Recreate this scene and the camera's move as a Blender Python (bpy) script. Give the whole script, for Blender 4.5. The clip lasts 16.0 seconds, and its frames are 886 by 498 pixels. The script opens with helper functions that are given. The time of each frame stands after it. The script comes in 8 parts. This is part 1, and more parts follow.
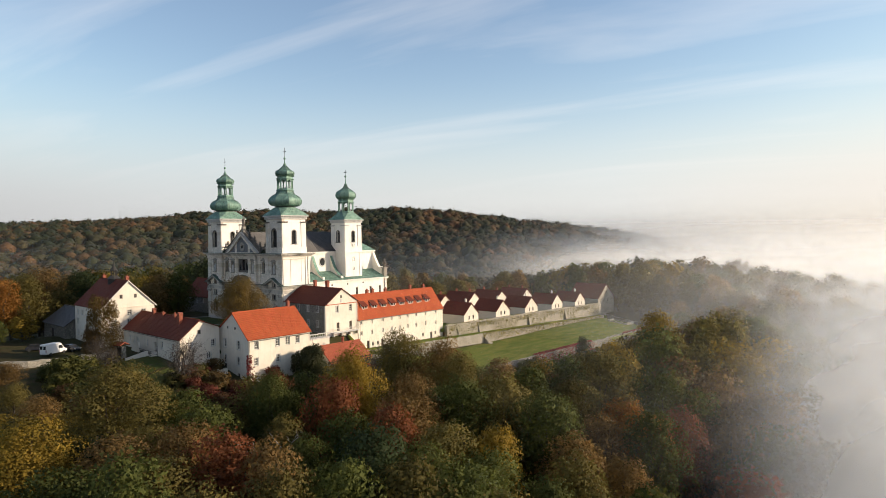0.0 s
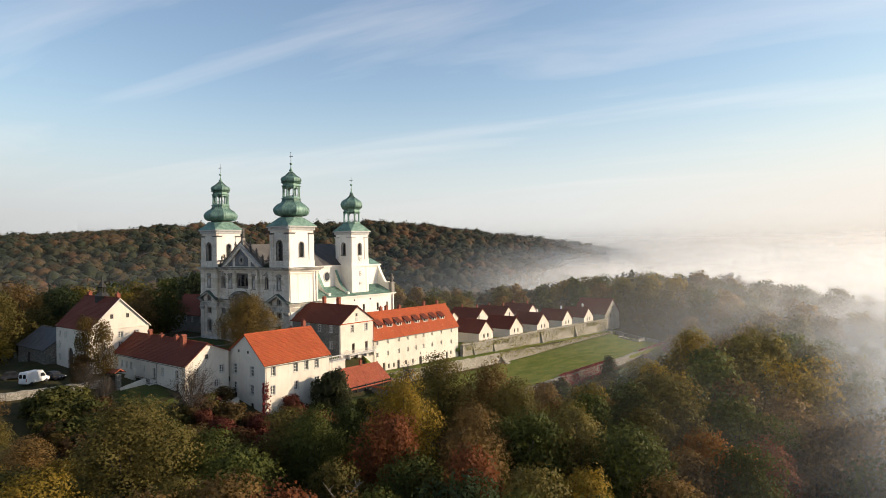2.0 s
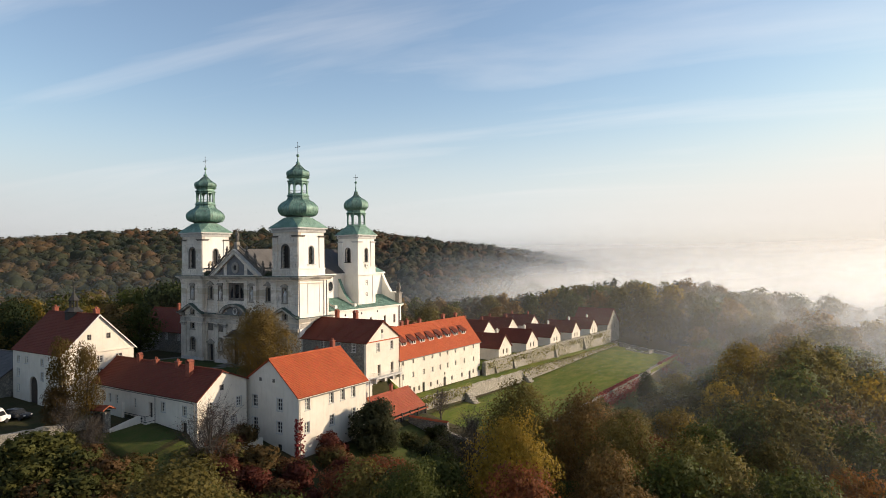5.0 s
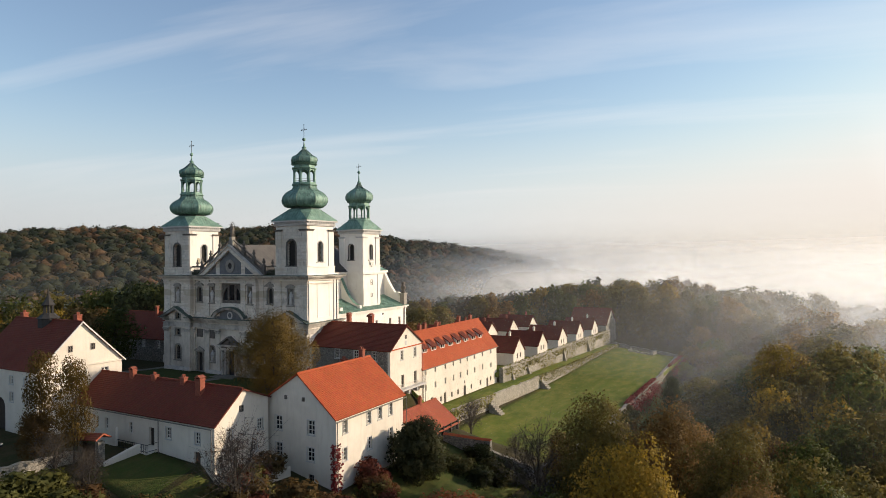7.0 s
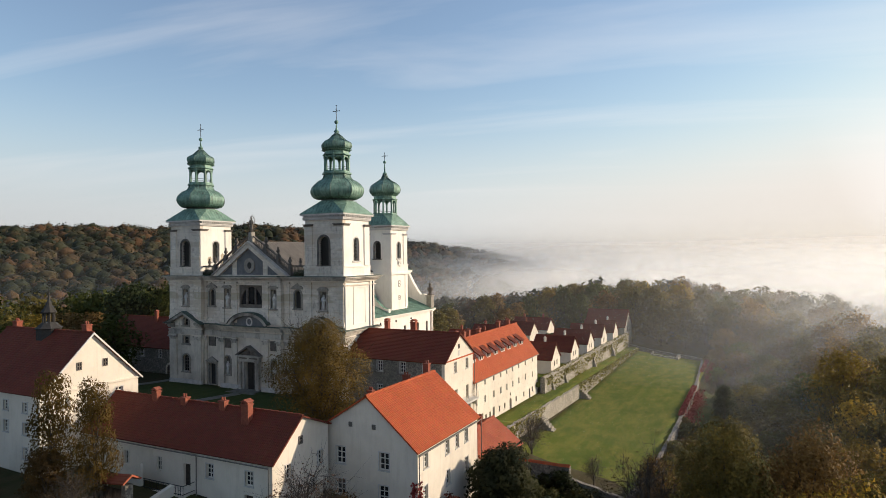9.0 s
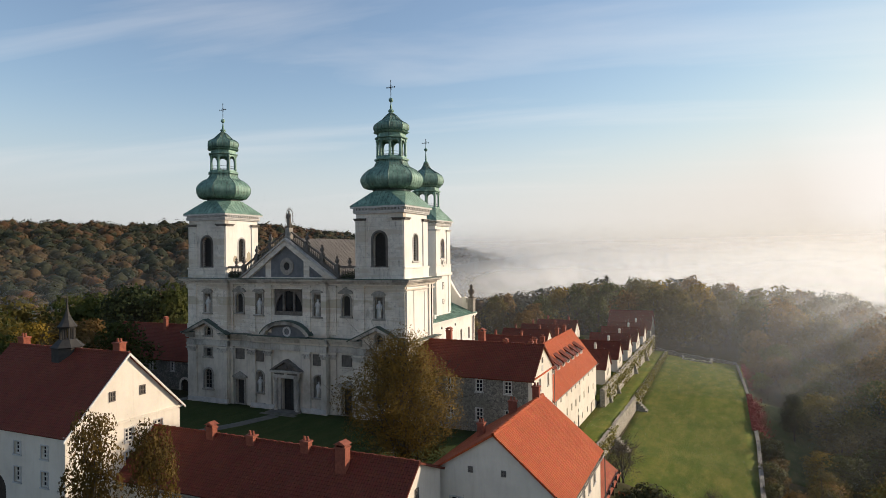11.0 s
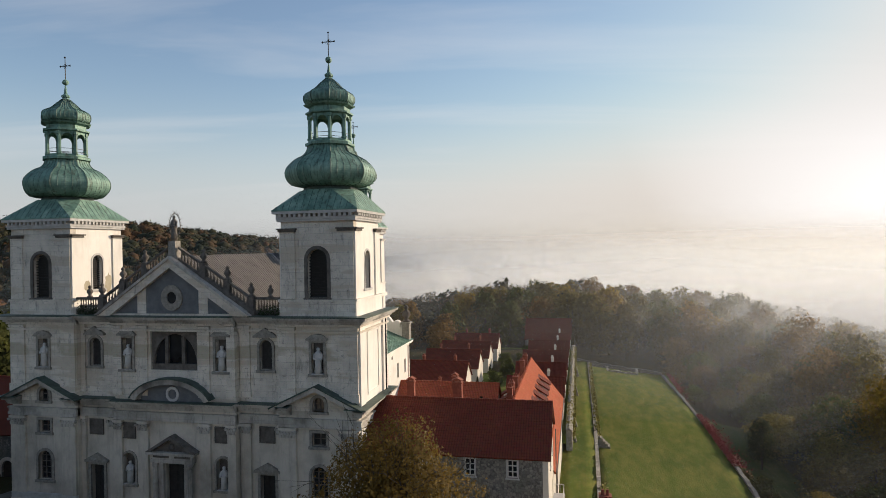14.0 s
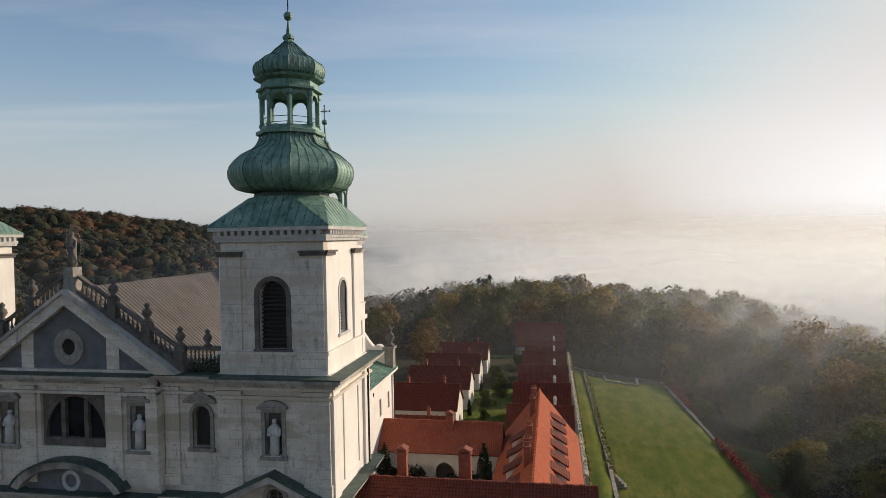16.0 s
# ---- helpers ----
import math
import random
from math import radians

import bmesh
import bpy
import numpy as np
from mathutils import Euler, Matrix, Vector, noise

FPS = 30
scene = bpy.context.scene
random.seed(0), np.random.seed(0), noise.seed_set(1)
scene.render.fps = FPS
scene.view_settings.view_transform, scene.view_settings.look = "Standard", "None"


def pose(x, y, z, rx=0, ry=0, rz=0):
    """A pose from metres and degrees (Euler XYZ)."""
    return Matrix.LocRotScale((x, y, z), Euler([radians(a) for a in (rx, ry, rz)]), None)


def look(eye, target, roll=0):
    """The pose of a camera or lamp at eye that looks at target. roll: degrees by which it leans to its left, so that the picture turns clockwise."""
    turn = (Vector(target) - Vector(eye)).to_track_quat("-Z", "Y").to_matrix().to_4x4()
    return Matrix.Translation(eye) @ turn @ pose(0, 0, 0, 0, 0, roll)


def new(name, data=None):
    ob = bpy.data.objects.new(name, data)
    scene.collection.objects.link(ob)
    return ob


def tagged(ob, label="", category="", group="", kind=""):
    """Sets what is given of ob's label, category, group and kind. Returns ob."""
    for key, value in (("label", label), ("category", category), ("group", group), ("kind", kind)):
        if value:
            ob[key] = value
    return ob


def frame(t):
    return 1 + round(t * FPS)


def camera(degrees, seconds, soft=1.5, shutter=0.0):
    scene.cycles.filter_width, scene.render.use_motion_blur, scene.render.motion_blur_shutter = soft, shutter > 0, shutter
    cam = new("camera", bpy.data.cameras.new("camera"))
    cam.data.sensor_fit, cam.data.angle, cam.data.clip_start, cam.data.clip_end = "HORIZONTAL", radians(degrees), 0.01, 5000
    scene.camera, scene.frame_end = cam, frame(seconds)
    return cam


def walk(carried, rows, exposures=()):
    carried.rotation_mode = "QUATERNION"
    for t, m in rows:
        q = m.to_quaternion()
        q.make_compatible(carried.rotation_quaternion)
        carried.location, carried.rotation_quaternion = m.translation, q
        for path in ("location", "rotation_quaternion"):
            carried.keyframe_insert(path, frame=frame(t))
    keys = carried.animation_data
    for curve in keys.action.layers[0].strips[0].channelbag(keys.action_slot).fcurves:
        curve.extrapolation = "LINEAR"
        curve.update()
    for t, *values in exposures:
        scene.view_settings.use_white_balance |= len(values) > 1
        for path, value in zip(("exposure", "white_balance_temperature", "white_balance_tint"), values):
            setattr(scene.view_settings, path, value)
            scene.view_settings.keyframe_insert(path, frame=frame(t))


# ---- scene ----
cam = camera(70.6, 16.0, soft=0.42)
METRES, EYE, TURN = 150.0, 30.0, 41.8
ROWS = [
    (0.0, 0.0, 0.0, 0.0, -0.01, -1.11, 0.76),
    (0.5, -0.0229, 0.0208, -0.0004, -0.77, -0.83, 0.77),
    (1.0, -0.0455, 0.0418, -0.0005, -1.52, -0.53, 0.75),
    (1.5, -0.0678, 0.0634, -0.001, -2.28, -0.19, 0.74),
    (2.0, -0.09, 0.0853, -0.0013, -3.06, 0.14, 0.74),
    (2.5, -0.1118, 0.1075, -0.0014, -3.83, 0.51, 0.7),
    (3.0, -0.1333, 0.1297, -0.0021, -4.64, 0.87, 0.68),
    (3.5, -0.1542, 0.1523, -0.0024, -5.5, 1.13, 0.69),
    (4.0, -0.1748, 0.1751, -0.0028, -6.47, 1.06, 0.68),
    (6.5, -0.271, 0.3007, -0.0047, -11.7, 0.76, 0.73),
    (7.0, -0.2889, 0.3261, -0.0051, -12.68, 0.71, 0.72),
    (7.5, -0.306, 0.3519, -0.005, -13.62, 0.66, 0.72),
    (8.0, -0.3229, 0.3781, -0.0051, -14.39, 0.65, 0.69),
    (8.5, -0.3394, 0.4052, -0.0052, -14.78, 0.63, 0.67),
    (9.0, -0.3556, 0.4324, -0.0051, -15.25, 0.63, 0.65),
    (9.5, -0.3719, 0.46, -0.005, -15.63, 0.6, 0.64),
    (12.0, -0.4439, 0.6097, 0.0012, -21.39, 0.26, 0.73),
    (12.5, -0.4457, 0.6405, 0.0039, -23.99, 0.2, 0.84),
    (13.0, -0.4432, 0.6708, 0.0077, -26.33, 0.1, 0.92),
    (13.5, -0.4376, 0.7008, 0.012, -28.16, -0.02, 0.96),
    (14.0, -0.4302, 0.7299, 0.0167, -29.63, -0.1, 1.01),
    (14.5, -0.4211, 0.7578, 0.0207, -30.69, -0.14, 1.02),
    (15.0, -0.4105, 0.7842, 0.0265, -31.08, -0.52, 1.01),
    (15.5, -0.3996, 0.8102, 0.0313, -31.5, -0.91, 1.0),
    (16.0, -0.3863, 0.8351, 0.0362, -31.92, -1.15, 1.07),
]
walk(cam, [(t, pose(0, 0, EYE, 0, 0, TURN) @ pose(METRES * x, METRES * y, METRES * z, 90 + pitch, roll, yaw)) for t, x, y, z, yaw, pitch, roll in ROWS],
     ((0.0, 0.33, 6740, 12), (4.0, 0.30, 6700, 12), (7.0, 0.22, 6630, 12), (9.5, 0.16, 6580, 12), (12.5, 0.07, 6600, 12), (14.0, -0.06, 6560, 12), (16.0, -0.20, 6500, 12)))

# ---- world, sun, exposure ----
SUN_AZ, SUN_EL = radians(50), radians(18.5)   # from +y towards +x; above the horizon
SUN_DIR = Vector((math.sin(SUN_AZ) * math.cos(SUN_EL), math.cos(SUN_AZ) * math.cos(SUN_EL), math.sin(SUN_EL)))

world = bpy.data.worlds.new("world")
scene.world = world
world.use_nodes = True
wn, wl = world.node_tree.nodes, world.node_tree.links
wn.clear()


def wnode(kind, **sets):
    n = wn.new(kind)
    for key, value in sets.items():
        n.inputs[key].default_value = value
    return n


sky = wn.new("ShaderNodeTexSky")
sky.sky_type, sky.sun_disc = "NISHITA", False
sky.sun_elevation, sky.sun_rotation = SUN_EL, SUN_AZ
sky.air_density, sky.dust_density, sky.ozone_density, sky.altitude = 1.0, 0.8, 1.1, 300
geo_w = wn.new("ShaderNodeTexCoord")
sep_w = wn.new("ShaderNodeSeparateXYZ")
wl.new(geo_w.outputs["Generated"], sep_w.inputs[0])
# thin streaks of high cloud, drawn out along one heading, projected on a plane overhead
zsafe = wn.new("ShaderNodeMath"); zsafe.operation = "MAXIMUM"; zsafe.inputs[1].default_value = 0.02
wl.new(sep_w.outputs["Z"], zsafe.inputs[0])
zoff = wn.new("ShaderNodeMath"); zoff.operation = "ADD"; zoff.inputs[1].default_value = 0.12
wl.new(zsafe.outputs[0], zoff.inputs[0])
proj = wn.new("ShaderNodeVectorMath"); proj.operation = "DIVIDE"
comb = wn.new("ShaderNodeCombineXYZ")
for k in "XYZ":
    wl.new(zoff.outputs[0], comb.inputs[k])
wl.new(geo_w.outputs["Generated"], proj.inputs[0]); wl.new(comb.outputs[0], proj.inputs[1])
mapw = wn.new("ShaderNodeMapping")
mapw.inputs["Rotation"].default_value = (0, 0, radians(13)); mapw.inputs["Scale"].default_value = (2.6, 0.55, 1.0)
mapw.vector_type = "TEXTURE"
wl.new(proj.outputs[0], mapw.inputs["Vector"])
cirrus = wnode("ShaderNodeTexNoise", Scale=1.2, Detail=6.0, Roughness=0.52, Distortion=0.5)
wl.new(mapw.outputs[0], cirrus.inputs["Vector"])
cr = wn.new("ShaderNodeValToRGB")
cr.color_ramp.elements[0].position, cr.color_ramp.elements[0].color = 0.48, (0, 0, 0, 1)
cr.color_ramp.elements[1].position, cr.color_ramp.elements[1].color = 0.86, (0.36, 0.36, 0.36, 1)
wl.new(cirrus.outputs["Fac"], cr.inputs[0])
mixc = wn.new("ShaderNodeMix"); mixc.data_type = "RGBA"
# the glow round the sun is dimmed by the haze that hides it
split = wn.new("ShaderNodeSeparateColor"); joinc = wn.new("ShaderNodeCombineColor")
wl.new(sky.outputs[0], split.inputs[0])
for k, top in (("Red", 5.4), ("Green", 5.25), ("Blue", 5.1)):
    lim = wn.new("ShaderNodeMath"); lim.operation = "SMOOTH_MIN"
    lim.inputs[1].default_value, lim.inputs[2].default_value = top, 3.0
    wl.new(split.outputs[k], lim.inputs[0]); wl.new(lim.outputs[0], joinc.inputs[k])
wl.new(cr.outputs[0], mixc.inputs["Factor"]); wl.new(joinc.outputs[0], mixc.inputs["A"])
mixc.inputs["B"].default_value = (5.9, 5.75, 5.6, 1)
# haze low over the horizon, warmer and brighter towards the sun
hz = wn.new("ShaderNodeMapRange"); hz.interpolation_type = "SMOOTHERSTEP"
hz.inputs["From Min"].default_value, hz.inputs["From Max"].default_value = 0.28, -0.03
hz.inputs["To Min"].default_value, hz.inputs["To Max"].default_value = 0.0, 0.93
wl.new(sep_w.outputs["Z"], hz.inputs["Value"])
dots = wn.new("ShaderNodeVectorMath"); dots.operation = "DOT_PRODUCT"
wl.new(geo_w.outputs["Generated"], dots.inputs[0]); dots.inputs[1].default_value = SUN_DIR
half = wn.new("ShaderNodeMapRange")
half.inputs["From Min"].default_value, half.inputs["From Max"].default_value = -1.0, 1.0
wl.new(dots.outputs["Value"], half.inputs["Value"])
hzc = wn.new("ShaderNodeValToRGB")
for e, (at_, col) in zip((hzc.color_ramp.elements[0], hzc.color_ramp.elements[1], hzc.color_ramp.elements.new(0.3), hzc.color_ramp.elements.new(0.62), hzc.color_ramp.elements.new(0.85)),
                         ((0.0, (0.15, 0.16, 0.18, 1)), (1.0, (0.71, 0.63, 0.51, 1)), (0.3, (0.305, 0.322, 0.345, 1)), (0.62, (0.385, 0.40, 0.412, 1)), (0.85, (0.475, 0.44, 0.392, 1)))):
    e.position, e.color = at_, col
wl.new(half.outputs[0], hzc.inputs[0])
hzs = wn.new("ShaderNodeVectorMath"); hzs.operation = "SCALE"; hzs.inputs["Scale"].default_value = 10.0
wl.new(hzc.outputs["Color"], hzs.inputs[0])
mixh = wn.new("ShaderNodeMix"); mixh.data_type = "RGBA"
wl.new(hz.outputs[0], mixh.inputs["Factor"]); wl.new(mixc.outputs["Result"], mixh.inputs["A"]); wl.new(hzs.outputs[0], mixh.inputs["B"])
bgn = wnode("ShaderNodeBackground", Strength=0.158)
wout = wn.new("ShaderNodeOutputWorld")
wl.new(mixh.outputs["Result"], bgn.inputs[0]); wl.new(bgn.outputs[0], wout.inputs[0])

sun_lamp = bpy.data.lights.new("sun", "SUN")
sun_lamp.energy, sun_lamp.angle, sun_lamp.color = 4.7, radians(0.6), (1.0, 0.84, 0.64)
sun = new("sun", sun_lamp)
sun.matrix_world = look(SUN_DIR * 300, (0, 0, 0))

# ---- materials ----
def material(name, build):
    m = bpy.data.materials.new(name)
    m.use_nodes = True
    nt = m.node_tree
    bsdf = nt.nodes["Principled BSDF"]
    build(nt, bsdf)
    return m


def tex(nt, kind, scale, vec=None, **sets):
    n = nt.nodes.new("ShaderNodeTex" + kind)
    n.inputs["Scale"].default_value = scale
    for key, value in sets.items():
        n.inputs[key].default_value = value
    if vec is not None:
        nt.links.new(vec, n.inputs["Vector"])
    return n


def coords(nt, scale=(1, 1, 1), rot=(0, 0, 0), world_space=True):
    """Metres, by the place in the world."""
    mp = nt.nodes.new("ShaderNodeMapping")
    mp.inputs["Scale"].default_value, mp.inputs["Rotation"].default_value = scale, rot
    if world_space:
        nt.links.new(nt.nodes.new("ShaderNodeNewGeometry").outputs["Position"], mp.inputs[0])
    else:
        nt.links.new(nt.nodes.new("ShaderNodeTexCoord").outputs["Object"], mp.inputs[0])
    return mp.outputs[0]


def ramp(nt, fac, stops):
    r = nt.nodes.new("ShaderNodeValToRGB")
    el = r.color_ramp.elements
    while len(el) < len(stops):
        el.new(0.5)
    for e, (p, c) in zip(el, stops):
        e.position, e.color = p, (*c, 1) if len(c) == 3 else c
    nt.links.new(fac, r.inputs[0])
    return r.outputs[0]


def mixed(nt, fac, a, b, blend="MIX"):
    m = nt.nodes.new("ShaderNodeMix")
    m.data_type, m.blend_type = "RGBA", blend
    for key, v in (("Factor", fac), ("A", a), ("B", b)):
        if isinstance(v, (int, float)):
            m.inputs[key].default_value = v
        elif isinstance(v, tuple):
            m.inputs[key].default_value = (*v, 1)
        else:
            nt.links.new(v, m.inputs[key])
    return m.outputs["Result"]


def bumped(nt, bsdf, height, strength=0.4, distance=0.05):
    b = nt.nodes.new("ShaderNodeBump")
    b.inputs["Strength"].default_value, b.inputs["Distance"].default_value = strength, distance
    nt.links.new(height, b.inputs["Height"])
    nt.links.new(b.outputs[0], bsdf.inputs["Normal"])


def plaster(tint, dirt, amount):
    def build(nt, bsdf):
        big = tex(nt, "Noise", 0.22, coords(nt), Detail=5.0, Roughness=0.65)
        streak = tex(nt, "Noise", 1.0, coords(nt, (1.6, 1.6, 0.22)), Detail=5.0, Roughness=0.7)
        fine = tex(nt, "Noise", 7.0, coords(nt), Detail=4.0)
        a = mixed(nt, ramp(nt, big.outputs["Fac"], [(0.42, (0, 0, 0)), (0.72, (amount, amount, amount))]), tint, dirt)
        b = mixed(nt, ramp(nt, streak.outputs["Fac"], [(0.5, (0, 0, 0)), (0.82, (amount, amount, amount))]), a, dirt)
        c = mixed(nt, 0.10, b, fine.outputs["Color"], "OVERLAY")
        nt.links.new(c, bsdf.inputs["Base Color"])
        bsdf.inputs["Roughness"].default_value = 0.92
        bumped(nt, bsdf, fine.outputs["Fac"], 0.25, 0.02)
    return build


def ashlar(nt, bsdf):
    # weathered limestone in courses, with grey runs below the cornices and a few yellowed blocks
    br = nt.nodes.new("ShaderNodeTexBrick")
    rot = coords(nt, (1, 1, 1), (radians(90), 0, 0))
    nt.links.new(rot, br.inputs["Vector"])
    br.inputs["Scale"].default_value = 1.0
    br.inputs["Color1"].default_value, br.inputs["Color2"].default_value = (0.715, 0.655, 0.565, 1), (0.59, 0.53, 0.44, 1)
    br.inputs["Mortar"].default_value = (0.30, 0.275, 0.24, 1)
    br.inputs["Mortar Size"].default_value, br.inputs["Brick Width"].default_value, br.inputs["Row Height"].default_value = 0.013, 1.3, 0.62
    br.inputs["Bias"].default_value = -0.35
    big = tex(nt, "Noise", 0.35, coords(nt), Detail=6.0, Roughness=0.7)
    streak = tex(nt, "Noise", 1.0, coords(nt, (1.6, 1.6, 0.4)), Detail=6.0, Roughness=0.75)
    lost = tex(nt, "Noise", 0.9, coords(nt), Detail=4.0, Roughness=0.7)
    faded = mixed(nt, ramp(nt, lost.outputs["Fac"], [(0.38, (0.05, 0.05, 0.05)), (0.66, (0.75, 0.75, 0.75))]), br.outputs["Color"], (0.675, 0.615, 0.53))
    blot = tex(nt, "Noise", 1.7, coords(nt, (1, 1, 1.4)), Detail=7.0, Roughness=0.78)
    faded = mixed(nt, ramp(nt, blot.outputs["Fac"], [(0.56, (0, 0, 0)), (0.66, (0.75, 0.75, 0.75))]), faded, (0.22, 0.20, 0.17))
    fine = tex(nt, "Noise", 9.0, coords(nt), Detail=5.0)
    a = mixed(nt, ramp(nt, big.outputs["Fac"], [(0.42, (0, 0, 0)), (0.74, (0.6, 0.6, 0.6))]), faded, (0.30, 0.27, 0.235))
    b = mixed(nt, ramp(nt, streak.outputs["Fac"], [(0.56, (0, 0, 0)), (0.70, (0.65, 0.65, 0.65))]), a, (0.13, 0.12, 0.105))
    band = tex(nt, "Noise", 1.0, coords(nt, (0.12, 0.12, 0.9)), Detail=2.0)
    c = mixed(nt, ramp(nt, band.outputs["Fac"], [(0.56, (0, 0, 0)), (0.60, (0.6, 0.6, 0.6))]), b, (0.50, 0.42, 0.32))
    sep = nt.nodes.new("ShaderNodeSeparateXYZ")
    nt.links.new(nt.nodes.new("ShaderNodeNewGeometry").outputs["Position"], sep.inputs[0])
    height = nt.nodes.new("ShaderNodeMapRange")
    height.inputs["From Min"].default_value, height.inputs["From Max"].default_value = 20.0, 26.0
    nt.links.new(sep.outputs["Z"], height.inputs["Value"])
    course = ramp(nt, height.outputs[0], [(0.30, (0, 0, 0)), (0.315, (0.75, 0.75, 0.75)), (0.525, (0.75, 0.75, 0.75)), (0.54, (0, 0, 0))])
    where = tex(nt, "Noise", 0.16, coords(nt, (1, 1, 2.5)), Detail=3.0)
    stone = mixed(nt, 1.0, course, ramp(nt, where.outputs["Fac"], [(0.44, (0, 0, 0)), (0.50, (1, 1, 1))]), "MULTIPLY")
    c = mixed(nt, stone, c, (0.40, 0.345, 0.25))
    nt.links.new(mixed(nt, 0.15, c, fine.outputs["Color"], "OVERLAY"), bsdf.inputs["Base Color"])
    bsdf.inputs["Roughness"].default_value = 0.9
    bumped(nt, bsdf, br.outputs["Fac"], -0.3, 0.03)


def tiled(c1, c2, c3, along="x"):
    def build(nt, bsdf):
        big = tex(nt, "Noise", 0.35, coords(nt), Detail=6.0, Roughness=0.65)
        fine = tex(nt, "Voronoi", 3.2, coords(nt, (1, 1, 1.3)))
        grain = tex(nt, "Noise", 12.0, coords(nt), Detail=3.0)
        a = mixed(nt, ramp(nt, big.outputs["Fac"], [(0.32, (0, 0, 0)), (0.7, (1, 1, 1))]), c1, c2)
        v = mixed(nt, 0.13, a, fine.outputs["Color"], "SOFT_LIGHT")
        b = mixed(nt, ramp(nt, grain.outputs["Fac"], [(0.55, (0, 0, 0)), (0.8, (0.5, 0.5, 0.5))]), v, c3)
        nt.links.new(b, bsdf.inputs["Base Color"])
        bsdf.inputs["Roughness"].default_value = 0.85
        bsdf.inputs["Specular IOR Level"].default_value = 0.25
        wave = tex(nt, "Wave", 1.3, coords(nt), Distortion=0.5)
        wave.wave_type, wave.bands_direction = "BANDS", along.upper()
        nt.links.new(mixed(nt, ramp(nt, wave.outputs["Fac"], [(0.0, (0.45, 0.45, 0.45)), (0.35, (0, 0, 0))]), b, tuple(0.5 * c for c in c3)), bsdf.inputs["Base Color"])
        bumped(nt, bsdf, wave.outputs["Fac"], 0.5, 0.05)
    return build


def patina(nt, bsdf):
    big = tex(nt, "Noise", 0.8, coords(nt), Detail=6.0, Roughness=0.65)
    streak = tex(nt, "Noise", 1.0, coords(nt, (3.0, 3.0, 0.3)), Detail=5.0, Roughness=0.7)
    a = ramp(nt, big.outputs["Fac"], [(0.3, (0.07, 0.145, 0.115)), (0.52, (0.155, 0.28, 0.22)), (0.76, (0.31, 0.44, 0.345))])
    b = mixed(nt, ramp(nt, streak.outputs["Fac"], [(0.52, (0, 0, 0)), (0.68, (0.85, 0.85, 0.85))]), a, (0.05, 0.05, 0.035))
    pale = mixed(nt, ramp(nt, streak.outputs["Fac"], [(0.22, (0.5, 0.5, 0.5)), (0.42, (0, 0, 0))]), b, (0.42, 0.46, 0.38))
    nt.links.new(pale, bsdf.inputs["Base Color"])
    bsdf.inputs["Roughness"].default_value, bsdf.inputs["Metallic"].default_value = 0.62, 0.15
    bumped(nt, bsdf, big.outputs["Fac"], 0.15, 0.03)


def rubble(light, dark):
    def build(nt, bsdf):
        warp = tex(nt, "Noise", 2.0, coords(nt), Detail=2.0)
        vec = mixed(nt, 0.06, coords(nt), warp.outputs["Color"], "ADD")
        vo = tex(nt, "Voronoi", 3.9, vec)
        edge = tex(nt, "Voronoi", 3.9, vec)
        edge.feature = "DISTANCE_TO_EDGE"
        big = tex(nt, "Noise", 0.5, coords(nt), Detail=5.0)
        a = mixed(nt, vo.outputs["Color"], dark, light)
        b = mixed(nt, ramp(nt, edge.outputs["Distance"], [(0.02, (0.75, 0.75, 0.75)), (0.10, (0, 0, 0))]), a, tuple(0.55 * c for c in dark))
        c = mixed(nt, ramp(nt, big.outputs["Fac"], [(0.45, (0, 0, 0)), (0.75, (0.6, 0.6, 0.6))]), b, (0.17, 0.16, 0.12))
        nt.links.new(c, bsdf.inputs["Base Color"])
        bsdf.inputs["Roughness"].default_value = 0.95
        bumped(nt, bsdf, ramp(nt, edge.outputs["Distance"], [(0.0, (0, 0, 0)), (0.12, (1, 1, 1))]), 0.8, 0.08)
    return build


def grassy(a1, a2, a3):
    def build(nt, bsdf):
        big = tex(nt, "Noise", 0.045, coords(nt), Detail=6.0, Roughness=0.6)
        mid = tex(nt, "Noise", 0.5, coords(nt, (1.0, 0.35, 1)), Detail=6.0, Roughness=0.7)
        fine = tex(nt, "Noise", 5.0, coords(nt), Detail=4.0)
        a = mixed(nt, ramp(nt, big.outputs["Fac"], [(0.35, (0, 0, 0)), (0.65, (1, 1, 1))]), a1, a2)
        b = mixed(nt, ramp(nt, mid.outputs["Fac"], [(0.42, (0, 0, 0)), (0.66, (0.85, 0.85, 0.85))]), a, a3)
        nt.links.new(mixed(nt, 0.3, b, fine.outputs["Color"], "OVERLAY"), bsdf.inputs["Base Color"])
        bsdf.inputs["Roughness"].default_value = 1.0
        bsdf.inputs["Specular IOR Level"].default_value = 0.1
        bumped(nt, bsdf, fine.outputs["Fac"], 0.7, 0.15)
    return build


def plain(c1, c2, rough, scale=2.0, metal=0.0):
    def build(nt, bsdf):
        n = tex(nt, "Noise", scale, coords(nt), Detail=5.0, Roughness=0.65)
        nt.links.new(ramp(nt, n.outputs["Fac"], [(0.35, c1), (0.7, c2)]), bsdf.inputs["Base Color"])
        bsdf.inputs["Roughness"].default_value, bsdf.inputs["Metallic"].default_value = rough, metal
        bumped(nt, bsdf, n.outputs["Fac"], 0.2, 0.02)
    return build


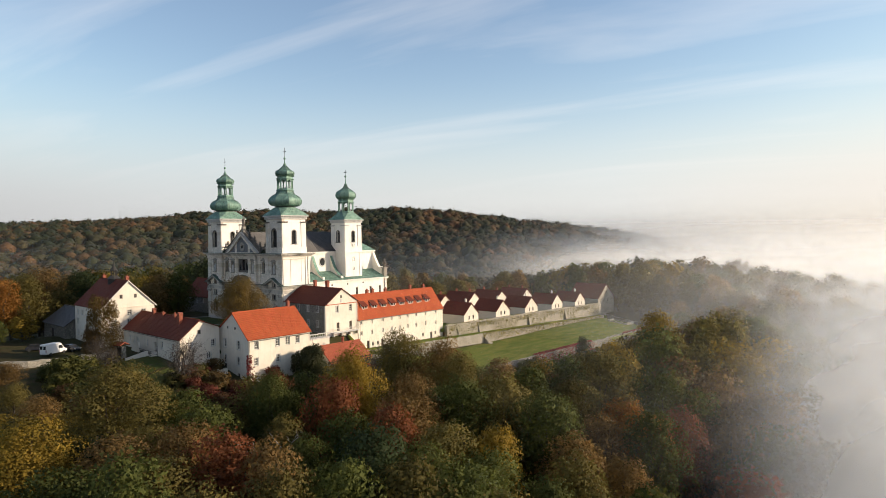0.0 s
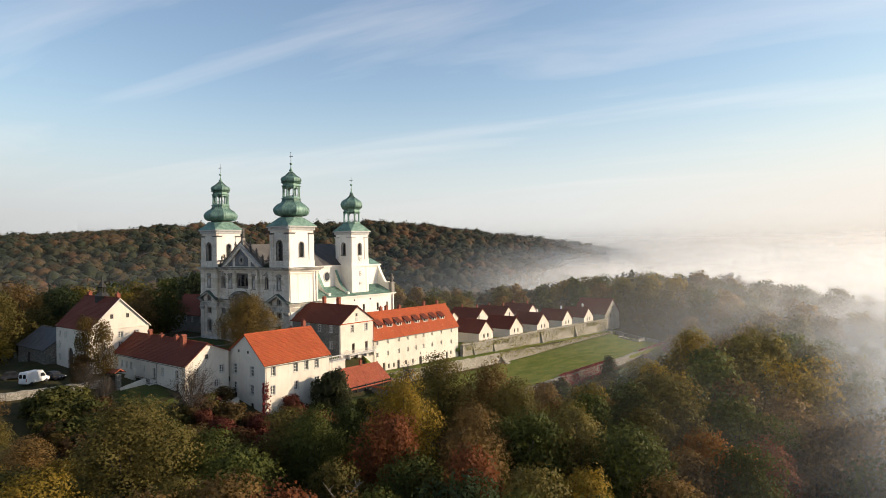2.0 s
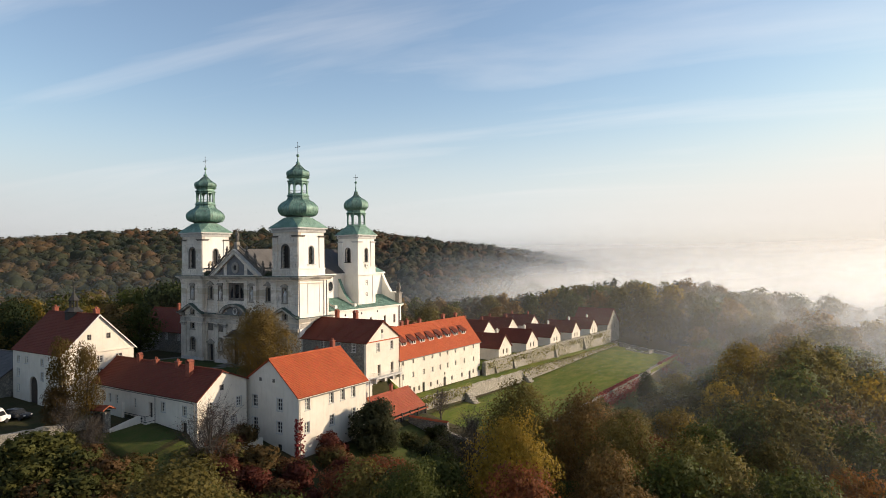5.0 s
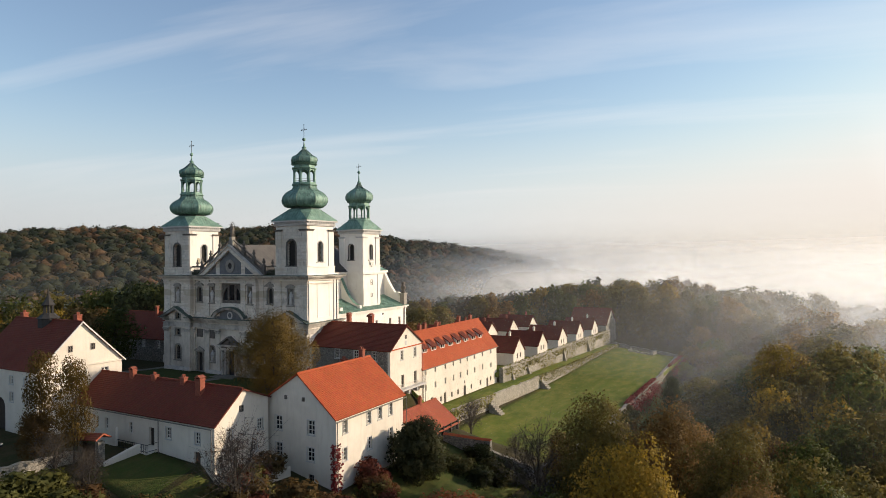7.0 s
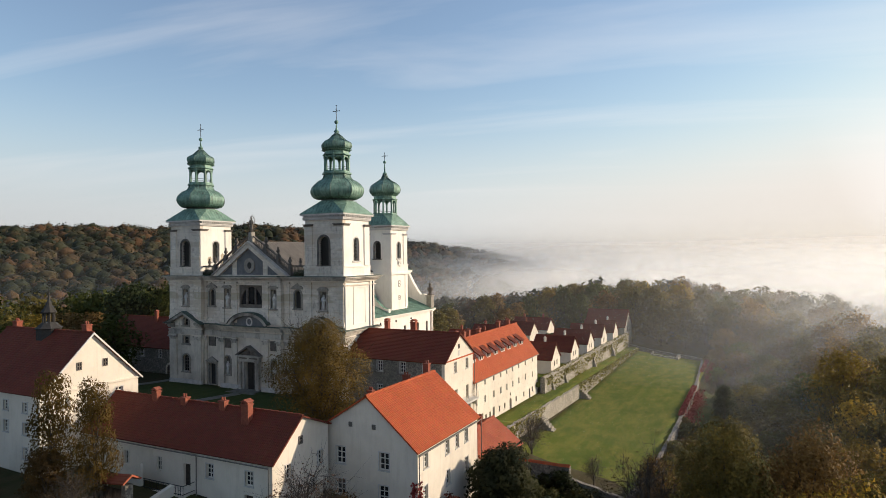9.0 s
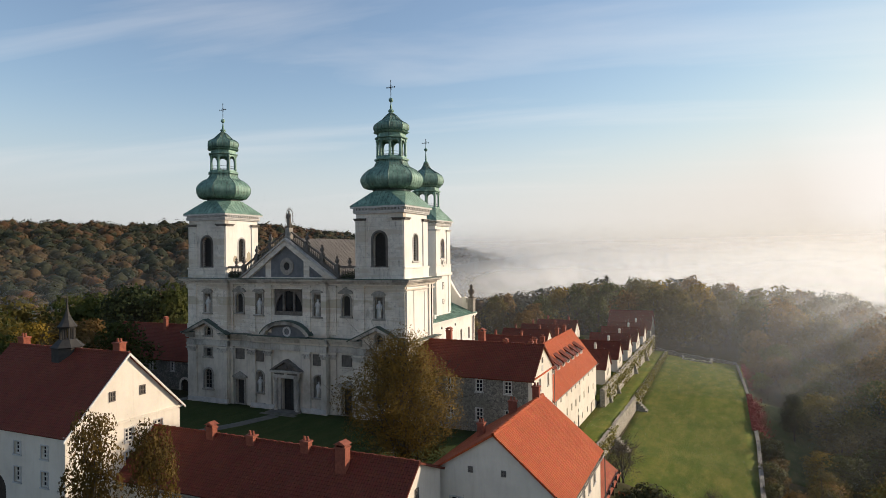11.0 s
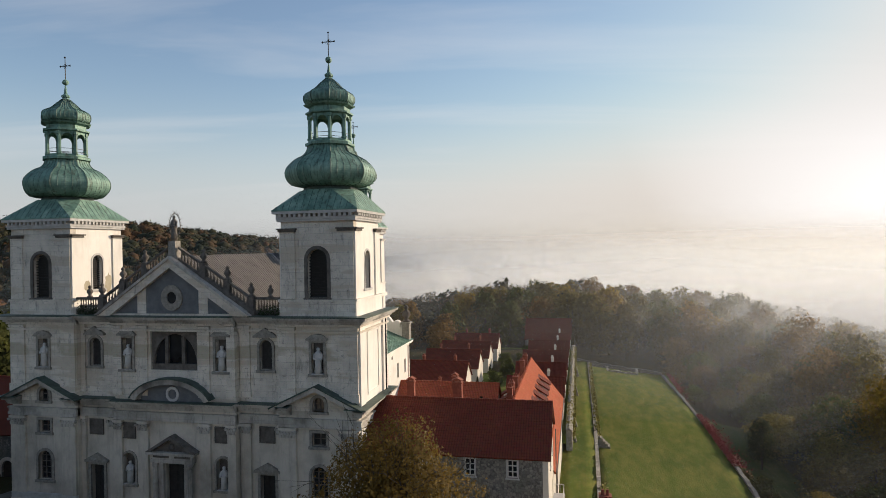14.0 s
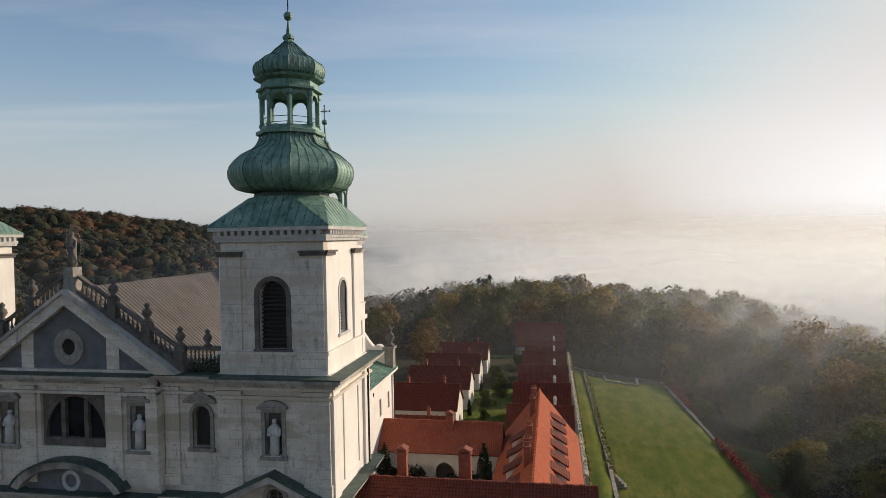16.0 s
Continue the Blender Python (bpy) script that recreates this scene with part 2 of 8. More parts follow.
def foliage(by_island=False, stops=None):
    def build(nt, bsdf):
        n = tex(nt, "Noise", 0.55, coords(nt), Detail=3.0)
        isl = nt.nodes.new("ShaderNodeNewGeometry").outputs["Random Per Island"]
        if by_island:
            tint = nt.nodes.new("ShaderNodeAttribute"); tint.attribute_name = "tint"
            spot = tex(nt, "Noise", 0.008, coords(nt), Detail=3.0)
            base = ramp(nt, mixed(nt, 0.38, tint.outputs["Fac"], spot.outputs["Fac"]), stops)
        else:
            info = nt.nodes.new("ShaderNodeObjectInfo")
            base = info.outputs["Color"]
            base = mixed(nt, ramp(nt, isl, [(0.0, (0.0, 0.0, 0.0)), (1.0, (0.26, 0.26, 0.26))]), base, mixed(nt, 1.0, base, (1.5, 1.15, 0.5), "MULTIPLY"))
        dark = mixed(nt, 1.0, base, (0.6, 0.64, 0.64), "MULTIPLY")
        col = mixed(nt, ramp(nt, n.outputs["Fac"], [(0.35, (0, 0, 0)), (0.65, (1, 1, 1))]), dark, base)
        nt.links.new(col, bsdf.inputs["Base Color"])
        bsdf.inputs["Roughness"].default_value = 0.75
        bsdf.inputs["Specular IOR Level"].default_value = 0.2
        tr = nt.nodes.new("ShaderNodeBsdfTranslucent")
        nt.links.new(col, tr.inputs[0])
        ms = nt.nodes.new("ShaderNodeMixShader")
        ms.inputs[0].default_value = 0.0 if by_island else 0.44
        nt.links.new(bsdf.outputs[0], ms.inputs[1]); nt.links.new(tr.outputs[0], ms.inputs[2])
        nt.links.new(ms.outputs[0], nt.nodes["Material Output"].inputs[0])
        if by_island:
            bumpn = tex(nt, "Noise", 0.9, coords(nt), Detail=4.0)
            bumped(nt, bsdf, bumpn.outputs["Fac"], 0.6, 1.0)
    return build


TILES = {
    "orange": ("new_clay_tile", ((0.35, 0.074, 0.026), (0.43, 0.096, 0.034), (0.25, 0.058, 0.026))),
    "red": ("dark_red_tile", ((0.15, 0.034, 0.019), (0.19, 0.046, 0.025), (0.095, 0.026, 0.017))),
    "redbright": ("weathered_red_tile", ((0.30, 0.075, 0.04), (0.38, 0.105, 0.055), (0.2, 0.06, 0.04))),
}
M = {
    "plaster": material("white_plaster", plaster((0.70, 0.64, 0.545), (0.44, 0.385, 0.31), 0.45)),
    "church": material("church_render", plaster((0.82, 0.78, 0.715), (0.50, 0.46, 0.40), 0.4)),
    "lowrender": material("weathered_grey_render", plaster((0.61, 0.555, 0.47), (0.23, 0.20, 0.16), 0.75)),
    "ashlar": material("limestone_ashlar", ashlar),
    "trim": material("grey_limestone", plain((0.42, 0.41, 0.39), (0.58, 0.565, 0.54), 0.9, 1.5)),
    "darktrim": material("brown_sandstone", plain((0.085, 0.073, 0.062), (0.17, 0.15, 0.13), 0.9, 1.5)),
    "greypanel": material("blue_grey_render", plain((0.115, 0.12, 0.125), (0.175, 0.18, 0.187), 0.9, 1.0)),
    "orange": material("new_clay_tile", tiled(*TILES["orange"][1])),
    "red": material("dark_red_tile", tiled(*TILES["red"][1])),
    "redbright": material("weathered_red_tile", tiled(*TILES["redbright"][1])),
    "copper": material("verdigris_copper", patina),
    # copper gone black in places; the front's shade is put into the colour too
    "darkcopper": material("weathered_shaded_copper", plain((0.035, 0.05, 0.042), (0.085, 0.125, 0.10), 0.6, 1.4, 0.1)),
    "seam": material("dark_copper_seam", plain((0.04, 0.075, 0.06), (0.09, 0.15, 0.12), 0.7, 3.0)),
    "slate": material("dark_sheet_roof", plain((0.05, 0.045, 0.042), (0.085, 0.075, 0.07), 0.6, 0.8)),
    "greyroof": material("grey_sheet_roof", plain((0.12, 0.108, 0.095), (0.18, 0.162, 0.14), 0.6, 0.5)),
    "rubble": material("rubble_stone", rubble((0.36, 0.33, 0.28), (0.13, 0.12, 0.11))),
    "gardenwall": material("pale_garden_stone", rubble((0.52, 0.475, 0.395), (0.27, 0.245, 0.205))),
    "lawn": material("mown_lawn", grassy((0.105, 0.135, 0.018), (0.066, 0.098, 0.013), (0.18, 0.165, 0.034))),
    # same grass as the lawn, with the yards' shade put into a darker colour
    "rough": material("shade_darkened_grass", grassy((0.045, 0.062, 0.018), (0.035, 0.05, 0.015), (0.07, 0.075, 0.025))),
    "meadow": material("rough_green_meadow", grassy((0.06, 0.078, 0.02), (0.045, 0.062, 0.016), (0.10, 0.09, 0.03))),
    "earth": material("forest_floor", grassy((0.035, 0.04, 0.015), (0.05, 0.045, 0.02), (0.07, 0.05, 0.025))),
    "path": material("trodden_gravel", plain((0.11, 0.10, 0.08), (0.17, 0.155, 0.125), 0.95, 1.2)),
    "brick": material("red_brick", plain((0.20, 0.055, 0.032), (0.31, 0.09, 0.05), 0.9, 3.0)),
    "wood": material("dark_wood", plain((0.035, 0.025, 0.02), (0.07, 0.05, 0.035), 0.8, 3.0)),
    "louvre": material("grey_louvre", plain((0.02, 0.019, 0.018), (0.04, 0.037, 0.033), 0.8, 3.0)),
    "frame": material("white_window_frame", plain((0.55, 0.53, 0.48), (0.7, 0.68, 0.62), 0.6, 4.0)),
    "iron": material("black_iron", plain((0.02, 0.02, 0.02), (0.045, 0.04, 0.038), 0.5, 4.0, 0.6)),
    "statue": material("weathered_statue_stone", plain((0.20, 0.18, 0.155), (0.36, 0.335, 0.29), 0.9, 3.0)),
    "weathered": material("dark_weathered_stone", plain((0.12, 0.105, 0.09), (0.22, 0.2, 0.175), 0.9, 3.0)),
    "stained": material("stained_limestone", plaster((0.50, 0.465, 0.41), (0.10, 0.092, 0.08), 0.95)),
    "bark": material("grey_brown_bark", plain((0.04, 0.032, 0.026), (0.085, 0.07, 0.056), 0.95, 3.0)),
    "bare": material("bare_plaster", plain((0.36, 0.31, 0.22), (0.50, 0.44, 0.33), 0.95, 1.5)),
    "deadwood": material("pale_dead_wood", plain((0.20, 0.18, 0.155), (0.34, 0.31, 0.27), 0.9, 3.0)),
    "leaf": material("autumn_leaves", foliage()),
    "creeper": material("red_creeper", plain((0.19, 0.022, 0.02), (0.31, 0.045, 0.035), 0.8, 3.0)),
    "vinedark": material("dark_green_leaves", plain((0.02, 0.035, 0.015), (0.05, 0.065, 0.02), 0.8, 3.0)),
    "vine": material("yellow_green_vine", plain((0.13, 0.14, 0.03), (0.38, 0.30, 0.05), 0.8, 1.5)),
    "woods": material("distant_autumn_woods", foliage(True, [(0.22, (0.019, 0.027, 0.011)), (0.40, (0.034, 0.038, 0.015)), (0.54, (0.058, 0.050, 0.021)), (0.66, (0.088, 0.056, 0.023)), (0.80, (0.115, 0.055, 0.021))])),
    "paint": material("white_car_paint", plain((0.74, 0.74, 0.74), (0.8, 0.8, 0.8), 0.3, 1.0)),
    "darkpaint": material("dark_blue_car_paint", plain((0.02, 0.022, 0.028), (0.035, 0.037, 0.045), 0.25, 1.0)),
    "rubber": material("black_rubber", plain((0.015, 0.015, 0.015), (0.03, 0.03, 0.03), 0.9, 4.0)),
    "lampred": material("red_lamp_glass", plain((0.3, 0.02, 0.015), (0.4, 0.03, 0.02), 0.3, 4.0)),
}


def glassy(nt, bsdf):
    n = tex(nt, "Noise", 0.7, coords(nt), Detail=2.0)
    nt.links.new(ramp(nt, n.outputs["Fac"], [(0.3, (0.012, 0.013, 0.015)), (0.7, (0.03, 0.032, 0.036))]), bsdf.inputs["Base Color"])
    bsdf.inputs["Roughness"].default_value = 0.12
    bsdf.inputs["Specular IOR Level"].default_value = 0.5


M["glass"] = material("dark_window_glass", glassy)
# the same tiles for roofs whose ridge runs the other way
for key, (name, tones) in TILES.items():
    M[key + "_y"] = material(name + "_cross", tiled(*tones, "y"))

# ---- mesh helpers ----
def thing(name, loc, label="", category="", group="", kind=""):
    ob = new(name)
    ob.location = loc
    ob.empty_display_size = 0.5
    return tagged(ob, label, category, group, kind)


def part(name, bm, mat, parent=None, label="", smooth=False):
    """Links a bmesh, given in world places, as one mesh under its thing or part."""
    me = bpy.data.meshes.new(name)
    off, p = Vector((0, 0, 0)), parent
    while p is not None:
        off += p.location
        p = p.parent
    bm.normal_update()
    for v in bm.verts:
        v.co -= off
    bm.to_mesh(me)
    bm.free()
    if smooth:
        me.polygons.foreach_set("use_smooth", [True] * len(me.polygons))
    for m in mat if isinstance(mat, (list, tuple)) else [mat]:
        me.materials.append(M[m])
    ob = new(name, me)
    ob.parent = parent
    if label:
        ob["label"] = label
    return ob


def B():
    return bmesh.new()


def quad(bm, *pts, mat=0):
    f = bm.faces.new([bm.verts.new(p) for p in pts])
    f.material_index = mat
    return f


def box(bm, x0, x1, y0, y1, z0, z1):
    x0, x1 = min(x0, x1), max(x0, x1)
    y0, y1 = min(y0, y1), max(y0, y1)
    v = [bm.verts.new((x, y, z)) for z in (z0, z1) for y in (y0, y1) for x in (x0, x1)]
    for f in ((0, 2, 3, 1), (4, 5, 7, 6), (0, 1, 5, 4), (2, 6, 7, 3), (0, 4, 6, 2), (1, 3, 7, 5)):
        bm.faces.new([v[i] for i in f])
    return bm


def prism(bm, pts, axis, a, b):
    """A polygon in the plane across the axis (the other two coordinates, in order), drawn out from a to b."""
    def at(p, q):
        return {"x": (q, p[0], p[1]), "y": (p[0], q, p[1]), "z": (p[0], p[1], q)}[axis]
    lo, hi = [bm.verts.new(at(p, a)) for p in pts], [bm.verts.new(at(p, b)) for p in pts]
    n = len(pts)
    faces = [bm.faces.new(lo[::-1]), bm.faces.new(hi)]
    faces += [bm.faces.new((lo[i], lo[(i + 1) % n], hi[(i + 1) % n], hi[i])) for i in range(n)]
    bmesh.ops.recalc_face_normals(bm, faces=faces)
    return bm


def lathe(bm, prof, cx, cy, n=16, turn=0.0, square=False):
    rings = []
    for r, z in prof:
        ring = []
        for i in range(n):
            a = turn + 2 * math.pi * i / n
            ring.append(bm.verts.new((cx + r * math.cos(a), cy + r * math.sin(a), z)))
        rings.append(ring)
    for lo, hi in zip(rings, rings[1:]):
        for i in range(n):
            bm.faces.new((lo[i], lo[(i + 1) % n], hi[(i + 1) % n], hi[i]))
    bm.faces.new(rings[0][::-1])
    bm.faces.new(rings[-1])
    return bm


def tube(bm, a, b, r0, r1, n=6):
    a, b = Vector(a), Vector(b)
    d = (b - a).normalized()
    u = d.orthogonal().normalized()
    w = d.cross(u)
    lo = [bm.verts.new(a + r0 * (u * math.cos(2 * math.pi * i / n) + w * math.sin(2 * math.pi * i / n))) for i in range(n)]
    hi = [bm.verts.new(b + r1 * (u * math.cos(2 * math.pi * i / n) + w * math.sin(2 * math.pi * i / n))) for i in range(n)]
    for i in range(n):
        bm.faces.new((lo[i], lo[(i + 1) % n], hi[(i + 1) % n], hi[i]))
    bm.faces.new(lo[::-1]); bm.faces.new(hi)
    return bm


class Face:
    """An upright wall face: u runs along it from the corner, v is the height, depth runs into the wall."""

    def __init__(self, axis, plane, out):
        self.axis, self.plane, self.out = axis, plane, out     # axis 'x': the face lies at x = plane and u is y

    def at(self, u, v, d=0.0):
        q = self.plane - self.out * d
        return (q, u, v) if self.axis == "x" else (u, q, v)

    def box(self, bm, u0, u1, v0, v1, d0, d1):
        a, b = self.at(u0, v0, d0), self.at(u1, v1, d1)
        return box(bm, a[0], b[0], a[1], b[1], v0, v1)

    def prism(self, bm, pts, d0, d1):
        a, b = self.plane - self.out * d0, self.plane - self.out * d1
        return prism(bm, pts, self.axis, a, b)


def wall(bm, face, u0, u1, v0, v1, thick, holes=()):
    """A wall with openings that go through it. holes: (u0, u1, v0, v1, arched)."""
    us = sorted({u0, u1, *[h[0] for h in holes], *[h[1] for h in holes]})
    vs = sorted({v0, v1, *[h[2] for h in holes], *[h[3] for h in holes]})
    for a, b in zip(us, us[1:]):
        run = None
        for c, d in list(zip(vs, vs[1:])) + [(None, None)]:
            solid = c is not None and not any(h[0] <= (a + b) / 2 <= h[1] and h[2] <= (c + d) / 2 <= h[3] for h in holes)
            if solid:
                run = (run[0], d) if run else (c, d)
            elif run:
                for dep in (0, thick):
                    quad(bm, face.at(a, run[0], dep), face.at(b, run[0], dep), face.at(b, run[1], dep), face.at(a, run[1], dep))
                run = None
    quad(bm, face.at(u0, v1, 0), face.at(u1, v1, 0), face.at(u1, v1, thick), face.at(u0, v1, thick))
    for u in (u0, u1):
        quad(bm, face.at(u, v0, 0), face.at(u, v1, 0), face.at(u, v1, thick), face.at(u, v0, thick))
    for h in holes:
        a, b, c, d = h[:4]
        quad(bm, face.at(a, c), face.at(b, c), face.at(b, c, thick), face.at(a, c, thick))
        arched = len(h) > 4 and h[4]
        top = d - (b - a) / 2 if arched else d
        for u in (a, b):
            quad(bm, face.at(u, c), face.at(u, top), face.at(u, top, thick), face.at(u, c, thick))
        if not arched:
            quad(bm, face.at(a, d), face.at(b, d), face.at(b, d, thick), face.at(a, d, thick))
        else:
            m, r, n = (a + b) / 2, (b - a) / 2, 10
            arc = [(m - r * math.cos(math.pi * i / n), top + r * math.sin(math.pi * i / n)) for i in range(n + 1)]
            for p, q in zip(arc, arc[1:]):
                quad(bm, face.at(*p), face.at(*q), face.at(*q, thick), face.at(*p, thick))
                for dep in (0, thick):
                    quad(bm, face.at(*p, dep), face.at(*q, dep), face.at(q[0], d, dep), face.at(p[0], d, dep))
    return bm


def arc_points(m, w, v0, v1, n=10):
    """The outline of a round-headed opening."""
    r = w / 2
    return [(m - r, v0), (m + r, v0)] + [(m + r * math.cos(math.pi * i / n), v1 - r + r * math.sin(math.pi * i / n)) for i in range(n + 1)]


def hoop(bm, face, m, w, v0, v1, band, d0, d1, arched=True, n=10):
    """A band round an opening."""
    r0, r1 = w / 2, w / 2 + band
    if not arched:
        face.box(bm, m - r1, m - r0, v0, v1 + band, d0, d1); face.box(bm, m + r0, m + r1, v0, v1 + band, d0, d1)
        face.box(bm, m - r0, m + r0, v1, v1 + band, d0, d1)
        return bm
    top = v1 - r0
    face.box(bm, m - r1, m - r0, v0, top, d0, d1); face.box(bm, m + r0, m + r1, v0, top, d0, d1)
    for i in range(n):
        a, b = math.pi * i / n, math.pi * (i + 1) / n
        face.prism(bm, [(m + r0 * math.cos(a), top + r0 * math.sin(a)), (m + r1 * math.cos(a), top + r1 * math.sin(a)),
                        (m + r1 * math.cos(b), top + r1 * math.sin(b)), (m + r0 * math.cos(b), top + r0 * math.sin(b))], d0, d1)
    return bm


def window(face, m, w, v0, v1, parent, depth=0.22, arched=False, bars=(1, 2), frame_mat="frame", surround=0.0, pane_mat="glass"):
    """A casement with its panes, set back in an opening of the wall."""
    bm = B()
    if arched:
        face.prism(bm, arc_points(m, w, v0, v1), depth + 0.04, depth + 0.08)
    else:
        face.box(bm, m - w / 2, m + w / 2, v0, v1, depth + 0.04, depth + 0.08)
    win = part("window", bm, pane_mat, parent)
    bm = B()
    t = 0.1
    hoop(bm, face, m, w - 2 * t, v0, v1 - t, t, depth - 0.03, depth + 0.03, arched)
    face.box(bm, m - w / 2 + t, m + w / 2 - t, v0, v0 + t, depth - 0.03, depth + 0.03)
    for i in range(bars[0]):
        u = m - w / 2 + w * (i + 1) / (bars[0] + 1)
        face.box(bm, u - 0.055, u + 0.055, v0 + t, v1 - t - (0.12 * w if arched else 0), depth - 0.025, depth + 0.03)
    for i in range(bars[1]):
        v = v0 + (v1 - v0) * (i + 1) / (bars[1] + 1)
        face.box(bm, m - w / 2 + t, m + w / 2 - t, v - 0.045, v + 0.045, depth - 0.02, depth + 0.03)
    part("window_frame", bm, frame_mat, win)
    if surround:
        bm = hoop(B(), face, m, w, v0, v1, surround, -0.03, 0.02, arched)
        face.box(bm, m - w / 2 - surround - 0.06, m + w / 2 + surround + 0.06, v0 - 0.12, v0, -0.10, 0.05)
        part("window_surround", bm, "trim", win)
    return win


def courses(bm, a, b, c, d, step=0.3, lift=0.035):
    """A roof slope in overlapping courses: a, b its ends at the eave, c, d above them at the ridge."""
    a, b, c, d = map(Vector, (a, b, c, d))
    n = max(2, round(((c - a).length + (d - b).length) / 2 / step))
    up = (b - a).cross(c - a)
    if up.length < 1e-6:
        up = (b - a).cross(d - a)
    up.normalize()
    if up.z < 0:
        up = -up
    for i in range(n):
        p, q = i / n, (i + 1) / n
        l0, r0, l1, r1 = a.lerp(c, p), b.lerp(d, p), a.lerp(c, q), b.lerp(d, q)
        quad(bm, l0 + up * lift, r0 + up * lift, r1, l1)
        quad(bm, l0, r0, r0 + up * lift, l0 + up * lift)
    e = up * 0.16
    quad(bm, a - e, b - e, d - e, c - e)
    quad(bm, a - e, b - e, b, a); quad(bm, a - e, c - e, c, a); quad(bm, b - e, d - e, d, b)
    return bm


def gable_roof(name, face_axis, ridge, zr, span, eaves, z_eaves, mat, parent, label="", step=0.3):
    """A pitched roof. face_axis: the way the ridge runs; ridge: its cross place; span: its two ends; eaves, z_eaves: on both sides."""
    bm = B()
    def at(u, w, z):
        return (u, w, z) if face_axis == "x" else (w, u, z)
    for e, ze in zip(eaves, z_eaves):
        courses(bm, at(span[0], e, ze), at(span[1], e, ze), at(span[0], ridge, zr), at(span[1], ridge, zr), step)
    mat = mat + "_y" if face_axis == "y" else mat
    roof = part(name, bm, mat, parent, label)
    bm = B()
    n = max(2, round(abs(span[1] - span[0]) / 0.45))
    for i in range(n):
        u0, u1 = (span[0] + (span[1] - span[0]) * k / n for k in (i, i + 1))
        h = 0.10 + 0.03 * (i % 2)
        pts = [(ridge - 0.17, zr - 0.10), (ridge + 0.17, zr - 0.10), (ridge + 0.10, zr + h), (ridge - 0.10, zr + h)]
        prism(bm, pts, face_axis, u0, u1)
    part("ridge_tiles", bm, mat, roof)
    return roof


def chimney(x, y, z0, z1, parent, w=0.7, d=0.55, roofed=True, mat="brick"):
    bm = box(B(), x - w / 2, x + w / 2, y - d / 2, y + d / 2, z0, z1 - 0.35)
    box(bm, x - w / 2 - 0.07, x + w / 2 + 0.07, y - d / 2 - 0.07, y + d / 2 + 0.07, z1 - 0.35, z1 - 0.2)
    st = part("chimney", bm, mat, parent)
    bm = B()
    if roofed:
        for sx in (-1, 1):
            box(bm, x + sx * w * 0.4 - 0.06, x + sx * w * 0.4 + 0.06, y - d / 2, y + d / 2, z1 - 0.2, z1)
        prism(bm, [(x - w / 2 - 0.12, z1), (x + w / 2 + 0.12, z1), (x, z1 + 0.28)], "y", y - d / 2 - 0.1, y + d / 2 + 0.1)
    else:
        for sx in (-1, 1):
            lathe(bm, [(0.12, z1 - 0.2), (0.10, z1 + 0.15)], x + sx * w * 0.22, y, 8)
    part("chimney_cap", bm, mat, st)
    return st


def smooth(a, b, x):
    t = np.clip((x - a) / (b - a), 0, 1)
    return t * t * (3 - 2 * t)

# ---- ground ----
def local_ground(x, y):
    """Height of the hill round the monastery, by cross profiles at five depths, joined smoothly."""
    terr = 0.9 - 0.02 * (y - 112)
    close = np.interp(x, (-420, -230, -175, -137, -125, -110, -95, -75, -50, 0, 60, 160), (-22, -2, 6.8, 5.2, 2.0, -2.5, -5, -7, -10, -22, -38, -60))
    south = np.interp(x, (-420, -230, -185, -126, -123.5, -113, -105, -95, -75, -50, 0, 60, 160), (-22, 0, 6.3, 5.6, 3.0, 0.7, -1.6, -4, -7, -11, -25, -40, -60))
    court = np.interp(x, (-420, -240, -200, -124.3, -122.5, -113, -105, -95, -75, -50, 0, 60, 160), (-22, -4, 6.3, 6.3, 2.6, 0.0, -2.4, -4.6, -8, -12, -27, -42, -60))
    north = np.interp(x, (-420, -240, -200, -160, -128.5, -126.0, -118.8, -118.2, -97.3, -95.5, -75, -50, 0, 60, 160), (-22, -8, 0, 2.6, 2.6, 0, 0, -2.9, -4.6, -6.8, -11, -15, -30, -45, -60))
    north = north + np.where((x > -126.0) & (x < -118.5), terr - 0.25, 0) - 0.012 * (y - 138)
    far = np.interp(x, (-420, -200, -130, -100, -60, 0, 60, 160), (-28, -8, -3, -6, -14, -32, -46, -60))
    z = close + (south - close) * smooth(45, 64, y)
    z = z + (court - z) * smooth(80, 92, y)
    z = z + (north - z) * smooth(100, 108, y)
    z = z + (far - z) * smooth(226, 262, y)
    return z - 0.45 * np.clip(30 - y, 0, 60) - 0.02 * np.clip(y - 300, 0, 400)


HX, HY = -60.0, 60.0      # the far ridge is described round this place


def far_ground(x, y):
    r, a = np.hypot(x - HX, y - HY), np.degrees(np.arctan2(-(x - HX), y - HY))
    top = np.interp(a, (-180, -60, -8, 4, 14, 22, 30, 38, 46, 56, 66, 78, 95, 120, 180), (-60, -60, -60, -55, -30, 4, 34, 54, 66, 64, 57, 45, 34, 10, -60))
    return -34 + (top + 34) * smooth(380, 1150, r) + 5 * np.sin(x * 0.011 + 1) * np.sin(y * 0.013) * smooth(300, 600, r) - 25 * smooth(1300, 2600, r)


def ground_z(x, y):
    x, y = np.asarray(x, float), np.asarray(y, float)
    k = smooth(190, 430, np.hypot(x + 130, (y - 130) * 0.8))
    return local_ground(x, y) * (1 - k) + far_ground(x, y) * k


def spread(lo, hi, step, reach):
    mid = np.arange(lo, hi + step / 2, step)
    out, s, v = [], step, 0.0
    while v < reach:
        s *= 1.22
        v += s
        out.append(v)
    out = np.array(out)
    return np.concatenate([lo - out[::-1], mid, hi + out])


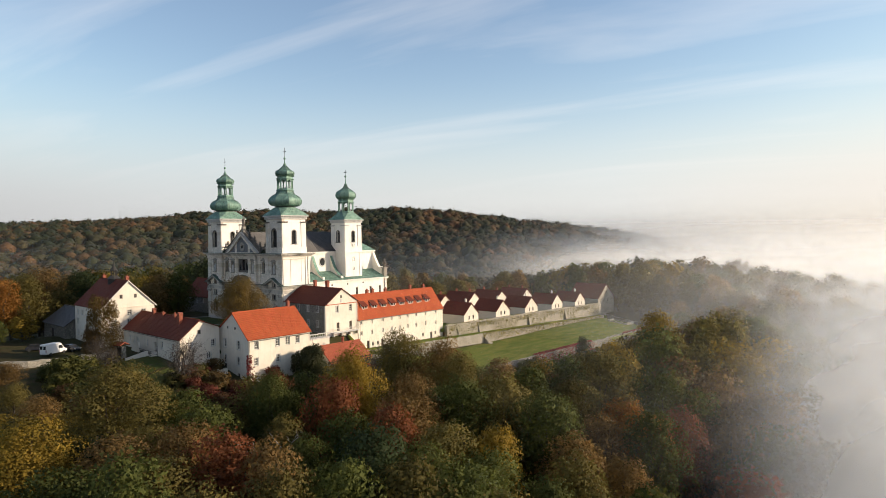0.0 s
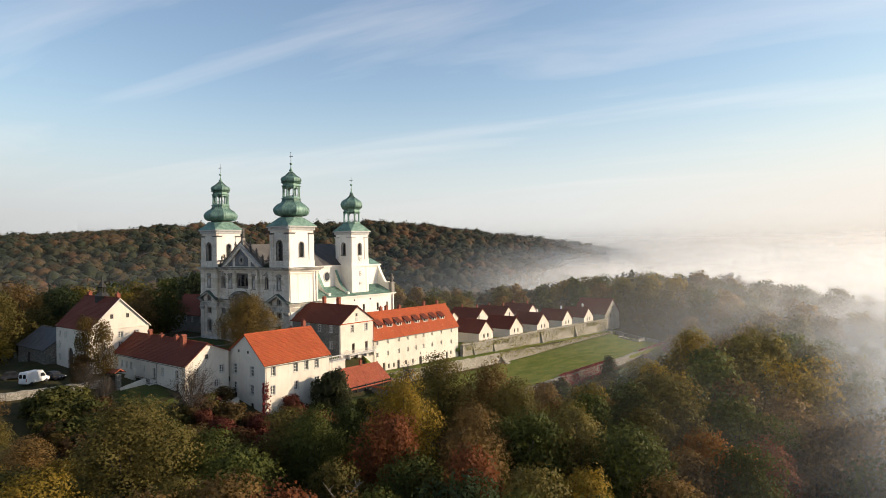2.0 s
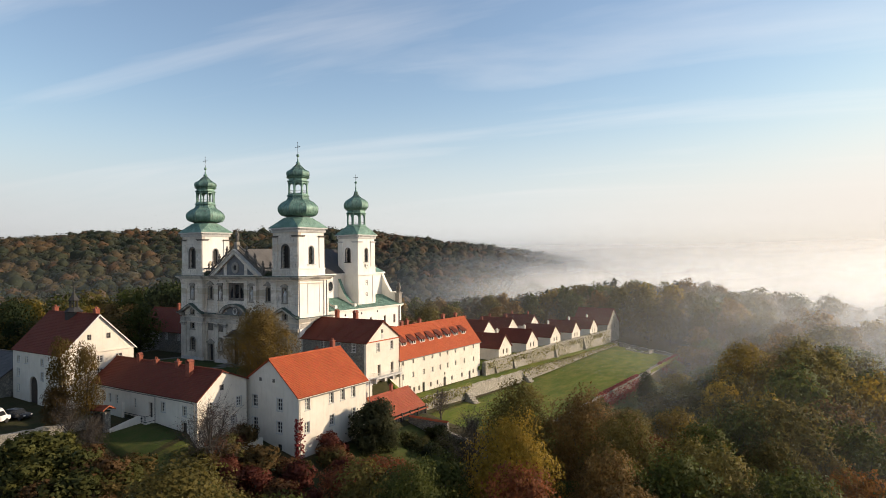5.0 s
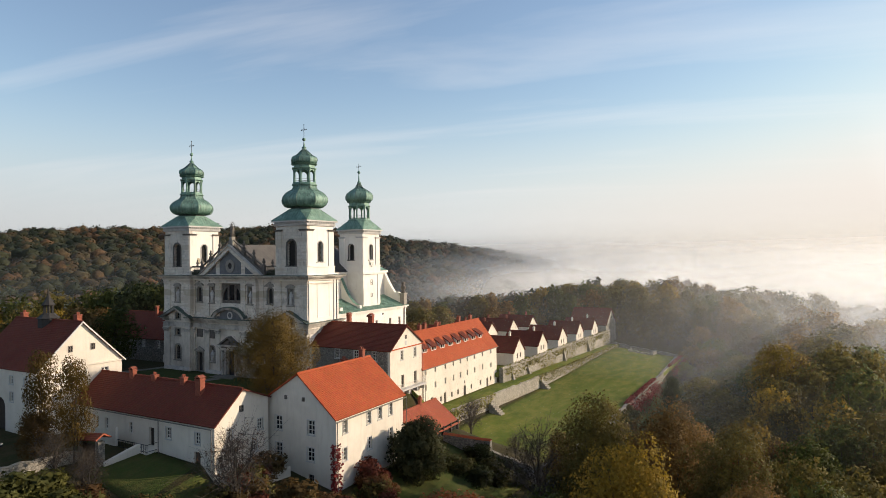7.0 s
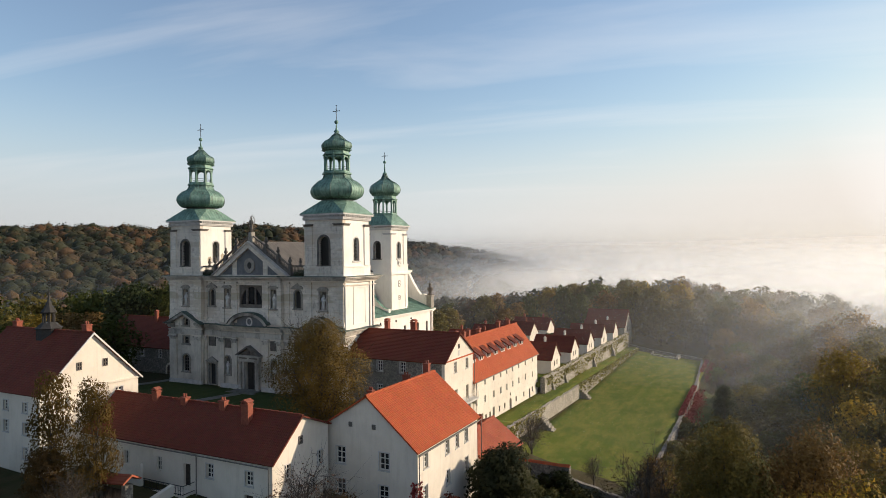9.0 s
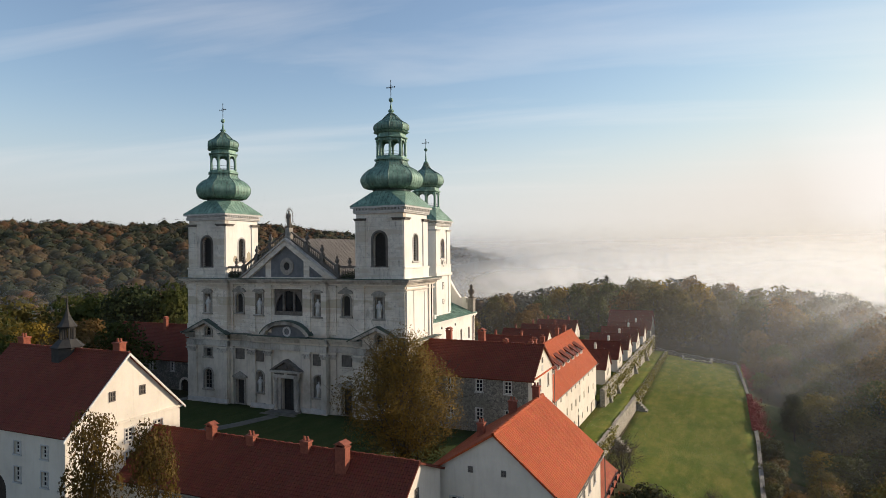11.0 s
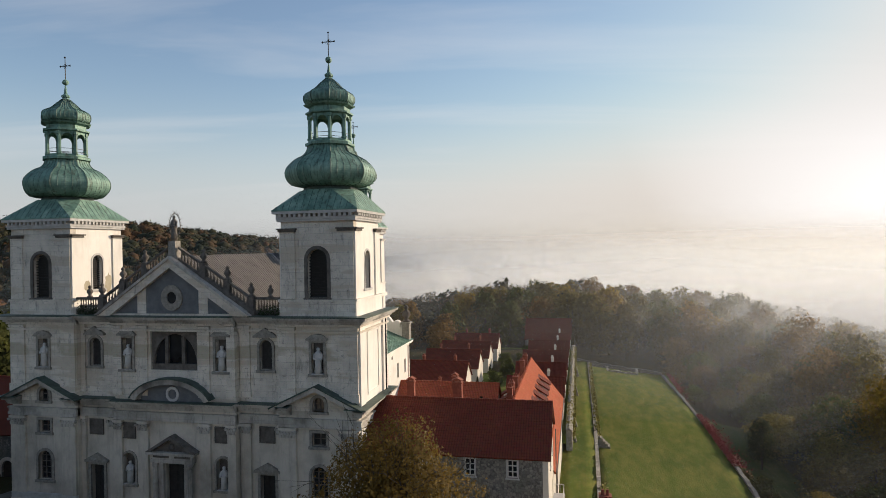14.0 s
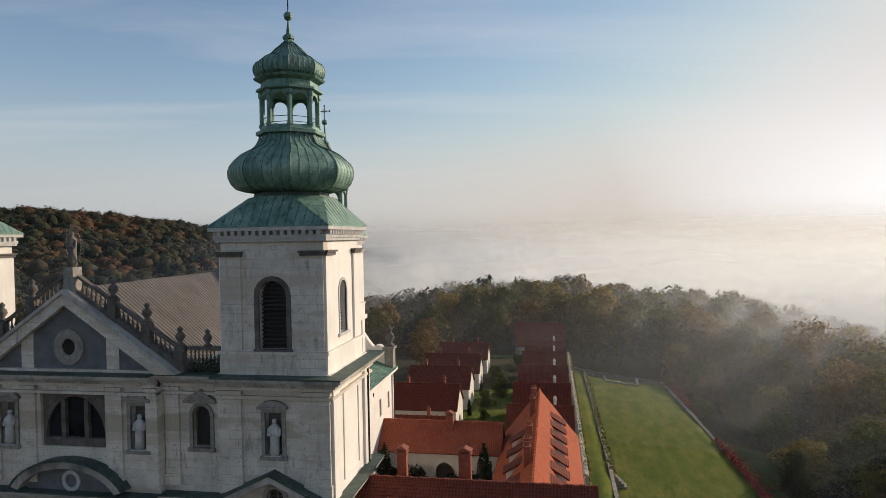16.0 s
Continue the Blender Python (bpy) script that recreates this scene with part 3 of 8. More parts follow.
gx, gy = spread(-260, 60, 2.0, 4400), spread(-40, 330, 2.0, 4400)
GX, GY = np.meshgrid(gx, gy)
GZ = ground_z(GX, GY)
verts = np.stack([GX, GY, GZ], -1).reshape(-1, 3)
w = len(gx)
i0 = (np.arange(len(gy) - 1)[:, None] * w + np.arange(w - 1)[None]).ravel()
faces = np.stack([i0, i0 + 1, i0 + w + 1, i0 + w], -1)
me = bpy.data.meshes.new("ground")
me.from_pydata(verts.tolist(), [], faces.tolist())
me.polygons.foreach_set("use_smooth", [True] * len(me.polygons))
me.materials.append(M["earth"])
tagged(new("ground", me), "leaf-strewn wooded hillside falling away from the monastery", "ground", kind="structure")


def sheet(name, x0, x1, y0, y1, fz, mat, label, step=2.0, over=0.06):
    """A ground cover with a thickness, laid over the hill."""
    bm = B()
    nx, ny = max(1, round((x1 - x0) / step)), max(1, round((y1 - y0) / step))
    g = [[bm.verts.new((x0 + (x1 - x0) * i / nx, y0 + (y1 - y0) * j / ny, fz(x0 + (x1 - x0) * i / nx, y0 + (y1 - y0) * j / ny) + over)) for i in range(nx + 1)] for j in range(ny + 1)]
    for j in range(ny):
        for i in range(nx):
            bm.faces.new((g[j][i], g[j][i + 1], g[j + 1][i + 1], g[j + 1][i]))
    rim = bmesh.ops.extrude_edge_only(bm, edges=[e for e in bm.edges if e.is_boundary])
    for v in rim["geom"]:
        if isinstance(v, bmesh.types.BMVert):
            v.co.z -= 0.9
    ob = part(name, bm, mat, None, "", True)
    return tagged(ob, label, "ground", kind="structure")


def terrace_z(x, y):
    return 0.95 - 0.02 * (y - 112) - 0.012 * (y - 138) * (y > 138)


def lawn_z(x, y):
    return -2.0 - 0.075 * (x + 118) - 0.009 * (y - 105) + 0.35 * math.sin(x * 0.13 + y * 0.05)


sheet("lawn", -118.9, -97.0, 96.5, 226, lawn_z, "lawn", "long mown lawn below the garden wall", 2.0)
sheet("terrace", -124.05, -119.0, 104.5, 232, terrace_z, "lawn", "narrow grass terrace along the convent wing", 2.0)
sheet("terrace_slope", -123.9, -118.8, 101.5, 113.0, lambda x, y: float(max(ground_z(x, y), ground_z(x - 1, y), ground_z(x + 0.5, y + 1))), "lawn", "short grass slope at the convent wing's foot", 1.0, 0.08)
# the church's shade is already in this grass colour
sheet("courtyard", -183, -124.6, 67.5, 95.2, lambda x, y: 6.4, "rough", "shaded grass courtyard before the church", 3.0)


def track(name, pts, width, mat, label, z):
    """A trodden strip along points, laid on level ground."""
    bm, rows_ = B(), []
    for i, (x, y) in enumerate(pts):
        a, b = pts[max(0, i - 1)], pts[min(len(pts) - 1, i + 1)]
        d = Vector((b[0] - a[0], b[1] - a[1])).normalized() * width / 2
        rows_.append([bm.verts.new(p) for p in ((x - d.y, y + d.x, z), (x + d.y, y - d.x, z), (x + d.y, y - d.x, z - 0.3), (x - d.y, y + d.x, z - 0.3))])
    for a, b in zip(rows_, rows_[1:]):
        for k in range(4):
            bm.faces.new((a[k], a[(k + 1) % 4], b[(k + 1) % 4], b[k]))
    return tagged(part(name, bm, mat, None), label, "path", kind="structure")


track("court_path", [(-161.2, 91.6), (-163.0, 86), (-166.5, 79), (-171, 72), (-174, 68)], 2.0, "path", "worn gravel path across the courtyard", 6.5)
track("court_path", [(-181.5, 97), (-183, 92), (-186, 86), (-191, 80)], 1.8, "path", "narrow gravel path round the church corner", 6.5)
sheet("meadow", -136, -116.5, 50.0, 58.0, lambda x, y: float(ground_z(x, y)), "meadow", "sunlit grass bank below the long house", 1.5, 0.08)
sheet("meadow", -112.8, -99.0, 70.0, 94.0, lambda x, y: float(ground_z(x, y)), "meadow", "grassy slope below the tall white house", 2.0, 0.08)
sheet("meadow", -96.3, -84.0, 132, 190, lambda x, y: float(ground_z(x, y)), "meadow", "grassy slope below the lawn wall", 2.0, 0.08)
sheet("garden", -156, -123.4, 137, 232, lambda x, y: 2.75 - 0.016 * (y - 138), "lawn", "grassy hermitage gardens between the small houses", 3.0)

# ---- church ----
CX, CY, G = -161.25, 94.7, 6.4      # the middle of the front, its face, its ground
church = thing("church", (CX, CY, G), "white baroque church with three green copper-domed towers", "church")
FRONT = Face("y", CY, -1)           # depth runs into the wall (+y)
BACKB = CY + 0.75                   # face of the recessed bays


def both(fn):
    for s in (-1, 1):
        fn(s)


# front block: tower bays, recessed bays and middle bay, with openings
def bay(u0, u1, plane, holes, name="wall"):
    f = Face("y", plane, -1)
    part(name, wall(B(), f, u0, u1, G - 1.0, 17.0, 0.9, [q for q in holes if q[2] < 16.9]), "lowrender", church)
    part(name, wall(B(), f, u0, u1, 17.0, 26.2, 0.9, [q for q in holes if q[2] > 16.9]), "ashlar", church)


def front_windows():
    for s in (-1, 1):
        c = CX + s * 15.6
        bay(min(c - 4.1, c + 4.1), max(c - 4.1, c + 4.1), CY,
            [(c - 0.62, c + 0.62, 20.6, 23.6), (c - 0.6, c + 0.6, 17.0, 18.35, True), (c - 0.72, c + 0.72, 13.65, 14.95), (c - 0.85, c + 0.85, 8.6, 11.7, True)])
        c = CX + s * 9.8
        bay(min(CX + s * 6.9, CX + s * 11.5), max(CX + s * 6.9, CX + s * 11.5), BACKB,
            [(c - 0.68, c + 0.68, 20.7, 23.7, True), (c - 0.8, c + 0.8, 6.4, 10.3)])
    bay(CX - 6.9, CX + 6.9, CY,
        [(CX - 5.35 - 0.62, CX - 5.35 + 0.62, 20.6, 23.8), (CX + 5.35 - 0.62, CX + 5.35 + 0.62, 20.6, 23.8), (CX - 2.65, CX + 2.65, 20.6, 24.7),
         (CX - 5.35 - 0.72, CX - 5.35 + 0.72, 8.8, 12.0, True), (CX + 5.35 - 0.72, CX + 5.35 + 0.72, 8.8, 12.0, True), (CX - 1.12, CX + 1.12, 6.4, 11.3)])


front_windows()
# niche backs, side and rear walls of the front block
# the backs are coloured darker than the wall round the niches
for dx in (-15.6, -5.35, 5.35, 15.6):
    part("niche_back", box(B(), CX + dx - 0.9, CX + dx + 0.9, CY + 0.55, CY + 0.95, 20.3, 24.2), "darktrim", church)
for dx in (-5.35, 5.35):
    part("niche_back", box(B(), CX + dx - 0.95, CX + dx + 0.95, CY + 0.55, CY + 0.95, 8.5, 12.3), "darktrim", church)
bm = B()
for s in (-1, 1):
    box(bm, CX + s * 18.9, CX + s * 19.7, CY + 0.92, 103.4, G - 5, 26.2)
box(bm, CX - 18.9, CX + 18.9, 102.6, 103.4, G - 1, 26.2)
part("side_wall", bm, "church", church)
part("terrace_roof", box(B(), CX - 18.9, CX + 18.9, CY + 0.9, 102.6, 25.7, 26.15), "copper", church)


def glazed(dx, plane, w, v0, v1, arched, bars, mat="glass", depth=0.4):
    window(Face("y", plane, -1), CX + dx, w, v0, v1, church, depth, arched, bars, "darktrim", 0.0, mat)


for s in (-1, 1):
    glazed(s * 15.6, CY, 1.2, 17.0, 18.35, True, (1, 1)); glazed(s * 15.6, CY, 1.44, 13.65, 14.95, False, (1, 1))
    glazed(s * 15.6, CY, 1.7, 8.6, 11.7, True, (2, 4)); glazed(s * 9.8, BACKB, 1.36, 20.7, 23.7, True, (0, 0), "louvre")
glazed(0, CY, 5.3, 20.6, 24.7, False, (2, 0), "glass", 0.55)
# the wide thermal window: stone infill above its arch, and two heavy mullions
f = FRONT
n = 14
arc_ = [(CX - 2.45 * math.cos(math.pi * i / n), 21.2 + 3.05 * math.sin(math.pi * i / n)) for i in range(n + 1)]
for side in (arc_[:n // 2 + 1], arc_[n // 2:]):
    f_bm = B()
    f.prism(f_bm, side + [(side[-1][0], 24.7), (side[0][0], 24.7)], 0.25, 0.55)
    part("spandrel_stone", f_bm, "darktrim", church)
for s in (-1, 1):
    part("window_jamb", f.box(B(), *sorted((CX + s * 2.45, CX + s * 2.65)), 20.6, 24.7, 0.25, 0.55), "darktrim", church)
    part("window_mullion", f.box(B(), CX + s * 0.95 - 0.17, CX + s * 0.95 + 0.17, 21.2, 24.0, 0.2, 0.5), "darktrim", church)
part("window_sill", f.box(B(), CX - 2.45, CX + 2.45, 20.6, 21.2, 0.2, 0.55), "darktrim", church)


def surround(dx, plane, w, v0, v1, arched, band=0.28, head="", mat="statue"):
    f, bm = Face("y", plane, -1), B()
    c = CX + dx
    hoop(bm, f, c, w, v0, v1, band, -0.12, 0.08, arched)
    f.box(bm, c - w / 2 - band - 0.1, c + w / 2 + band + 0.1, v0 - 0.25, v0, -0.24, 0.1)
    t = v1 + band
    if head == "cornice":
        f.box(bm, c - w / 2 - band - 0.2, c + w / 2 + band + 0.2, t, t + 0.16, -0.32, 0.1)
        m, r = c, w / 2 + band + 0.2
        f.prism(bm, [(m - r, t + 0.16), (m + r, t + 0.16), (m + r * 0.6, t + 0.5), (m, t + 0.62), (m - r * 0.6, t + 0.5)], -0.26, 0.1)
    if head == "gable":
        r = w / 2 + band + 0.3
        f.box(bm, c - r, c + r, t, t + 0.2, -0.38, 0.1)
        f.prism(bm, [(c - r, t + 0.2), (c + r, t + 0.2), (c, t + 0.95)], -0.34, 0.1)
    bmesh.ops.remove_doubles(bm, verts=bm.verts[:], dist=0.002)
    return part("surround", bm, mat, church)


for s in (-1, 1):
    surround(s * 15.6, CY, 1.24, 20.6, 23.6, False, 0.26, "cornice")
    surround(s * 15.6, CY, 1.2, 17.0, 18.35, True, 0.3)
    surround(s * 15.6, CY, 1.44, 13.65, 14.95, False, 0.25)
    surround(s * 15.6, CY, 1.7, 8.6, 11.7, True, 0.26)
    surround(s * 9.8, BACKB, 1.36, 20.7, 23.7, True, 0.26, "gable")
    surround(s * 9.8, BACKB, 1.6, 6.6, 10.3, False, 0.3, "gable")
    surround(s * 5.35, CY, 1.24, 20.6, 23.8, False, 0.26, "cornice")
    surround(s * 5.35, CY, 1.44, 8.8, 12.0, True, 0.22)
# blind square panels
for s in (-1, 1):
    for dx, pl in ((9.8, BACKB), (5.35, CY)):
        f, c, bm = Face("y", pl, -1), CX + s * dx, B()
        f.box(bm, c - 0.72, c + 0.72, 13.6, 15.0, -0.05, 0.05)
        hoop(bm, f, c, 1.44, 13.6, 15.0, 0.12, -0.14, 0.02, False)
        f.box(bm, c - 0.84, c + 0.84, 13.48, 13.6, -0.14, 0.02)
        part("blind_panel", bm, "darktrim", church)
# doors
for dx, pl, w, v1 in ((-9.8, BACKB, 1.6, 10.3), (9.8, BACKB, 1.6, 10.3), (0, CY, 2.24, 11.3)):
    f, c = Face("y", pl, -1), CX + dx
    bm = B()
    for s in (-1, 1):
        f.box(bm, c + s * w / 4 - w / 4 + 0.02, c + s * w / 4 + w / 4 - 0.02, 6.4, v1, 0.5, 0.6)
        for k in range(3):
            z = 6.8 + k * (v1 - 7.0) / 3
            f.box(bm, c + s * w / 4 - w / 4 + 0.15, c + s * w / 4 + w / 4 - 0.15, z, z + (v1 - 7.0) / 3 - 0.25, 0.46, 0.5)
    part("door", bm, "louvre", church, "dark panelled wooden double door")
# main portal: columns, entablature, broken-up pediment
bm = B()
f = FRONT
for s in (-1, 1):
    f.box(bm, CX + s * 1.5 - 0.32, CX + s * 1.5 + 0.32, 6.4, 11.4, -0.35, 0.1)
    lathe(bm, [(0.34, 6.4), (0.34, 7.0), (0.26, 7.1), (0.23, 10.9), (0.34, 11.1), (0.34, 11.4)], CX + s * 1.95, CY - 0.5, 12)
f.box(bm, CX - 1.2, CX + 1.2, 11.3, 11.55, -0.2, 0.1)
f.box(bm, CX - 2.35, CX + 2.35, 11.4, 11.75, -0.75, 0.1); f.box(bm, CX - 2.3, CX + 2.3, 11.75, 12.25, -0.65, 0.1)
f.box(bm, CX - 2.7, CX + 2.7, 12.25, 12.5, -1.0, 0.1)
part("portal", bm, "stained", church)
bm = B()
f.prism(bm, [(CX - 2.2, 12.5), (CX + 2.2, 12.5), (CX, 13.75)], -0.5, 0.1)
for s in (-1, 1):
    f.prism(bm, [(CX + s * 2.8, 12.5), (CX + s * 2.3, 12.5), (CX, 13.85), (CX, 14.2)], -1.0, 0.1)
lathe(bm, [(0.2, 12.6), (0.34, 12.9), (0.2, 13.25)], CX, CY - 0.55, 10)
part("portal_pediment", bm, "darktrim", church)
for u in (-2.1, 0.3):
    part("inscription", FRONT.box(B(), CX + u, CX + u + 1.8, 11.9, 12.1, -0.675, -0.64), "darktrim", church, "weathered line of writing as a plain bar")
part("doorstep", box(box(B(), CX - 2.6, CX + 2.6, CY - 2.2, CY, 6.2, 6.62), CX - 3.1, CX + 3.1, CY - 2.9, CY - 2.2, 6.2, 6.52), "path", church)

# plinth, pilasters and their capitals
def pil(u0, u1, plane, z0, z1, d=0.28, cap=True):
    f, mat = Face("y", plane, -1), "ashlar" if z1 > 18 else "lowrender"
    ob = part("pilaster", f.box(B(), u0, u1, z0, z1, -d, 0.02), mat, church)
    if cap:
        part("abacus", f.box(B(), u0 - 0.1, u1 + 0.1, z1 - 0.25, z1, -d - 0.16, 0.02), mat, ob)
        part("neck_band", f.box(B(), u0 - 0.04, u1 + 0.04, z1 - 0.75, z1 - 0.62, -d - 0.08, 0.02), mat, ob)
    part("pilaster_base", f.box(B(), u0 - 0.08, u1 + 0.08, z0, z0 + 0.8, -d - 0.1, 0.02), mat, ob)
    if cap and z1 < 18:
        # a carved capital: a flaring bell, two rows of curled leaves and corner scrolls
        bm = B()
        f.prism(bm, [(u0 + 0.06, z1 - 0.95), (u1 - 0.06, z1 - 0.95), (u1 + 0.08, z1 - 0.25), (u0 - 0.08, z1 - 0.25)], -d - 0.1, 0.02)
        m = max(3, round((u1 - u0) / 0.34))
        for j, (zl, hl) in enumerate(((z1 - 0.95, 0.32), (z1 - 0.66, 0.30))):
            for i in range(m - j):
                c = u0 + (u1 - u0) * (i + 0.5 + 0.5 * j) / m
                f.prism(bm, [(c - 0.11, zl), (c + 0.11, zl), (c + 0.13, zl + hl * 0.7), (c, zl + hl), (c - 0.13, zl + hl * 0.7)], -d - 0.17 - 0.06 * j, -d - 0.08)
        for c in (u0 - 0.02, u1 + 0.02):
            f.prism(bm, [(c + 0.17 * math.cos(math.pi * i / 4), z1 - 0.38 + 0.15 * math.sin(math.pi * i / 4)) for i in range(8)], -d - 0.3, -d - 0.05)
        part("capital", bm, "stained", ob)
for s in (-1, 1):
    for a, b in ((11.6, 13.3), (17.9, 19.7)):
        u = sorted((CX + s * a, CX + s * b)); pil(*u, CY, G - 0.6, 15.4); pil(*u, CY, 18.0, 25.1, 0.18)
    for a, b in ((7.0, 8.1), (11.0, 11.5)):
        u = sorted((CX + s * a, CX + s * b)); pil(*u, BACKB, G - 0.6, 15.4); pil(*u, BACKB, 18.0, 25.1, 0.18)
    for a, b in ((2.95, 4.1), (6.0, 6.9)):
        u = sorted((CX + s * a, CX + s * b)); pil(*u, CY, G - 0.6, 15.4); pil(*u, CY, 18.0, 25.1, 0.18)
for s in (-1, 1):
    for a, b in ((11.55, 19.75), (2.5, 6.85)):
        part("plinth", FRONT.box(B(), *sorted((CX + s * a, CX + s * b)), G - 1, 7.2, -0.3, 0.02), "trim", church)


def moulding(name, steps, mat, broken=False):
    """A cornice that follows the bays and returns along the flanks, a part for each length of stone. steps: (z0, z1, how far it stands out)."""
    recess = Face("y", BACKB, -1)
    for z0, z1, d in steps:
        for s in (-1, 1):
            if broken:
                runs = [sorted((CX + s * 18.5, CX + s * (19.7 + d))), sorted((CX + s * 11.5, CX + s * 12.8))]
            else:
                runs = [sorted((CX + s * 11.5, CX + s * (19.7 + d)))]
            for u in runs:
                part(name, FRONT.box(B(), *u, z0, z1, -d, 0.3), mat, church)
            x = CX + s * 19.7
            part(name, box(B(), x - s * 0.3, x + s * d, CY + 0.3, 103.4 + d, z0, z1), mat, church)
            part(name, recess.box(B(), *sorted((CX + s * 6.9, CX + s * 11.5)), z0, z1, -d, 0.3), mat, church)
        part(name, FRONT.box(B(), CX - 6.9, CX + 6.9, z0, z1, -d, 0.3), mat, church)


moulding("architrave", [(15.45, 15.75, 0.32), (15.75, 16.2, 0.26), (16.2, 16.34, 0.36)], "stained")
moulding("bed_mould", [(16.62, 16.76, 0.34), (16.76, 16.9, 0.42)], "stained", True)
moulding("middle_cornice", [(16.9, 17.1, 0.45), (17.1, 17.3, 0.7), (17.3, 17.45, 0.95)], "stained", True)
moulding("middle_flashing", [(17.45, 17.53, 1.0)], "darkcopper", True)
moulding("upper_frieze", [(24.55, 24.75, 0.28), (25.15, 25.4, 0.35)], "ashlar")
moulding("main_cornice", [(25.4, 25.65, 0.55), (25.65, 25.85, 0.85), (25.85, 26.05, 1.1)], "stained")
moulding("main_flashing", [(26.05, 26.16, 1.15)], "darkcopper")

# gables over the tower bays, and the arched one in the middle
for s in (-1, 1):
    c, bm = CX + s * 15.6, B()
    for k in (-1, 1):
        FRONT.prism(bm, [(c + k * 4.7, 17.3), (c + k * 3.9, 17.3), (c, 19.1), (c, 19.55)], -0.95, 0.02)
    gable = part("bay_gable", bm, "stained", church)
    bm = B()
    for k in (-1, 1):
        FRONT.prism(bm, [(c + k * 4.8, 17.42), (c + k * 4.7, 17.3), (c, 19.55), (c, 19.68)], -1.05, 0.02)
    part("gable_flashing", bm, "darkcopper", gable)
bm, fl = B(), B()
n = 16
for i in range(n):
    a, b = (math.pi * (0.12 + 0.76 * k / n) for k in (i, i + 1))
    P = lambda r, q, t: (CX + r * math.cos(q) / math.cos(math.pi * 0.12) * 1.0, 16.65 + t * math.sin(q))
    FRONT.prism(bm, [P(3.9, a, 2.7), P(4.5, a, 3.2), P(4.5, b, 3.2), P(3.9, b, 2.7)], -0.95, 0.02)
    FRONT.prism(fl, [P(4.5, a, 3.2), P(4.6, a, 3.32), P(4.6, b, 3.32), P(4.5, b, 3.2)], -1.05, 0.02)
bmesh.ops.remove_doubles(bm, verts=bm.verts[:], dist=0.002)
seg = part("arched_pediment", bm, "stained", church)
bmesh.ops.remove_doubles(fl, verts=fl.verts[:], dist=0.002)
part("pediment_flashing", fl, "darkcopper", seg)
bm = B()
FRONT.prism(bm, [(CX + 3.7 * math.cos(math.pi * k / 12), 17.45 + 2.0 * math.sin(math.pi * k / 12)) for k in range(13)], -0.25, 0.02)
part("pediment_field", bm, "greypanel", seg)
bm = B()
for i in range(20):
    a, b = 2 * math.pi * i / 20, 2 * math.pi * (i + 1) / 20
    FRONT.prism(bm, [(CX + r * 0.95 * math.cos(q), 18.25 + r * math.sin(q)) for r, q in ((0.5, a), (0.78, a), (0.78, b), (0.5, b))], -0.36, -0.2)
bmesh.ops.remove_doubles(bm, verts=bm.verts[:], dist=0.002)
part("pediment_ring", bm, "trim", seg)

# the main triangular gable between the towers
bm = B()
FRONT.prism(bm, [(CX - 7.6, 26.1), (CX + 7.6, 26.1), (CX, 31.4)], -0.05, 0.9)
main_gable = part("main_gable", bm, "greypanel", church)
for s in (-1, 1):
    part("raking_cornice", FRONT.prism(B(), [(CX + s * 8.5, 26.15), (CX + s * 7.0, 26.15), (CX, 31.0), (CX, 32.0)], -0.55, 1.0), "ashlar", main_gable)
    part("raking_lip", FRONT.prism(B(), [(CX + s * 8.75, 26.2), (CX + s * 8.3, 26.2), (CX, 31.85), (CX, 32.15)], -0.72, 0.9), "stained", main_gable)
    part("gable_strip", FRONT.prism(B(), [(CX + s * 3.0, 26.36), (CX + s * 4.0, 26.36), (CX + s * 4.0, 28.6), (CX + s * 3.0, 29.3)], -0.12, 0.1), "ashlar", main_gable)
part("gable_base", FRONT.box(B(), CX - 6.9, CX + 6.9, 26.17, 26.35, -0.3, 0.3), "ashlar", main_gable)
bm = B()
for i in range(24):
    a, b = 2 * math.pi * i / 24, 2 * math.pi * (i + 1) / 24
    FRONT.prism(bm, [(CX + r * math.cos(q), 27.95 + 1.08 * r * math.sin(q)) for r, q in ((0.55, a), (1.2, a), (1.2, b), (0.55, b))], -0.22, 0.0)
bmesh.ops.remove_doubles(bm, verts=bm.verts[:], dist=0.002)
part("oculus_ring", bm, "statue", main_gable)
bm = B()
FRONT.prism(bm, [(CX + 0.56 * math.cos(2 * math.pi * i / 20), 27.95 + 0.6 * math.sin(2 * math.pi * i / 20)) for i in range(20)], -0.08, -0.04)
part("oculus_pane", bm, "glass", main_gable)


# balustrades, raking and level, with vases
def baluster(bm, x, y, z, h):
    lathe(bm, [(0.07, z), (0.13, z + h * 0.3), (0.06, z + h * 0.6), (0.05, z + h * 0.75), (0.09, z + h)], x, y, 6)


def vase(x, y, z, parent, k=1.0):
    bm = lathe(B(), [(0.32 * k, z), (0.32 * k, z + 0.12 * k), (0.14 * k, z + 0.25 * k), (0.36 * k, z + 0.6 * k), (0.28 * k, z + 0.85 * k), (0.12 * k, z + 1.0 * k), (0.22 * k, z + 1.2 * k), (0.05 * k, z + 1.4 * k)], x, y, 10)
    return part("vase", bm, "darktrim", parent, "", True)


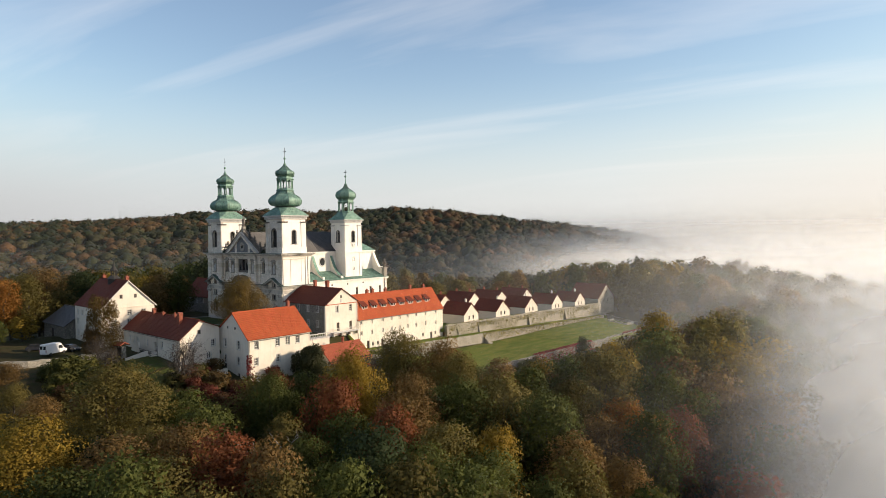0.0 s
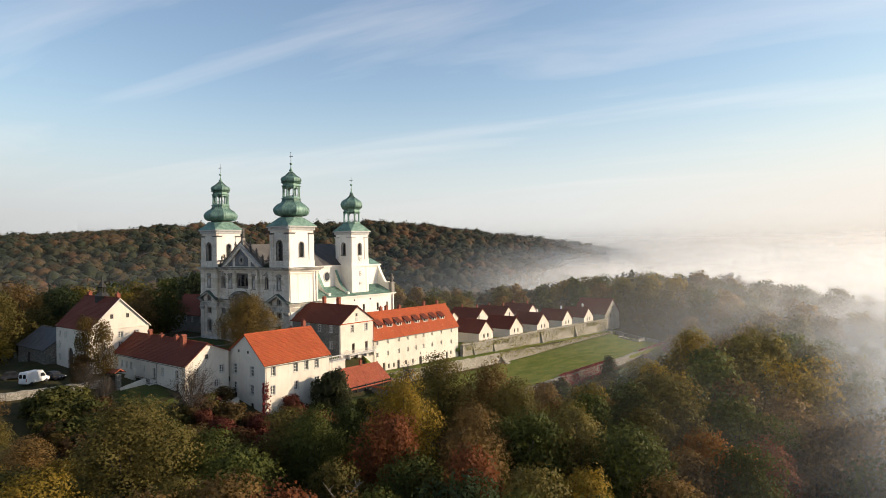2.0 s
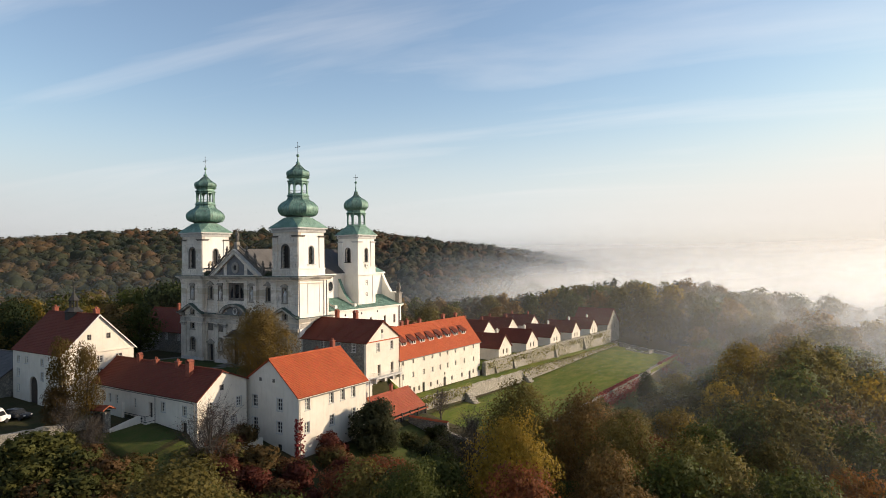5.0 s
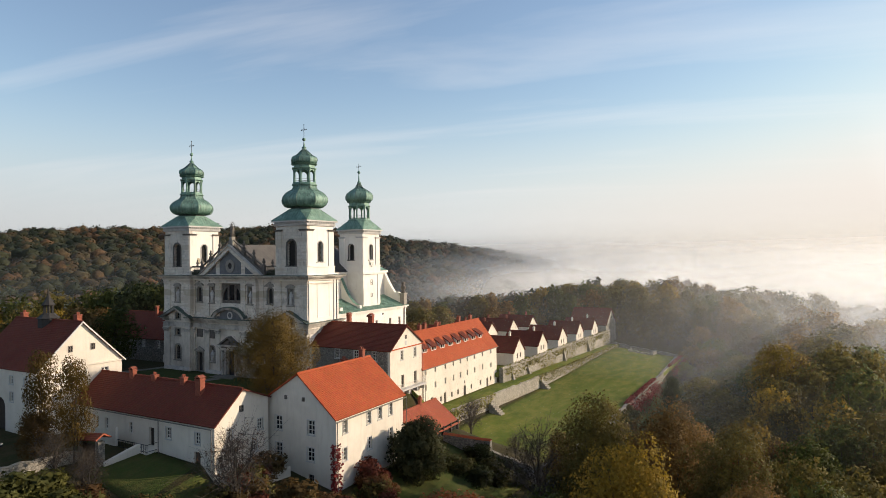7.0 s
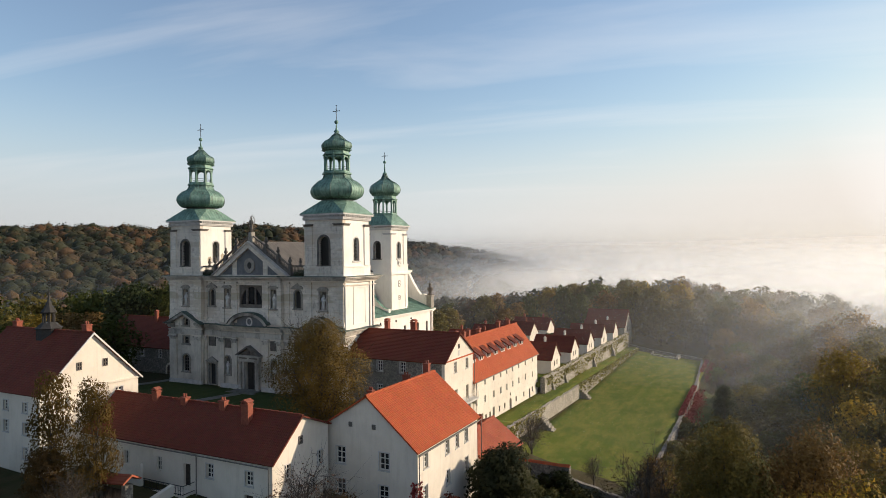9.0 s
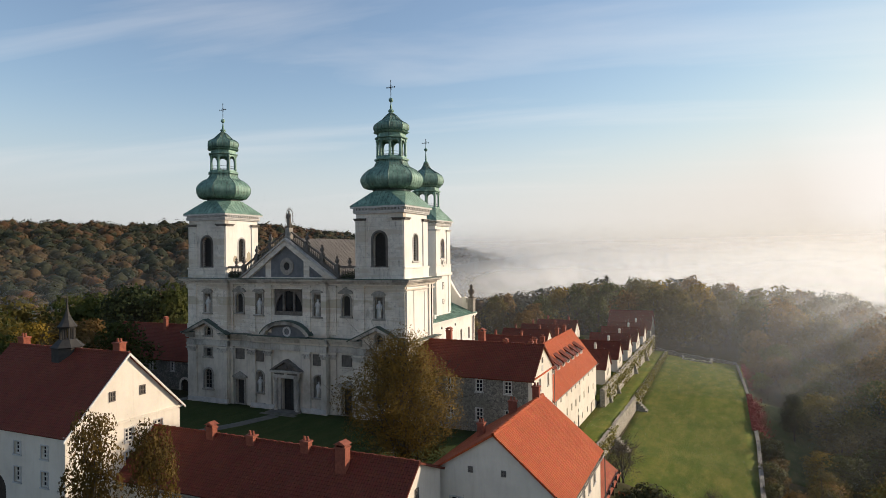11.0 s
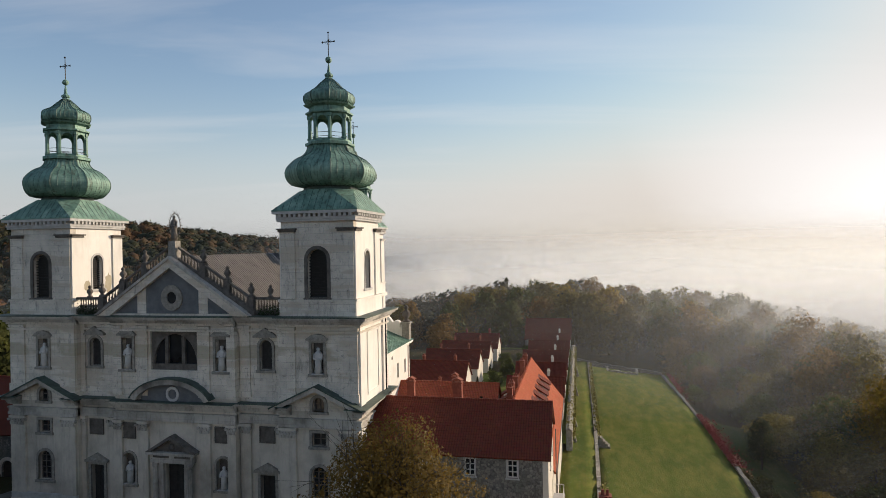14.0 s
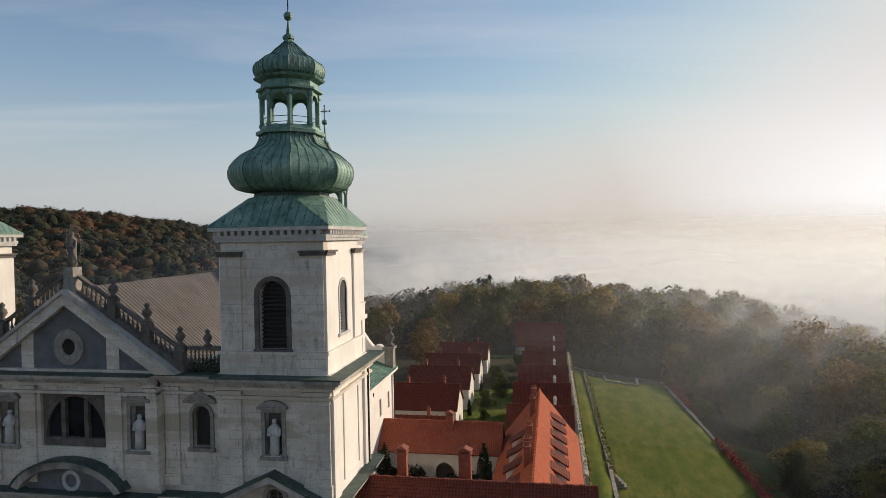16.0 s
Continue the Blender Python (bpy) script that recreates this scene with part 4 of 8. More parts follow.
for s in (-1, 1):
    bm = B()
    n = 22
    for i in range(n):
        t = (i + 0.5) / n
        x = CX + s * (8.6 - 7.9 * t)
        baluster(bm, x, CY + 0.35, 26.75 + 5.1 * t, 1.0)
    FRONT.prism(bm, [(CX + s * 8.9, 27.5), (CX + s * 8.9, 27.72), (CX + s * 0.6, 33.1), (CX + s * 0.6, 32.88)], 0.15, 0.55)
    FRONT.prism(bm, [(CX + s * 8.9, 26.2), (CX + s * 8.9, 26.7), (CX + s * 0.4, 32.1), (CX + s * 0.4, 31.6)], 0.1, 0.6)
    rail = part("balustrade", bm, "darktrim", main_gable)
    for t in (0.02, 0.34, 0.67):
        x, z = CX + s * (8.7 - 8.0 * t), 26.6 + 5.2 * t
        part("balustrade_post", box(B(), x - 0.3, x + 0.3, CY + 0.05, CY + 0.65, z - 0.6, z + 1.35), "darktrim", rail)
        vase(x, CY + 0.35, z + 1.35, rail)
    bm = B()
    for i in range(9):
        x = CX + s * (9.1 + 0.3 * i)
        baluster(bm, x, CY + 0.75, 26.7, 1.0)
    u = sorted((CX + s * 8.9, CX + s * 11.9))
    box(bm, *u, CY + 0.5, CY + 1.0, 26.15, 26.7); box(bm, *u, CY + 0.5, CY + 1.0, 27.7, 27.95)
    level = part("balustrade", bm, "darktrim", church)
    vase(CX + s * 10.4, CY + 0.75, 27.95, level, 0.9)

# the figure on the gable, in a ring of rays
part("statue_pedestal", prism(B(), [(CX - 0.65, 31.6), (CX + 0.65, 31.6), (CX + 0.42, 32.6), (CX + 0.36, 33.7), (CX - 0.36, 33.7), (CX - 0.42, 32.6)], "y", CY, CY + 0.9), "statue", main_gable)


def figure(x, y, z, h, name="statue", parent=None, rays=False, slim=1.0):
    """A plain draped stone figure on its own base."""
    bm = lathe(B(), [(0.25 * h / 2, z), (0.25 * h / 2, z + 0.05 * h), (0.16 * h, z + 0.06 * h), (0.13 * h, z + 0.35 * h), (0.14 * h, z + 0.6 * h), (0.16 * h, z + 0.76 * h), (0.08 * h, z + 0.84 * h), (0.05 * h, z + 0.86 * h),
                    (0.075 * h, z + 0.92 * h), (0.06 * h, z + 0.98 * h), (0.01 * h, z + h)], x, y, 10)
    for s in (-1, 1):
        tube(bm, (x + s * 0.15 * h, y, z + 0.75 * h), (x + s * 0.17 * h, y - 0.06 * h, z + 0.55 * h), 0.05 * h, 0.04 * h)
        tube(bm, (x + s * 0.17 * h, y - 0.06 * h, z + 0.55 * h), (x + s * 0.03 * h, y - 0.15 * h, z + 0.6 * h), 0.04 * h, 0.035 * h)
    for v in bm.verts:
        v.co.x = x + (v.co.x - x) * slim
    if rays:
        for i in range(28):
            a = 2 * math.pi * i / 28
            r = 1.0 + 0.14 * (i % 2)
            tube(bm, (x + 0.62 * math.sin(a), y + 0.12, z + h * 0.6 + 1.2 * math.cos(a)), (x + 0.8 * r * math.sin(a), y + 0.12, z + h * 0.6 + 1.45 * r * math.cos(a)), 0.035, 0.015, 4)
            b = 2 * math.pi * (i + 1) / 28
            tube(bm, (x + 0.62 * math.sin(a), y + 0.12, z + h * 0.6 + 1.2 * math.cos(a)), (x + 0.62 * math.sin(b), y + 0.12, z + h * 0.6 + 1.2 * math.cos(b)), 0.04, 0.04, 4)
    return bm


statue = part("statue", figure(CX, CY + 0.45, 33.7, 2.6, rays=True, slim=0.72), "weathered", None, "", True)
tagged(statue, "stone figure in a ring of rays on the gable top", "statue")
for k, (dx, z, h) in enumerate(((-15.6, 20.65, 2.5), (-5.35, 20.65, 2.5), (5.35, 20.65, 2.5), (15.6, 20.65, 2.5), (-5.35, 8.85, 2.3), (5.35, 8.85, 2.3))):
    ob = part("statue", figure(CX + dx, CY + 0.1, z, h), "trim", None, "", True)
    tagged(ob, "weathered stone figure standing in a niche of the front", "statue", "figures in the niches")
    part("niche_shelf", FRONT.box(B(), CX + dx - 0.6, CX + dx + 0.6, z - 0.08, z, -0.2, 0.55), "trim", church)


# ---- towers ----
def belfry(tx, ty, a, z0, z1, parent, side_mat="church", front_mat="ashlar", arch=(1.0, 27.9, 32.6), side_arch=(0.75, 28.6, 32.4)):
    """The square bell stage: four walls with round-headed openings, corner strips and cornices."""
    for axis, plane, out, mat in (("y", ty - a, -1, front_mat), ("y", ty + a, 1, side_mat), ("x", tx - a, -1, side_mat), ("x", tx + a, 1, side_mat)):
        f = Face(axis, plane, out)
        c = tx if axis == "y" else ty
        w, v0, v1 = arch if axis == "y" else side_arch
        e = 0 if axis == "y" else -0.8
        part("belfry_wall", wall(B(), f, c - a - e, c + a + e, z0, z1, 0.8, [(c - w, c + w, v0, v1, True)]), mat, parent)
        bm = hoop(B(), f, c, 2 * w, v0, v1, 0.34 if w > 0.9 else 0.2, -0.06, 0.1, True)
        f.box(bm, c - w - 0.4, c + w + 0.4, v0 - 0.22, v0, -0.16, 0.1)
        part("opening_surround", bm, "darktrim" if axis == "y" else "trim", parent)
        bm = B()
        n = 16
        for i in range(n):
            z = v0 + (v1 - v0) * i / n
            half = w if z < v1 - w else math.sqrt(max(0.0, w * w - (z - v1 + w) ** 2))
            f.box(bm, c - half, c + half, z, z + 0.12, 0.4, 0.62)
        f.prism(bm, arc_points(c, 2 * w, v0, v1), 0.66, 0.7)
        part("louvres", bm, "louvre", parent)
        for k in (-1, 1):
            part("corner_strip", f.box(B(), c + k * (a - 0.75) - 0.75, c + k * (a - 0.75) + 0.75, z0 + 1.6, z1 - 2.0, -0.16, 0.02), mat, parent)
        bm = B()
        f.box(bm, c - a - 0.12, c + a + 0.12, z0, z0 + 1.35, -0.2, 0.02); f.box(bm, c - a - 0.22, c + a + 0.22, z0 + 1.35, z0 + 1.55, -0.3, 0.02)
        part("belfry_plinth", bm, mat, parent)
        for k in (-1, 1):
            bm = f.box(B(), c + k * (a - 0.75) - 0.85, c + k * (a - 0.75) + 0.85, z1 - 2.0, z1 - 1.65, -0.3, 0.02)
            f.box(bm, c + k * (a - 0.75) - 0.95, c + k * (a - 0.75) + 0.95, z1 - 1.78, z1 - 1.65, -0.42, 0.02)
            part("capital", bm, "darktrim" if front_mat == "ashlar" else "trim", parent)
        bm = B()
        f.box(bm, c - a - 0.3, c + a + 0.3, z1 - 1.0, z1 - 0.8, -0.26, 0.02)
        m = max(9, round(a * 4))
        for i in range(m):
            u = c - a - 0.1 + (2 * a + 0.2) * (i + 0.5) / m
            f.box(bm, u - 0.13, u + 0.13, z1 - 0.55, z1 - 0.25, -0.52, 0.02)
        part("bracket_course", bm, "trim", parent)
    part("cornice", box(box(B(), tx - a - 0.62, tx + a + 0.62, ty - a - 0.62, ty + a + 0.62, z1 - 0.25, z1), tx - a - 0.34, tx + a + 0.34, ty - a - 0.34, ty + a + 0.34, z1 - 0.8, z1 - 0.55), "trim", parent)


def swept_roof(tx, ty, a, r, z0, z1, parent):
    """A copper skirt: four flat slopes from the square eave to the eight-sided drum, with four corner facets and standing seams."""
    bm = B()
    h = r * math.cos(math.pi / 8)
    k = h * math.tan(math.pi / 8)
    low = [(-a, -a), (a, -a), (a, a), (-a, a)]
    top = [(-k, -h), (k, -h), (h, -k), (h, k), (k, h), (-k, h), (-h, k), (-h, -k)]
    lv = [bm.verts.new((tx + x, ty + y, z0)) for x, y in low]
    ev = [bm.verts.new((tx + x, ty + y, z0 + 0.1)) for x, y in low]
    tv = [bm.verts.new((tx + x, ty + y, z1)) for x, y in top]
    for i in range(4):
        bm.faces.new((lv[i], lv[(i + 1) % 4], ev[(i + 1) % 4], ev[i]))
        bm.faces.new((ev[i], ev[(i + 1) % 4], tv[(2 * i + 1) % 8], tv[2 * i]))
        bm.faces.new((ev[(i + 1) % 4], tv[(2 * i + 2) % 8], tv[2 * i + 1]))
    bm.faces.new(lv[::-1]); bm.faces.new(tv)
    roof = part("tower_roof", bm, "copper", parent)
    for n in range(4):
        rot = Matrix.Rotation(n * math.pi / 2, 3, "Z")
        for i in range(-6, 7):
            u = 0.62 * i * a / 4.2
            if abs(u) <= k:
                t = 1.0
            else:
                t = (a - abs(u)) / (a - k)
            lo = rot @ Vector((u, -a, z0 + 0.1)); hi = rot @ Vector((u, -a + (a - h) * t, z0 + 0.1 + (z1 - z0 - 0.1) * t))
            part("roof_seam", tube(B(), (tx + lo.x, ty + lo.y, lo.z), (tx + hi.x, ty + hi.y, hi.z), 0.03, 0.03, 4), "seam", roof)
    return roof


def onion(name, tx, ty, prof, parent, ribs=True, mat="copper"):
    """An eight-sided bulb, with ridges at its corners and seams up its faces."""
    bm = B()
    pts = []
    for (r0, z0), (r1, z1), (r2, z2), (r3, z3) in zip([prof[0]] + prof[:-2], prof[:-1], prof[1:], prof[2:] + [prof[-1]]):
        for k in range(4):
            t = k / 4
            c = lambda p0, p1, p2, p3: 0.5 * ((2 * p1) + (p2 - p0) * t + (2 * p0 - 5 * p1 + 4 * p2 - p3) * t * t + (3 * p1 - p0 - 3 * p2 + p3) * t ** 3)
            pts.append((max(0.02, c(r0, r1, r2, r3)), c(z0, z1, z2, z3)))
    pts.append(prof[-1])
    lathe(bm, pts, tx, ty, 8, math.pi / 8)
    ob = part(name, bm, mat, parent)
    if ribs:
        for i in range(8):
            for k, rr in ((0, 0.06), (0.2, 0.036), (0.4, 0.036), (0.6, 0.036), (0.8, 0.036)):
                bm = B()
                a0, a1 = (math.pi / 8 + 2 * math.pi * (i + j) / 8 for j in (0, 1))
                def at(r, z):
                    p = Vector((math.cos(a0), math.sin(a0))).lerp(Vector((math.cos(a1), math.sin(a1))), k) * r
                    return (tx + p.x, ty + p.y, z)
                for (ra, za), (rb, zb) in zip(pts[::2], pts[2::2]):
                    if ra > 0.5 or rb > 0.5:
                        tube(bm, at(ra, za), at(rb, zb), rr, rr, 3)
                part("seam", bm, "seam", ob)
    return ob


def lantern(tx, ty, r, z0, z1, parent):
    """Eight posts with round arches between them on a stepped base, and a moulded head."""
    bm = lathe(B(), [(r + 0.5, z0 - 0.25), (r + 0.5, z0), (r + 0.2, z0 + 0.12), (r + 0.15, z0 + 0.35), (0.3, z0 + 0.4)], tx, ty, 8, math.pi / 8)
    lan = part("lantern", bm, "copper", parent)
    h = z1 - z0
    top = z0 + h * 0.72
    for i in range(8):
        q = math.pi / 8 + 2 * math.pi * i / 8
        p = (tx + r * math.cos(q), ty + r * math.sin(q))
        bm = lathe(B(), [(0.26, z0 + 0.3), (0.26, z0 + 0.5), (0.2, z0 + 0.55), (0.19, top - 0.4), (0.27, top - 0.3), (0.27, top)], *p, 6, q)
        part("lantern_post", bm, "copper", lan)
        q2 = q + math.pi / 4
        p2 = (tx + r * math.cos(q2), ty + r * math.sin(q2))
        bm = B()
        m = 8
        d = Vector((p2[0] - p[0], p2[1] - p[1])); L = d.length; d.normalize()
        nrm = Vector((math.cos(q + math.pi / 8), math.sin(q + math.pi / 8)))
        rad = L / 2 - 0.2
        for j in range(m):
            a0, a1 = math.pi * j / m, math.pi * (j + 1) / m
            u0, u1 = L / 2 - rad * math.cos(a0), L / 2 - rad * math.cos(a1)
            v0, v1 = top - 0.75 + rad * math.sin(a0), top - 0.75 + rad * math.sin(a1)
            vs = [(u0, v0), (u1, v1), (u1, top + 0.1), (u0, top + 0.1)]
            ring = [[bm.verts.new((p[0] + d.x * u + nrm.x * o, p[1] + d.y * u + nrm.y * o, v)) for u, v in vs] for o in (-0.1, 0.1)]
            for k in range(4):
                bm.faces.new((ring[0][k], ring[0][(k + 1) % 4], ring[1][(k + 1) % 4], ring[1][k]))
            bm.faces.new(ring[0]); bm.faces.new(ring[1][::-1])
        bmesh.ops.remove_doubles(bm, verts=bm.verts[:], dist=0.002)
        part("lantern_arch", bm, "copper", lan)
    part("lantern_head", lathe(B(), [(r + 0.12, top), (r + 0.42, top + 0.12), (r + 0.42, top + 0.28), (r + 0.1, top + 0.34), (r + 0.06, z1 - 0.32), (r + 0.5, z1 - 0.15), (r + 0.62, z1), (r * 0.6, z1 + 0.06)], tx, ty, 8, math.pi / 8), "copper", lan)
    for i in range(8):
        q, q2 = (math.pi / 8 + 2 * math.pi * (i + j) / 8 for j in (0, 1))
        for zz in (0.55, 0.95):
            bm = tube(B(), (tx + r * math.cos(q), ty + r * math.sin(q), z0 + zz), (tx + r * math.cos(q2), ty + r * math.sin(q2), z0 + zz), 0.03, 0.03, 4)
            part("lantern_rail", bm, "iron", lan)
    return lan


def finial(tx, ty, z0, zball, ztop, parent, k=1.0):
    bm = lathe(B(), [(0.5 * k, z0), (0.55 * k, z0 + 0.15), (0.22 * k, z0 + 0.4), (0.1 * k, zball - 0.5), (0.08 * k, zball - 0.36)], tx, ty, 8)
    lathe(bm, [(0.05, zball - 0.42 * k)] + [(0.4 * k * math.cos(a), zball + 0.4 * k * math.sin(a)) for a in np.linspace(-1.4, 1.4, 7)] + [(0.05, zball + 0.5 * k)], tx, ty, 10)
    fin = part("finial", bm, "copper", parent)
    bm = tube(B(), (tx, ty, zball + 0.35), (tx, ty, ztop), 0.05, 0.04, 5)
    c = zball + (ztop - zball) * 0.66
    tube(bm, (tx - 0.75 * k, ty, c), (tx + 0.75 * k, ty, c), 0.045, 0.045, 5)
    for dx, dz in ((-0.75, 0), (0.75, 0), (0, ztop - c)):
        lathe(bm, [(0.02, c + dz - 0.12), (0.11, c + dz), (0.02, c + dz + 0.12)], tx + dx * k, ty, 6)
    for i in range(8):
        q = math.pi / 4 * (i + 0.5)
        tube(bm, (tx, ty, c), (tx + 0.42 * k * math.cos(q), ty, c + 0.42 * k * math.sin(q)), 0.025, 0.015, 4)
    part("cross", bm, "iron", fin)
    return fin


def front_tower(tx):
    ty, a = CY + 4.0, 3.75
    tw = part("tower", box(B(), tx - a - 0.15, tx + a + 0.15, ty - a - 0.15, ty + a + 0.15, 25.9, 26.6), "ashlar", church)
    belfry(tx, ty, a, 26.2, 36.3, tw)
    swept_roof(tx, ty, 4.4, 3.1, 36.3, 38.5, tw)
    # the recessed drum is coloured darker than the dome above it
    part("drum", lathe(B(), [(3.0, 38.3), (3.1, 38.42), (2.75, 38.5), (2.7, 38.8), (2.9, 38.92)], tx, ty, 8, math.pi / 8), "darkcopper", tw)
    onion("dome", tx, ty, [(2.75, 38.85), (3.95, 39.12), (4.5, 39.95), (4.4, 40.8), (3.6, 41.65), (2.85, 42.05), (2.55, 42.3), (2.3, 42.75), (2.15, 43.3)], tw)
    lantern(tx, ty, 2.0, 43.3, 47.2, tw)
    onion("upper_dome", tx, ty, [(1.95, 47.2), (2.45, 47.42), (2.58, 47.95), (2.36, 48.4), (1.72, 48.75), (1.4, 49.0), (0.92, 49.5), (0.42, 49.95), (0.27, 50.4)], tw)
    finial(tx, ty, 50.2, 51.9, 54.7, tw, 0.85)
    return tw


tower_r, tower_l = front_tower(CX + 15.6), front_tower(CX - 16.0)

# bare patches where the render has come off beside the belfry opening
fp = Face("x", CX - 16.0 + 3.75, 1)
for y0, y1, z0, z1, sd in ((CY + 2.0, CY + 3.0, 28.3, 29.7, 3), (CY + 5.0, CY + 6.1, 27.9, 30.4, 5)):
    rp = random.Random(sd)
    pts = [((y0 + y1) / 2 + (y1 - y0) / 2 * rp.uniform(0.7, 1.15) * math.cos(q), (z0 + z1) / 2 + (z1 - z0) / 2 * rp.uniform(0.65, 1.15) * math.sin(q)) for q in (0.35 * k for k in range(18))]
    part("bare_patch", fp.prism(B(), pts, -0.006, 0.05), "bare", tower_l, "patch of bare yellowish plaster")

# rear tower
bx, by, ba = -153.1, 125.9, 3.3
tw = part("tower", box(box(B(), bx - ba, bx + ba, by - ba, by + ba, 16, 26.0), bx - ba - 0.35, bx + ba + 0.35, by - ba - 0.35, by + ba + 0.35, 25.5, 26.0), "church", church)
belfry(bx, by, ba - 0.05, 26.0, 35.7, tw, "church", "church", (0.7, 28.8, 32.3), (0.7, 28.8, 32.3))
swept_roof(bx, by, ba + 0.5, 2.5, 35.7, 38.1, tw)
lantern(bx, by, 2.3, 38.0, 42.3, tw)
onion("dome", bx, by, [(2.5, 42.3), (3.1, 42.65), (3.3, 43.4), (2.95, 44.3), (1.9, 45.0), (0.8, 45.8), (0.35, 46.9)], tw)
finial(bx, by, 46.7, 49.25, 51.2, tw, 0.85)
for f in (Face("x", bx + ba, 1),):
    for z, h in ((20.2, 0.9), (22.9, 1.3)):
        window(f, by, 0.7, z, z + h, tw, -0.02, False, (0, 1), "darktrim")
    for k in (-1, 1):
        part("corner_strip", f.box(B(), by + k * (ba - 0.5) - 0.5, by + k * (ba - 0.5) + 0.5, 18.5, 25.4, -0.12, 0.02), "church", tw)
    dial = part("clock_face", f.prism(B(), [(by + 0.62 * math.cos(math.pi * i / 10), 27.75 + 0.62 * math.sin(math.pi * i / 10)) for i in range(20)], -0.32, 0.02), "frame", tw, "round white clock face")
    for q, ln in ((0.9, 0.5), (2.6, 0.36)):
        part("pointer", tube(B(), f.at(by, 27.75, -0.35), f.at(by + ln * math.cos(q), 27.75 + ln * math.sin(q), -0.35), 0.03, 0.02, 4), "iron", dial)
bm = lathe(B(), [(0.75, -0.03), (0.75, 0.03)], 0, 0, 20)
bmesh.ops.transform(bm, matrix=pose(bx + ba + 0.05, by, 28.0, 0, 90, 0), verts=bm.verts)
part("clock_face", bm, "frame", tw, "round white clock face without numerals")

# flank wall of the front block: strips and blind panel on the lit side
f = Face("x", CX + 19.7, 1)
bm = B()
for u in (CY + 0.1, 101.9):
    f.box(bm, u, u + 1.3, G - 4, 15.4, -0.22, 0.02); f.box(bm, u, u + 1.3, 17.6, 25.2, -0.2, 0.02)
f.box(bm, 97.2, 97.4, 18.4, 24.2, -0.08, 0.02); f.box(bm, 100.6, 100.8, 18.4, 24.2, -0.08, 0.02)
f.box(bm, 97.2, 100.8, 24.2, 24.4, -0.08, 0.02); f.box(bm, 97.2, 100.8, 18.2, 18.4, -0.08, 0.02)
part("flank_strip", bm, "church", church)
for (x, y, z0, z1) in ((CX + 19.95, 102.6, 17.6, 25.3), (-148.3, 137.6, 3, 17.4)):
    part("downpipe", tube(B(), (x, y, z0), (x, y, z1), 0.09, 0.09, 6), "iron", church)

# nave, aisles and chancel
AX = -148.6
ax2 = 2 * CX - AX
holes = [(108.0, 108.9, 12.6, 14.6), (113.5, 114.3, 12.8, 14.6), (119.0, 119.8, 12.8, 14.6), (125.6, 126.5, 12.6, 14.8), (131.2, 132.1, 12.6, 14.8), (135.2, 136.1, 12.6, 14.8)]
fa = Face("x", AX, 1)
part("aisle_wall", wall(B(), fa, 103.4, 138.5, 1.5, 17.3, 0.8, holes), "church", church)
for h in holes:
    window(fa, (h[0] + h[1]) / 2, h[1] - h[0], h[2], h[3], church, 0.3, False, (1, 2), "darktrim")
bm = box(B(), ax2, ax2 + 0.8, 103.4, 138.5, 1.5, 17.3)
box(bm, ax2 + 0.8, AX - 0.8, 137.7, 138.5, 1.5, 17.3)
part("aisle_wall", bm, "church", church)
bm = B()
for y in (110.8, 116.5, 122.4, 128.6):
    fa.prism(bm, [(y + 0.28 * math.cos(2 * math.pi * i / 12), 16.1 + 0.28 * math.sin(2 * math.pi * i / 12)) for i in range(12)], -0.02, 0.1)
part("round_vent", bm, "glass", church)
bm = fa.box(B(), 103.4, 138.9, 16.85, 17.1, -0.25, 0.02); fa.box(bm, 103.4, 139.1, 17.1, 17.45, -0.5, 0.02)
for y in (103.6, 137.4):
    fa.box(bm, y, y + 1.0, 1.5, 16.85, -0.15, 0.02)
part("aisle_cornice", bm, "church", church)
NX = -154.4
nx2 = 2 * CX - NX
bm = B()
quad(bm, (AX + 0.6, 103.3, 17.45), (AX + 0.6, 139.1, 17.45), (NX, 139.1, 20.0), (NX, 103.3, 20.0))
quad(bm, (ax2 - 0.6, 103.3, 17.45), (ax2 - 0.6, 139.1, 17.45), (nx2, 139.1, 20.0), (nx2, 103.3, 20.0))
aisle_roof = part("aisle_roof", bm, "copper", church)
bm = B()
for i in range(60):
    y = 103.6 + 0.6 * i
    tube(bm, (AX + 0.6, y, 17.5), (NX, y, 20.04), 0.03, 0.03, 4)
part("roof_seams", bm, "copper", aisle_roof)
fn = Face("x", NX, 1)
bm = box(B(), NX - 0.7, NX, 103.4, 138.3, 17.5, 26.0)
box(bm, nx2, nx2 + 0.7, 103.4, 138.3, 17.5, 26.0)
box(bm, nx2 + 0.7, NX - 0.7, 137.6, 138.3, 17.5, 26.0)
part("nave_wall", bm, "church", church)
bm = fn.box(B(), 103.4, 138.5, 25.3, 25.6, -0.25, 0.02); fn.box(bm, 103.4, 138.7, 25.6, 26.0, -0.5, 0.02)
part("nave_cornice", bm, "church", church)
